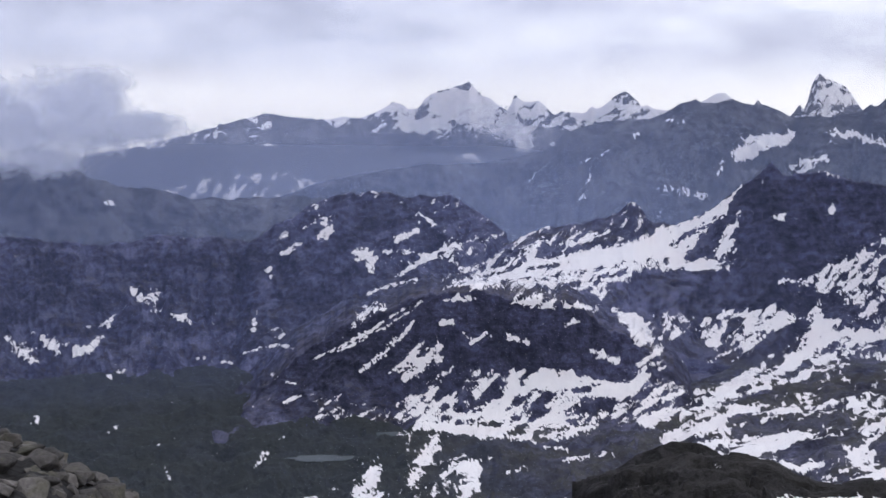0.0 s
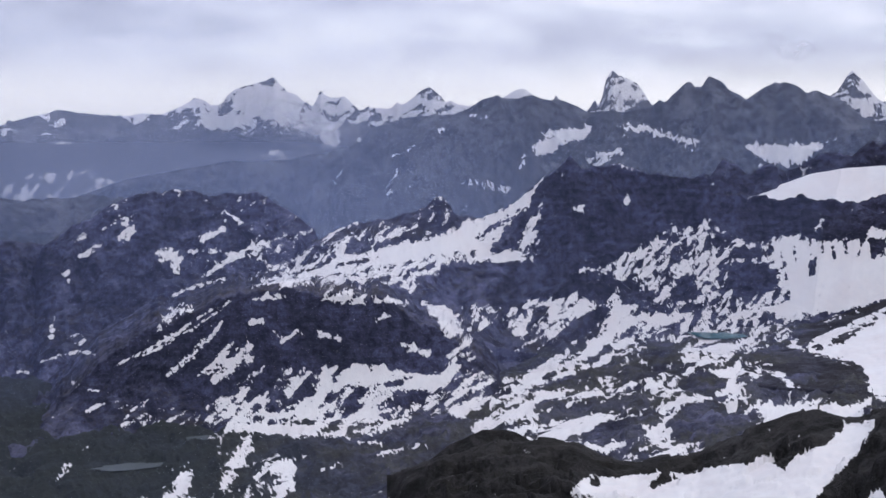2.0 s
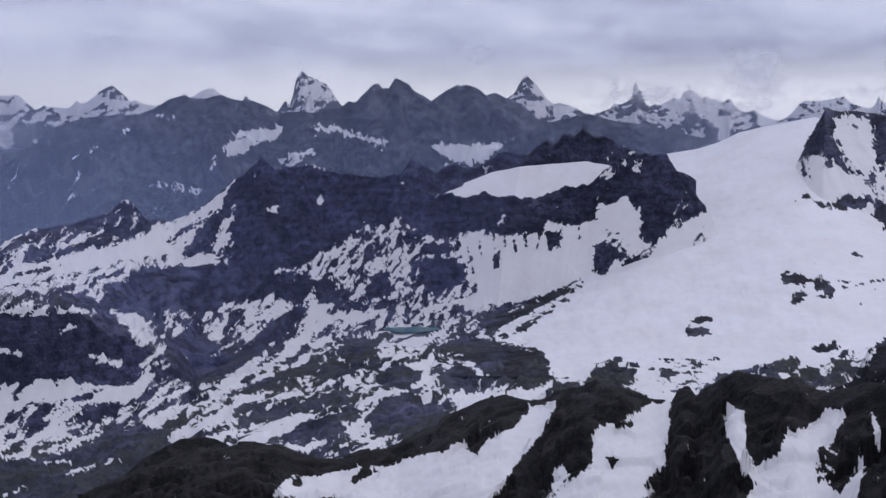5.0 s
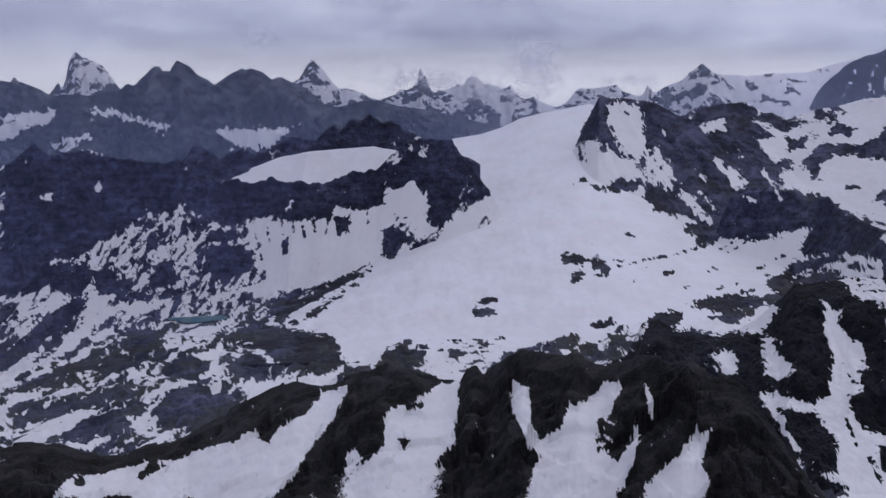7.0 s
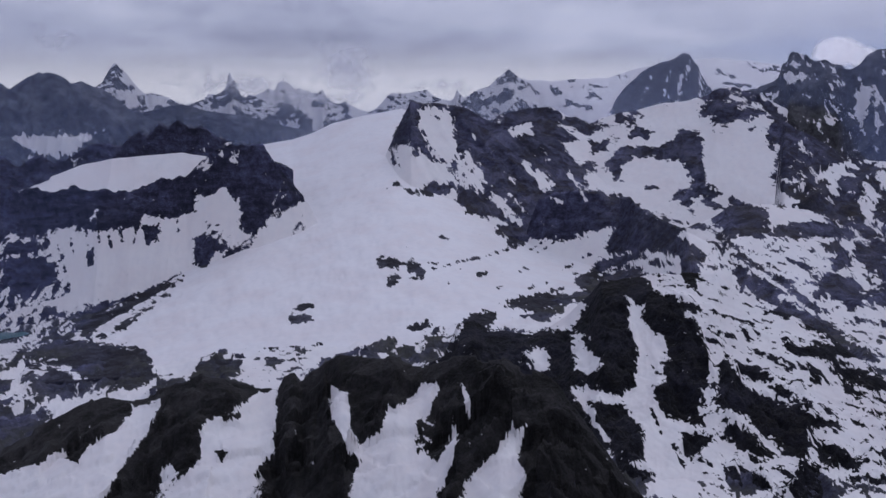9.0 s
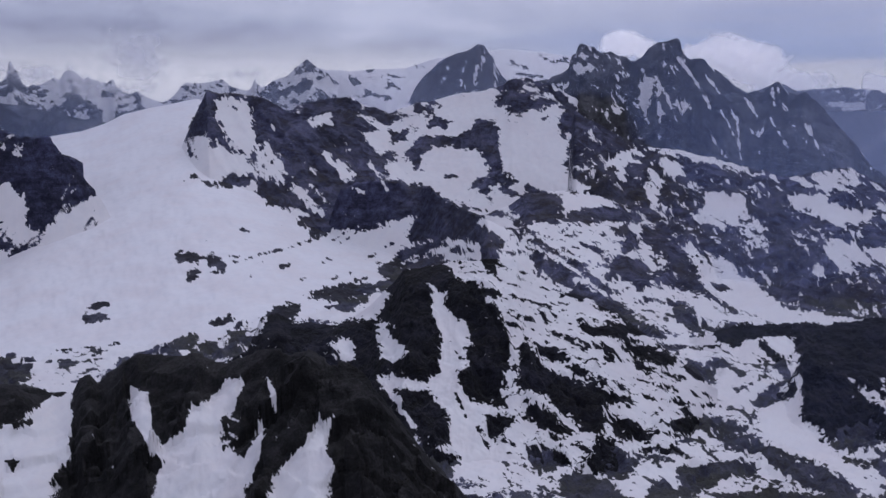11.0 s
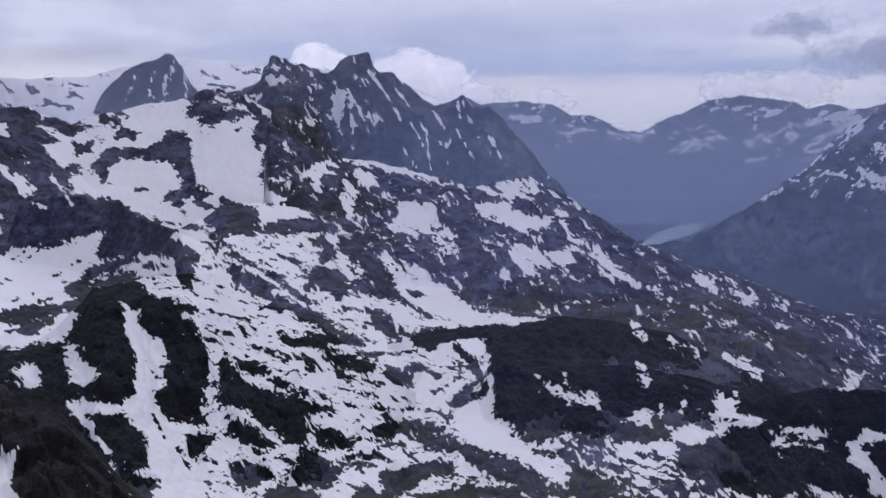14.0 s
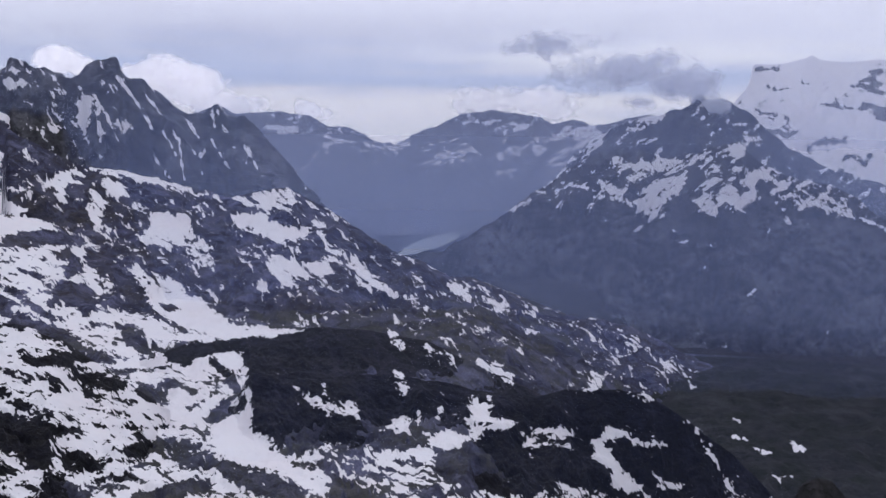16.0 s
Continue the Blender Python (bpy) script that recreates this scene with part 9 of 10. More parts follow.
PEAK_ROW_CREST_2 = [
    (39.11, 197.2), (39.34, 185.2), (39.52, 165.9), (39.79, 170.7), (40.08, 161.1), (40.38, 151.5), (40.67, 146.7), (40.96, 165.9), (41.17, 129.8), (41.41, 113.0),
    (41.71, 103.3), (42.15, 112.9), (42.44, 98.5), (42.88, 79.3), (43.33, 69.6), (43.76, 88.8), (44.05, 112.8), (44.34, 141.5), (44.57, 153.4), (44.92, 146.2),
    (45.49, 150.8), (46.07, 160.2), (46.36, 164.8), (46.59, 145.7), (46.80, 129.0), (47.23, 121.8), (47.58, 112.2), (47.80, 128.7), (47.96, 164.2), (48.08, 145.2),
    (48.32, 128.6), (48.65, 140.3), (48.93, 159.1), (49.21, 168.4), (49.49, 172.9), (49.77, 186.9), (50.04, 210.1), (50.32, 228.7), (50.54, 242.5), (50.65, 251.7),
]
PEAK_ROW_CREST_3 = [
    (50.88, 232.9), (51.16, 214.0), (51.50, 209.1), (51.72, 190.3), (52.01, 162.1), (53.67, 103.1),
]
mountain("snow_mountain", "distant row of pointed snow peaks", dict(
    crest=PEAK_ROW_CREST_1 + PEAK_ROW_CREST_2 + PEAK_ROW_CREST_3,
    far=4720, near=4250, foot=-200, bend=1.1),
    material=FAR_ROCK, facet=0, flecks=0, keep=3, fill=0.3, seed=49, step=0.08, relief=34, rib=90, long=2, crag=2.5, bumps=14, snow=-0.3, swing=1.2, patch=0.28, hollow=0.6, upward=0.4, speck=0.7, back=60)
ICE_RANGE_ROCK_1 = [
    (53.03, 0.118, 53.45, 0.180, 0.15, 0.09), (53.76, 0.000, 54.19, 0.000, 0.09, 0.06), (54.88, 0.256, 55.46, 0.333, 0.15, 0.09), (54.46, 0.118, 55.76, 0.180, 0.06, 0.06),
    (56.06, 0.008, 56.64, 0.050, 0.06, 0.06), (53.73, 0.321, 54.87, 0.466, 0.12, 0.09), (61.31, 0.188, 62.20, 0.206, 0.12, 0.09), (63.08, 0.110, 64.26, 0.048, 0.09, 0.09),
    (61.60, 0.321, 62.78, 0.338, 0.09, 0.09),
]
mountain("snow_mountain", "distant ice field with snow domes", dict(
    crest=[(45.96, 91.5), (48.69, 139.2), (50.93, 211.3), (52.9, 200.3), (54.04, 207.9), (55.77, 213.2), (57.52, 257.1), (59.27, 274.3), (61.03, 291.3), (62.79, 276.5), (64.26, 256.7), (66.32, 212), (68.09, 89)],
    far=4800, near=[(52.2, 4450), (53.7, 3900), (83.7, 3900)], foot=[(52.2, -150), (53.7, -60), (83.7, -60)], bend=1.1),
    material=FAR_ROCK, facet=0, flecks=0, even=18, fill=0.3, seed=51, step=0.08, relief=10, rib=150, crag=2, snow=0.7, swing=1.2, patch=0.4, stretch=3, back=60, rocks=ICE_RANGE_ROCK_1)
PYRAMID_SNOW_1 = [
    (59.86, 0.060, 59.24, 0.549, 0.04, 0.08), (58.97, 0.078, 58.36, 0.551, 0.02, 0.07), (60.29, 0.088, 60.57, 0.301, 0.04, 0.08), (58.09, 0.063, 57.48, 0.444, 0.02, 0.05),
]
PYRAMID_ZONE_1 = [
    (58.66, 0.318, 60.13, 0.351, 1.49, 0.15),
]
PYRAMID_CREST_1 = [
    (54.86, 39.0), (55.94, 61.0), (56.06, 87.3), (56.24, 115.7), (56.54, 144.1), (56.89, 170.4), (57.25, 192.2), (57.49, 214.1), (57.66, 218.4), (57.93, 231.6),
    (58.22, 240.3), (58.51, 251.3), (58.81, 253.5), (59.10, 260.1), (59.31, 271.0), (59.54, 284.1), (59.72, 279.8), (59.89, 275.4), (60.01, 257.9), (60.18, 240.5),
    (60.35, 231.7), (60.41, 203.3), (60.64, 181.3), (60.81, 157.1), (60.99, 148.3), (61.16, 115.3), (61.27, 82.2), (62.18, 40.0),
]
mountain("mountain", "grey pyramid shaped peak before the ice field", dict(
    crest=PYRAMID_CREST_1,
    far=4320, near=4195, foot=-60, bend=1.0),
    material=FAR_ROCK, facet=0, flecks=0, keep=3, fill=0.3, seed=53, step=0.08, relief=20, rib=60, lean=-0.6, crag=2, snow=-0.8, swing=0.8, slant=55, stretch=3, patch=0.4, back=100, patches=PYRAMID_SNOW_1, zones=PYRAMID_ZONE_1)
VALLEY_RANGE_SNOW_1 = [
    (77.90, 0.110, 78.79, 0.098, 0.18, 0.11), (79.39, 0.163, 81.16, 0.115, 0.07, 0.07), (82.93, 0.058, 84.10, 0.043, 0.11, 0.09), (93.70, 0.080, 94.50, 0.065, 0.22, 0.13),
    (89.29, 0.298, 92.60, 0.083, 0.09, 0.09), (85.57, 0.261, 88.43, 0.261, 0.07, 0.07),
]
mountain("mountain", "distant blue mountains beyond the reservoir", dict(
    crest=[(70.23, -3.6), (71.99, 67.2), (73.76, 95.8), (74.8, 126.5), (75.68, 86.7), (77.01, 96.4), (78.2, 101.2), (79.38, 82.5), (80.27, 44.9), (81.74, 30.9), (82.63, -11.3), (83.81, -29.9), (84.96, 12.5), (86.4, 63.8), (87.25, 96.2), (88.8, 121.2), (90.08, 104.7), (91.47, 90.7), (92.04, 63.2), (93.13, 78.9), (94.22, 58.3), (95.55, 84.9), (97.11, 106.3), (98.68, 66.1)],
    far=4600, near=4230, foot=-385, bend=1.3),
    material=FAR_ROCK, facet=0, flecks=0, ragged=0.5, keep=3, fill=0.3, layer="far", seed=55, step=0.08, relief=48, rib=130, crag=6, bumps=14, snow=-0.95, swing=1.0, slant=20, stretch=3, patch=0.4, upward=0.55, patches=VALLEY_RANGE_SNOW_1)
RIGHT_MOUNTAIN_SNOW_1 = [
    (95.90, 0.055, 97.87, 0.008, 0.09, 0.11), (93.87, 0.000, 94.44, 0.000, 0.22, 0.18), (91.54, 0.000, 93.57, 0.000, 0.11, 0.07), (95.65, 0.178, 98.51, 0.198, 0.22, 0.13),
    (94.80, 0.211, 95.69, 0.308, 0.22, 0.18),
]
RIGHT_MOUNTAIN_ZONE_1 = [
    (86.87, 0.188, 98.65, 0.519, 2.68, -0.6),
]
mountain("mountain", "hazy mountain with a snowy crest above the valley", dict(
    crest=[(85.07, -400), (85.81, -369.7), (86.85, -318.6), (88.34, -279.1), (89.82, -235.4), (90.99, -175.8), (92.16, -132.3), (93.02, -59.2), (94.45, 15.6), (95.88, 61.1), (97.59, 82.8), (98.99, 111.8), (99.4, 145.4), (100.1, 131.2), (100.94, 131.8), (102.06, 89.9), (103.2, 21.9), (104.03, -18.5), (105.41, -69.8), (108.53, -141.4), (111.87, -191.2)],
    far=[(84, 3250), (88, 3300), (93, 3600), (110, 3900)], near=3010, foot=-580, bend=1.25),
    material=FAR_ROCK, facet=0, flecks=0, ragged=0.5, keep=3, fill=0.3, layer="far", seed=57, relief=46, rib=130, long=3, crag=6, bumps=14, snow=-0.9, swing=1.0, slant=40, stretch=3, patch=0.3, upward=0.5, patches=RIGHT_MOUNTAIN_SNOW_1, zones=RIGHT_MOUNTAIN_ZONE_1)
RIGHT_SPUR_SNOW_1 = [
    (94.22, 0.000, 93.96, 0.000, 0.24, 0.24), (94.68, 0.000, 98.00, 0.100, 0.30, 0.24), (97.17, 0.173, 98.69, 0.078, 0.15, 0.24), (99.71, 0.208, 102.22, 0.190, 0.30, 0.27),
    (100.29, 0.268, 101.16, 0.201, 0.21, 0.18), (102.18, 0.098, 103.89, 0.030, 0.15, 0.12), (99.90, 0.000, 100.07, 0.000, 0.12, 0.09), (100.97, 0.010, 101.64, 0.025, 0.15, 0.09),
    (103.59, 0.120, 106.84, 0.118, 0.06, 0.06), (96.23, 0.000, 98.66, 0.000, 0.21, 0.18), (104.14, 0.103, 104.69, 0.128, 0.12, 0.09),
]
RIGHT_SPUR_ZONE_1 = [
    (92.83, 0.211, 106.97, 0.404, 3.28, -0.7),
]
mountain("mountain", "dark mountain spur with snow patches below its crest", dict(
    crest=[(95.44, -267.7), (97.12, -141.4), (98.52, -73.3), (99.91, -26.9), (101.57, -5), (102.71, -65.8), (103.82, -98.8), (105.18, -122.5), (106.52, -137.5), (107.59, -177.7), (108.62, -229.1), (110.72, -270.1)],
    far=3450, near=2960, foot=-600, bend=1.2),
    material=FAR_ROCK, facet=0, flecks=0, ragged=0.5, keep=3, fill=0.3, layer="far", seed=59, relief=42, rib=110, long=3, crag=6, bumps=14, snow=-0.95, swing=1.1, slant=35, stretch=3, patch=0.3, upward=0.7, patches=RIGHT_SPUR_SNOW_1, zones=RIGHT_SPUR_ZONE_1)
ICE_CAP_ROCK_1 = [
    (102.39, 0.030, 103.40, 0.060, 0.12, 0.07), (104.64, 0.223, 106.10, 0.243, 0.06, 0.05), (106.90, 0.230, 108.10, 0.248, 0.08, 0.09), (105.41, 0.386, 108.15, 0.426, 0.07, 0.15), (107.50, 0.401, 108.36, 0.449, 0.24, 0.3),
    (102.75, 0.200, 103.98, 0.243, 0.06, 0.06), (102.34, 0.446, 103.98, 0.514, 0.07, 0.05), (103.65, 0.551, 104.61, 0.619, 0.08, 0.06),
]
mountain("snow_mountain", "white glaciated summit under the clouds", dict(
    crest=[(98.48, -0.2), (101.22, 157.3), (101.95, 240.1), (102.11, 322.5), (103.6, 326), (104.65, 345.9), (104.91, 359.5), (105.32, 335.9), (106.5, 330), (108.24, 336.9), (111.51, 322.9)],
    far=4800, near=3950, foot=-160, bend=1.0),
    material=FAR_ROCK, facet=0, flecks=0, even=18, keep=3, fill=0.3, seed=61, step=0.08, relief=24, rib=100, crag=4, bumps=12, snow=0.42, swing=1.2, slant=5, stretch=3, patch=0.5, back=60, rocks=ICE_CAP_ROCK_1)
MOOR_SNOW_1 = [
    (-0.41, 0.459, -1.62, 0.574, 0.27, 0.15), (-3.55, 0.551, -4.16, 0.599, 0.33, 0.54), (1.43, 0.531, 2.12, 0.589, 0.24, 0.33), (0.12, 0.561, 1.43, 0.526, 0.15, 0.21),
    (7.11, 0.516, 9.29, 0.504, 0.18, 0.15), (-8.07, 0.386, -9.12, 0.429, 0.12, 0.06), (-9.12, 0.429, -10.62, 0.521, 0.06, 0.06), (-8.07, 0.306, -8.37, 0.321, 0.12, 0.09),
    (-17.20, 0.378, -17.48, 0.388, 0.15, 0.09), (-15.30, 0.414, -15.10, 0.426, 0.18, 0.12), (-21.06, 0.323, -21.11, 0.331, 0.18, 0.15), (17.59, 0.190, 15.38, 0.258, 0.27, 0.18),
    (15.38, 0.258, 14.70, 0.361, 0.18, 0.33), (14.70, 0.361, 12.12, 0.471, 0.45, 0.24), (12.76, 0.211, 12.14, 0.371, 0.36, 0.27), (11.69, 0.371, 10.63, 0.401, 0.24, 0.18),
]
MOOR_SNOW_2 = [
    (14.68, 0.541, 18.64, 0.491, 0.12, 0.24), (17.59, 0.238, 20.61, 0.038, 0.39, 0.33), (21.98, 0.426, 23.79, 0.321, 0.33, 0.3), (23.79, 0.321, 25.28, 0.206, 0.24, 0.15),
    (19.55, 0.464, 22.58, 0.361, 0.12, 0.24), (62.65, 0.358, 66.20, 0.581, 0.60, 0.83), (66.20, 0.581, 69.82, 0.697, 0.89, 1.07), (69.82, 0.697, 73.47, 0.679, 1.01, 1.07),
    (64.96, 0.724, 67.98, 0.782, 0.36, 0.42), (67.97, 0.817, 71.02, 0.830, 0.60, 0.54), (73.17, 0.827, 78.64, 0.872, 0.36, 0.3), (69.18, 0.870, 67.94, 0.912, 0.66, 0.66),
    (73.17, 0.727, 75.90, 0.779, 0.60, 0.3), (74.09, 0.895, 77.14, 0.897, 0.24, 0.24), (63.82, 0.426, 68.02, 0.489, 0.30, 0.24),
]
MOOR_ROCK_1 = [
    (14.74, 0.000, 17.75, 0.000, 0.42, 0.24), (16.23, 0.218, 18.35, 0.055, 0.36, 0.27), (28.26, 0.348, 31.49, 0.426, 0.72, 0.72), (25.88, 0.291, 28.55, 0.313, 0.24, 0.54),
    (26.65, 0.464, 27.69, 0.479, 0.54, 0.48), (20.46, 0.148, 21.07, 0.286, 0.42, 0.6), (21.98, 0.238, 22.13, 0.301, 0.42, 0.36), (15.61, 0.323, 18.34, 0.333, 0.30, 0.36),
    (18.34, 0.491, 21.38, 0.484, 0.30, 0.3), (65.12, 0.511, 67.55, 0.521, 0.27, 0.18), (68.46, 0.619, 70.88, 0.669, 0.27, 0.39), (66.65, 0.810, 68.48, 0.837, 0.33, 0.24),
    (70.60, 0.807, 72.11, 0.807, 0.36, 0.24), (65.42, 0.865, 67.26, 0.890, 0.48, 0.48), (71.53, 0.877, 73.35, 0.890, 0.54, 0.39), (68.80, 0.890, 70.63, 0.910, 0.39, 0.36),
]
MOOR_ROCK_2 = [
    (64.71, 0.489, 68.62, 0.514, 0.27, 0.15), (66.50, 0.581, 68.61, 0.614, 0.24, 0.24), (67.70, 0.624, 71.04, 0.672, 0.27, 0.36), (71.04, 0.624, 72.56, 0.614, 0.30, 0.24),
    (64.07, 0.662, 67.68, 0.729, 0.21, 0.27), (66.15, 0.782, 68.58, 0.812, 0.27, 0.21), (69.81, 0.792, 71.64, 0.794, 0.30, 0.21), (70.41, 0.867, 72.55, 0.880, 0.42, 0.27),
    (74.08, 0.832, 77.43, 0.865, 0.36, 0.42), (63.19, 0.609, 63.77, 0.674, 0.15, 0.21), (69.82, 0.719, 71.03, 0.727, 0.12, 0.09), (72.56, 0.762, 74.99, 0.779, 0.24, 0.24),
    (77.74, 0.865, 79.85, 0.887, 0.30, 0.3), (63.70, 0.847, 67.34, 0.877, 0.42, 0.6), (28.09, 0.143, 29.98, 0.040, 0.21, 0.15), (29.98, 0.040, 33.40, 0.000, 0.12, 0.06),
]
MOOR_ROCK_3 = [
    (28.54, 0.233, 30.28, 0.120, 0.15, 0.09), (30.28, 0.120, 32.56, 0.000, 0.09, 0.06), (28.23, 0.068, 29.39, 0.005, 0.09, 0.09),
]
MOOR_ZONE_1 = [
    (61.47, 0.642, 73.60, 0.784, 4.47, 0.4), (61.42, 0.870, 73.65, 0.887, 4.17, 0.15), (-19.91, 0.266, -8.53, 0.409, 4.47, -0.75), (-8.51, 0.271, -4.31, 0.494, 2.38, -0.6),
    (9.66, 0.531, 15.50, 0.609, 2.38, -0.3), (2.09, 0.479, 11.11, 0.481, 0.89, -0.5), (18.81, 0.296, 30.64, 0.356, 2.68, 0.25), (17.37, 0.454, 28.22, 0.521, 2.09, 0.1),
    (64.77, 0.559, 72.48, 0.719, 2.38, 0.6), (67.64, 0.794, 74.30, 0.774, 1.49, 0.5), (59.63, 0.724, 67.57, 0.847, 2.68, 0.25), (68.20, 0.860, 77.37, 0.900, 1.49, 0),
    (105.97, 0.318, 109.20, 0.434, 4.47, -1), (97.39, 0.093, 101.77, 0.223, 2.38, -0.6), (66.86, 0.343, 71.91, 0.416, 1.79, 0.4), (63.81, 0.481, 74.08, 0.779, 3.28, 0.35),
]
MOOR_ZONE_2 = [
    (67.96, 0.850, 77.14, 0.885, 1.79, 0.3),
]
mountain("ground", "dark stony alpine moor with turf and scattered old snow patches", dict(
    crest=[(-30, -520), (8, -510), (24, -420), (35, -390), (55, -340), (88, -345), (98, -520), (115, -520)],
    far=2700, near=800, foot=[(-30, -520), (8, -510), (24, -430), (35, -390), (55, -335), (88, -340), (98, -520), (115, -520)], bend=1.0),
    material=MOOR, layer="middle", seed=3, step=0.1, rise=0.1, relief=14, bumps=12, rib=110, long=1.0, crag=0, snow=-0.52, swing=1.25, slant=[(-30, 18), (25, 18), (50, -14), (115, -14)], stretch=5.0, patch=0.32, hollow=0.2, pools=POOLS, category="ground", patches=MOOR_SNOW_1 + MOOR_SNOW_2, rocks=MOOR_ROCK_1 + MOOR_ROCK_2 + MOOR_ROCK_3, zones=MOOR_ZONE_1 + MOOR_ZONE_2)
mountain("rocky_knoll", "small dark rock knoll above the green valley", dict(
    crest=[(104.28, -262.1), (104.92, -245.1), (105.43, -231.6), (106.1, -226.3), (106.78, -227.1), (107.2, -232.7), (107.78, -244.2), (108.63, -258.2)],
    far=760, near=640, foot=-300, bend=1.3),
    material=CRAG, flecks=0, seed=63, relief=5, rib=25, crag=2, bumps=3, snow=-0.9, swing=0.5)
mountain("valley_floor", "green valley side with cloud shade in its colour and sparse snow", dict(
    crest=[(90.5, -540), (93, -510), (98, -490), (104, -480), (112, -480)],
    far=2500, near=820, foot=[(90, -560), (95, -530), (98, -500), (112, -490)], bend=1.0),
    material=VALLEY, flecks=0, layer="middle", step=0.14, rise=0.12, seed=65, relief=10, rib=120, long=1.0, crag=0, bumps=8, snow=-0.9, swing=0.9, slant=-30, patch=0.5, vein=0.2)


# ---------------------------------------------------------------- country all round, below and behind
def far_country():
    """Plain rising ground that closes the place behind the summit and under the mountains."""
    b = np.radians(np.arange(0, 361, 1.5))
    r = np.array([0.02, 4, 10, 30, 80, 180, 320, 600, 900, 1500, 2500, 3500, 4500, 4900])
    z = np.array([-1.75, -2.3, -6, -20, -55, -120, -220, -420, -560, -580, -580, -580, -580, -580])
    R, A = r[:, None] + 0 * b, b[None, :] + 0 * r[:, None]
    Z = z[:, None] + 0.05 * R * fbm(np.cos(A) * 3 + R / 900, np.sin(A) * 3 + R / 900, 201, 3) * (R > 20)
    # the reservoir's valley floor
    dale = np.clip((R - 2700) / 500, 0, 1) * np.clip((np.cos(A - radians(86)) - 0.98) / 0.01, 0, 1)
    Z = Z + (-371 - Z) * dale
    behind = np.clip((-np.cos(A - radians(43)) - 0.3) / 0.5, 0, 1)
    Z = Z + behind * np.clip((R - 900) / 3000, 0, 1) * (520 + 160 * fbm(A * 6, R / 900, 203, 3))
    verts = np.stack([R * np.sin(A), R * np.cos(A), Z + EYE], -1).reshape(-1, 3)
    field = np.full(R.shape, -0.6) + 0.9 * fbm(R / 300 + 9 * np.sin(A), 9 * np.cos(A), 205, 3) * (R > 100)
    return tagged(mesh_object("summit_ground", verts, grid_quads(len(r), len(b)), field, CRAG), "stony summit and the wide country round it", "ground", kind="structure")


far_country()



# ---------------------------------------------------------------- water
def pool(name, label, b, r, wide, deep, level, material, seed, slew=0):
    """A still sheet of water with a wandering shore, lying in its hollow."""
    a = np.linspace(0, 2 * math.pi, 72, endpoint=False)
    rings = np.array([0.02, 0.35, 0.7, 1.0])[:, None]
    edge = 1 + 0.5 * fbm(np.cos(a) * 1.7, np.sin(a) * 1.7, seed, 4) + 0 * rings
    x, y = rings * edge * wide * np.cos(a), rings * edge * deep * np.sin(a)
    t, turn = radians(b), radians(slew)
    x, y = x * math.cos(turn) + y * math.sin(turn), y * math.cos(turn) - x * math.sin(turn)
    X = r * math.sin(t) + x * math.cos(t) + y * math.sin(t)
    Y = r * math.cos(t) - x * math.sin(t) + y * math.cos(t)
    verts = np.stack([X, Y, 0 * X + level + EYE], -1).reshape(-1, 3)
    i = np.arange(3)[:, None] * 72 + np.arange(72)[None, :]
    j = np.arange(3)[:, None] * 72 + (np.arange(72)[None, :] + 1) % 72
    quads = np.stack([i, j, j + 72, i + 72], -1).reshape(-1, 4)
    return tagged(mesh_object(name, verts, quads, None, material), label, "lake", kind="structure")


POND_WATER = plain("grey_pond_water", (0.11, 0.125, 0.13), 0.16, scale=0.01)
MELT_WATER = plain("turquoise_meltwater", (0.02, 0.10, 0.115), 0.3, scale=0.02)
RESERVOIR_WATER = plain("milky_reservoir_water", (0.36, 0.39, 0.40), 0.3, scale=0.004)
for k, (b, r, wide, deep, level) in enumerate(POOLS):
    pool("water", ("shallow grey pond on the moor", "small grey tarn on the moor", "turquoise melt water lake below the glacier", "little turquoise pool beside the snow")[k],
         b, r, wide, deep, level, POND_WATER if k < 2 else MELT_WATER, 300 + k)
pool("water", "pale grey reservoir in the deep valley", 86.0, 3830, 52, 400, -364, RESERVOIR_WATER, 310, 11)


# ---------------------------------------------------------------- rubble on the summit's edge
def boulder_mesh(k):
    rng = random.Random(500 + k)
    bm = bmesh.new()
    for n in range(16):
        v = Vector((rng.gauss(0, 1), rng.gauss(0, 1), rng.gauss(0, 1))).normalized()
        bm.verts.new((v.x * 0.5 * rng.uniform(0.8, 1.1), v.y * 0.38 * rng.uniform(0.8, 1.1), v.z * 0.26 * rng.uniform(0.8, 1.1)))
    bmesh.ops.convex_hull(bm, input=bm.verts)
    bmesh.ops.delete(bm, geom=[v for v in bm.verts if not v.link_faces], context="VERTS")
    bmesh.ops.bevel(bm, geom=bm.edges[:], offset=0.02, segments=1, affect="EDGES")
    me = bpy.data.meshes.new("boulder")
    bm.to_mesh(me)
    bm.free()
    me.materials.append(BOULDER)
    return me


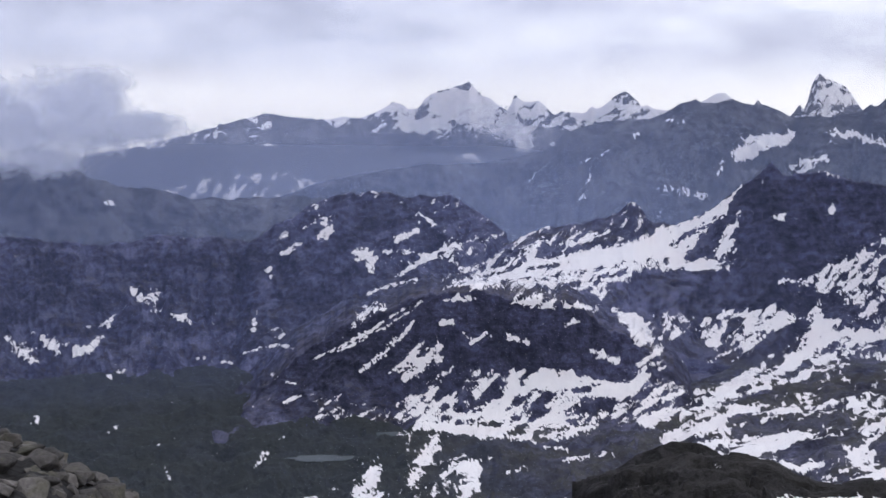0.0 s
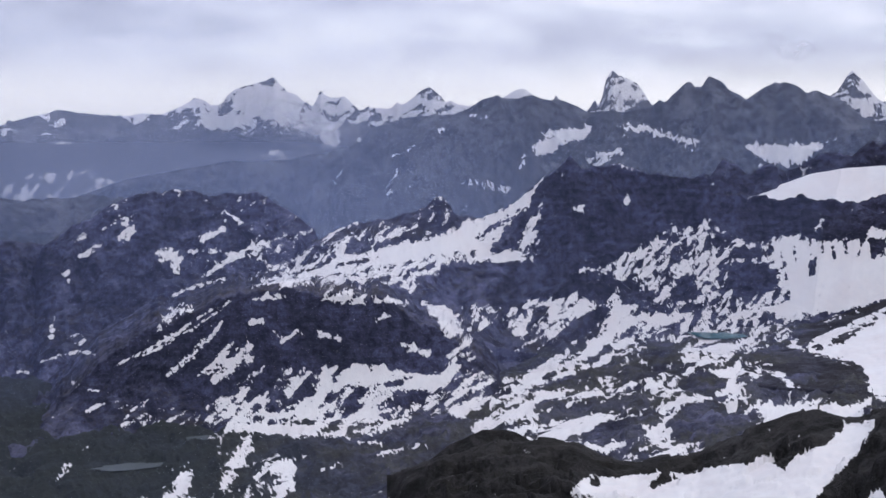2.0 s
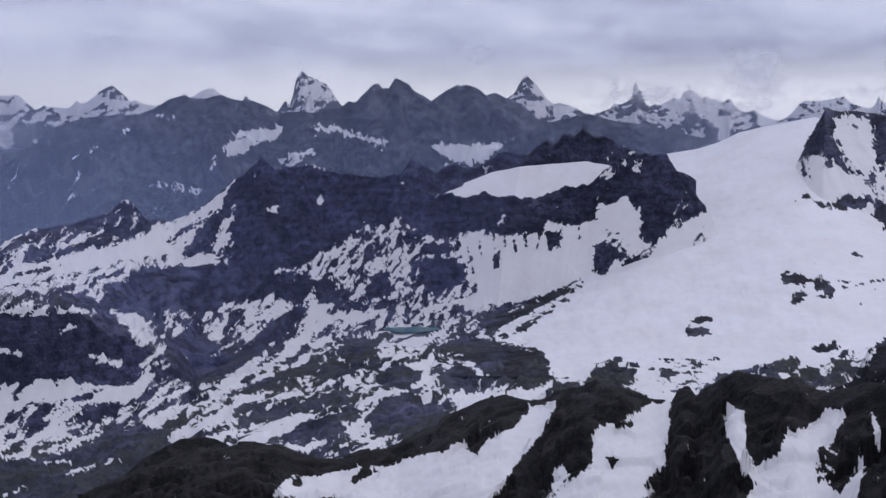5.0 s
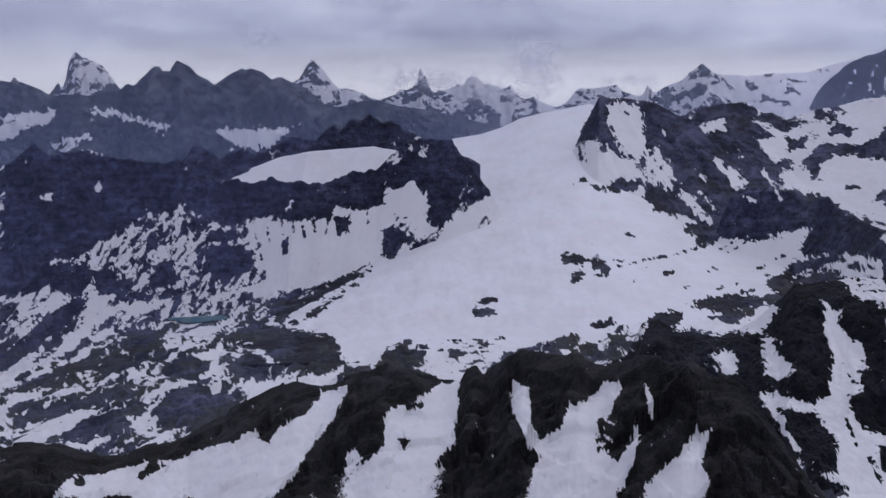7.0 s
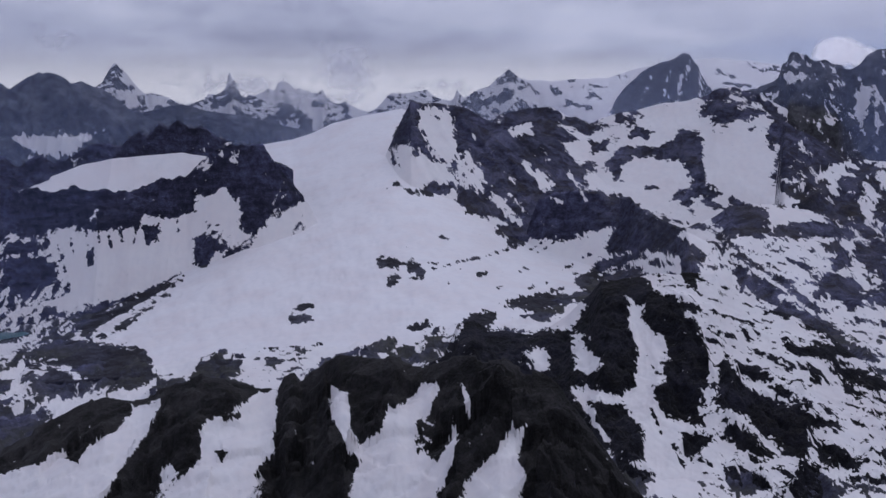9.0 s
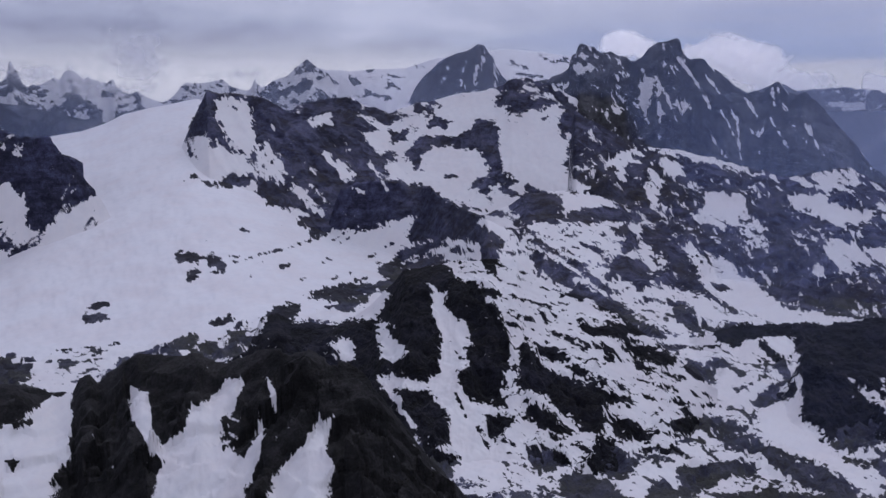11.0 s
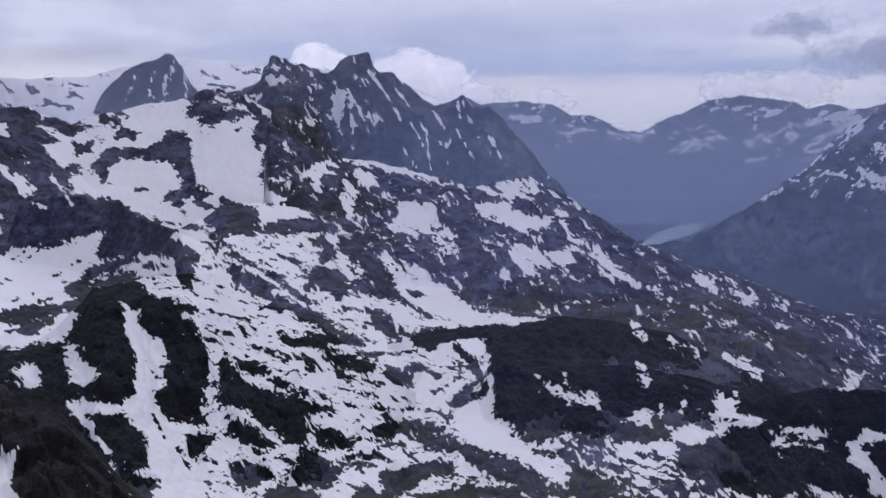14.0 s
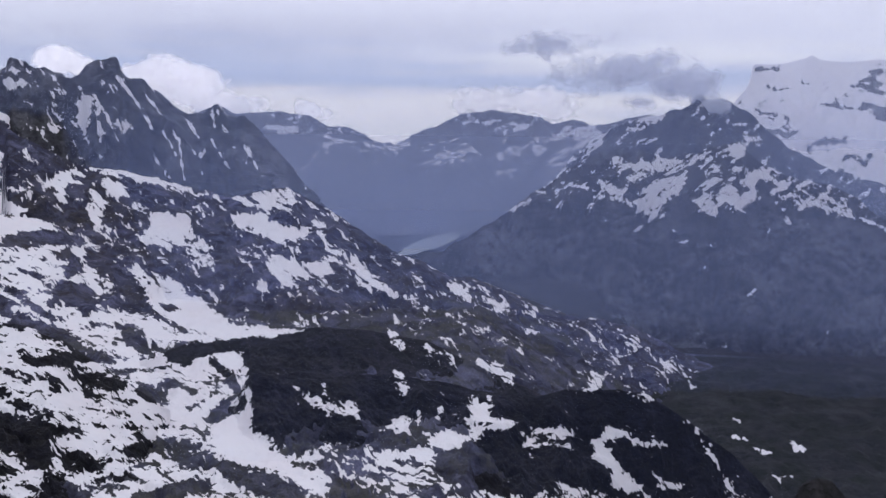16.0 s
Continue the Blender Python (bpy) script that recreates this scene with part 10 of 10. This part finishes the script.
def boulder_stone():
    m = bpy.data.materials.new("lichened_boulder")
    m.use_nodes = True
    node = graph(m.node_tree)
    p = node("ShaderNodeNewGeometry").outputs["Position"]
    r = node("ShaderNodeObjectInfo").outputs["Random"]
    n, f = noise_tex(node, p, 3.0, 5.0), noise_tex(node, p, 22.0, 4.0)
    c = blend(node, r, (0.030, 0.027, 0.025, 1), (0.120, 0.108, 0.100, 1))
    c = blend(node, ramp(node, n, [(0.48, 0.0), (0.62, 0.7)]), c, (0.070, 0.066, 0.045, 1))
    c = blend(node, 0.6, c, ramp(node, f, [(0.3, 0.25), (0.7, 0.8)]), "OVERLAY")
    bump = node("ShaderNodeBump", {"Strength": 0.5, "Distance": 0.05, "Height": f}).outputs[0]
    node("ShaderNodeOutputMaterial", [node("ShaderNodeBsdfPrincipled", {"Base Color": c, "Roughness": 0.9, "Normal": bump}).outputs[0]])
    return m


BOULDER = boulder_stone()


def spur_top(b, r):
    """Height of the rubble spur at a bearing and distance."""
    lean = -15.0 - 0.5 * np.maximum(b + 22.5, 0) - 0.02 * np.maximum(b + 20.5, 0) ** 2
    return r * np.tan(np.radians(lean)) + 0.05 - 0.05 * (r - 14) ** 2


def rubble():
    b, r = np.arange(-40, -14, 0.4), np.linspace(9, 19, 40)
    R, B = r[:, None] + 0 * b, b[None, :] + 0 * r[:, None]
    Z = spur_top(B, R) + 0.18 * fbm(R * 1.5, B, 77, 4)
    A = np.radians(B)
    verts = np.stack([R * np.sin(A), R * np.cos(A), Z + EYE], -1).reshape(-1, 3)
    tagged(mesh_object("rubble_bank", verts, grid_quads(len(r), len(b)), np.full(len(verts), -1.0), CRAG), "bank of earth and broken stones at the summit", "ground", kind="structure")
    rng = random.Random(9)
    kinds = [boulder_mesh(k) for k in range(10)]
    for n in range(290):
        bb, rr = rng.uniform(-27, -16.3), rng.uniform(10.5, 17.5)
        size = rng.choice((0.2, 0.24, 0.3, 0.38, 0.5)) * rng.uniform(0.8, 1.2)
        z = float(spur_top(np.float64(bb), np.float64(rr))) + 0.10 * size
        ob = new("boulder", kinds[n % 10])
        ob.matrix_world = pose(rr * math.sin(radians(bb)), rr * math.cos(radians(bb)), z + EYE, rng.uniform(-30, 30), rng.uniform(-30, 30), rng.uniform(0, 360)) @ Matrix.Diagonal((size, size, size, 1))
        tagged(ob, "angular brown grey boulder in the summit rubble", "boulder", "summit boulders")


rubble()


# ---------------------------------------------------------------- clouds
def vapour(name, colour, share, soft=0.55):
    """Cloud stuff: lets light through where it is thin, scatters it where it is thick."""
    m = bpy.data.materials.new(name)
    m.use_nodes = True
    node = graph(m.node_tree)
    thick = node("ShaderNodeAttribute", attribute_name="snow").outputs["Fac"]
    p = node("ShaderNodeNewGeometry").outputs["Position"]
    n = noise_tex(node, p, 0.02, 5.0, 0.6)
    a = maths(node, "MULTIPLY", node("ShaderNodeMapRange", {"Value": maths(node, "ADD", thick, maths(node, "MULTIPLY", maths(node, "SUBTRACT", n, 0.5), 0.5)), "From Min": 0.0, "From Max": soft}, interpolation_type="SMOOTHSTEP").outputs[0], share)
    c = (*[0.75 * v for v in colour], 1)
    body = node("ShaderNodeAddShader", [node("ShaderNodeBsdfDiffuse", [c]).outputs[0], node("ShaderNodeBsdfTranslucent", [c]).outputs[0]])
    mix = node("ShaderNodeMixShader", [a, node("ShaderNodeBsdfTransparent").outputs[0], body.outputs[0]])
    node("ShaderNodeOutputMaterial", [mix.outputs[0]])
    return m


def cloud_bank(label, lobes, r, material, seed, layers=2, gap=70, wisp=0.45):
    """A bank of drifting cloud in a few curtains one behind another. lobes: bearing, height, half-width in degrees, half-height, strength."""
    lo, hi = min(l[0] - l[2] * 1.5 for l in lobes), max(l[0] + l[2] * 1.5 for l in lobes)
    z0, z1 = min(l[1] - l[3] * 1.5 for l in lobes), max(l[1] + l[3] * 1.5 for l in lobes)
    b, z = np.linspace(lo, hi, 160), np.linspace(z0, z1, 90)
    B, Z = b[None, :] + 0 * z[:, None], z[:, None] + 0 * b
    bank = None
    for k in range(layers):
        rr = r + k * gap
        x = np.radians(B) * r
        w = 0.5 * fbm(x / 120, Z / 120, seed + 40 + k, 4)
        thick = np.full(B.shape, -1.0)
        for lb, lz, wb, wz, strong in lobes:
            d = np.hypot((B - lb) / wb, (Z - lz) / wz)
            thick = np.maximum(thick, strong * (1 - d))
        thick = thick + wisp * fbm(x / 90 + w, Z / 70 + w, seed + 7 * k, 6, 0.55) - 0.1
        rim = np.minimum(np.minimum(B - lo, hi - B) / (hi - lo), np.minimum(Z - z0, z1 - Z) / (z1 - z0))
        thick = np.where(rim < 0.06, thick - (0.06 - rim) * 30, thick)
        A = np.radians(B)
        depth = rr + 40 * fbm(x / 150, Z / 150, seed + 90 + k, 4)
        verts = np.stack([depth * np.sin(A), depth * np.cos(A), Z + EYE], -1).reshape(-1, 3)
        ob = mesh_object("cloud" if bank is None else "mist_curtain", verts, grid_quads(len(z), len(b)), np.clip(thick, -1, 1), material)
        if bank is None:
            bank = tagged(ob, label, "cloud")
        else:
            ob.parent = bank


GREY_VAPOUR, WHITE_VAPOUR = vapour("grey_cloud", (0.60, 0.61, 0.66), 0.94), vapour("white_cloud", (0.95, 0.93, 0.91), 0.93, 0.4)
PALE_VAPOUR = vapour("pale_cloud", (0.74, 0.73, 0.75), 0.7, 1.0)


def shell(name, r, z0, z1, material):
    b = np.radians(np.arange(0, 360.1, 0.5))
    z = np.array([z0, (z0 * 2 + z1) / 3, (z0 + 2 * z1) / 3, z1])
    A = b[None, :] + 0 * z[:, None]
    # the nearer sheets bend back behind the glacier and the snow hills, so no edge shows in the camera's view
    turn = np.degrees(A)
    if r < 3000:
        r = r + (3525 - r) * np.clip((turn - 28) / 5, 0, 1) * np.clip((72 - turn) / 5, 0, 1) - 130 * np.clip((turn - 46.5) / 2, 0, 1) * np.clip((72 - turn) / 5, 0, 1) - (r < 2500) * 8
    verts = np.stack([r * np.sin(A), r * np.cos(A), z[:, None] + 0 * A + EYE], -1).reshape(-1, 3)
    return tagged(mesh_object(name, verts, grid_quads(4, len(b)), None, material), "added see-through sheet between the mountains, standing in for bluish haze", "haze", kind="structure")


# sheets added to imitate haze: distance, share, and how much stays high up
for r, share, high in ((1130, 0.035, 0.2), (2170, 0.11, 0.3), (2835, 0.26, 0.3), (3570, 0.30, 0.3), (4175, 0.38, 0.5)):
    shell("backdrop_haze", r, -640, 0.35 * r, air("haze_stand_in", (0.22, 0.28, 0.54) if r < 2500 else (0.40, 0.48, 0.74) if r < 4000 else (0.56, 0.59, 0.74), share, EYE + (420 if r < 3000 else 230), EYE - 300, high))
cloud_bank("grey cloud drifting over the dark hills", CLOUD_LEFT, 3250, GREY_VAPOUR, 401)
cloud_bank("white heaped cloud behind the castle shaped summits", CLOUD_CASTLE, 4640, WHITE_VAPOUR, 421, 2, 60, 0.4)
cloud_bank("bright low clouds behind the valley mountains", CLOUD_VALLEY, 4700, WHITE_VAPOUR, 441, 2, 60, 0.5)
cloud_bank("torn grey cloud trailing from the mountain crest", CLOUD_RIGHT, 3700, GREY_VAPOUR, 461, 2, 60)
cloud_bank("pale clouds clinging to the far snow peaks", CLOUD_FAR, 4150, PALE_VAPOUR, 481, 2, 15, 0.6)
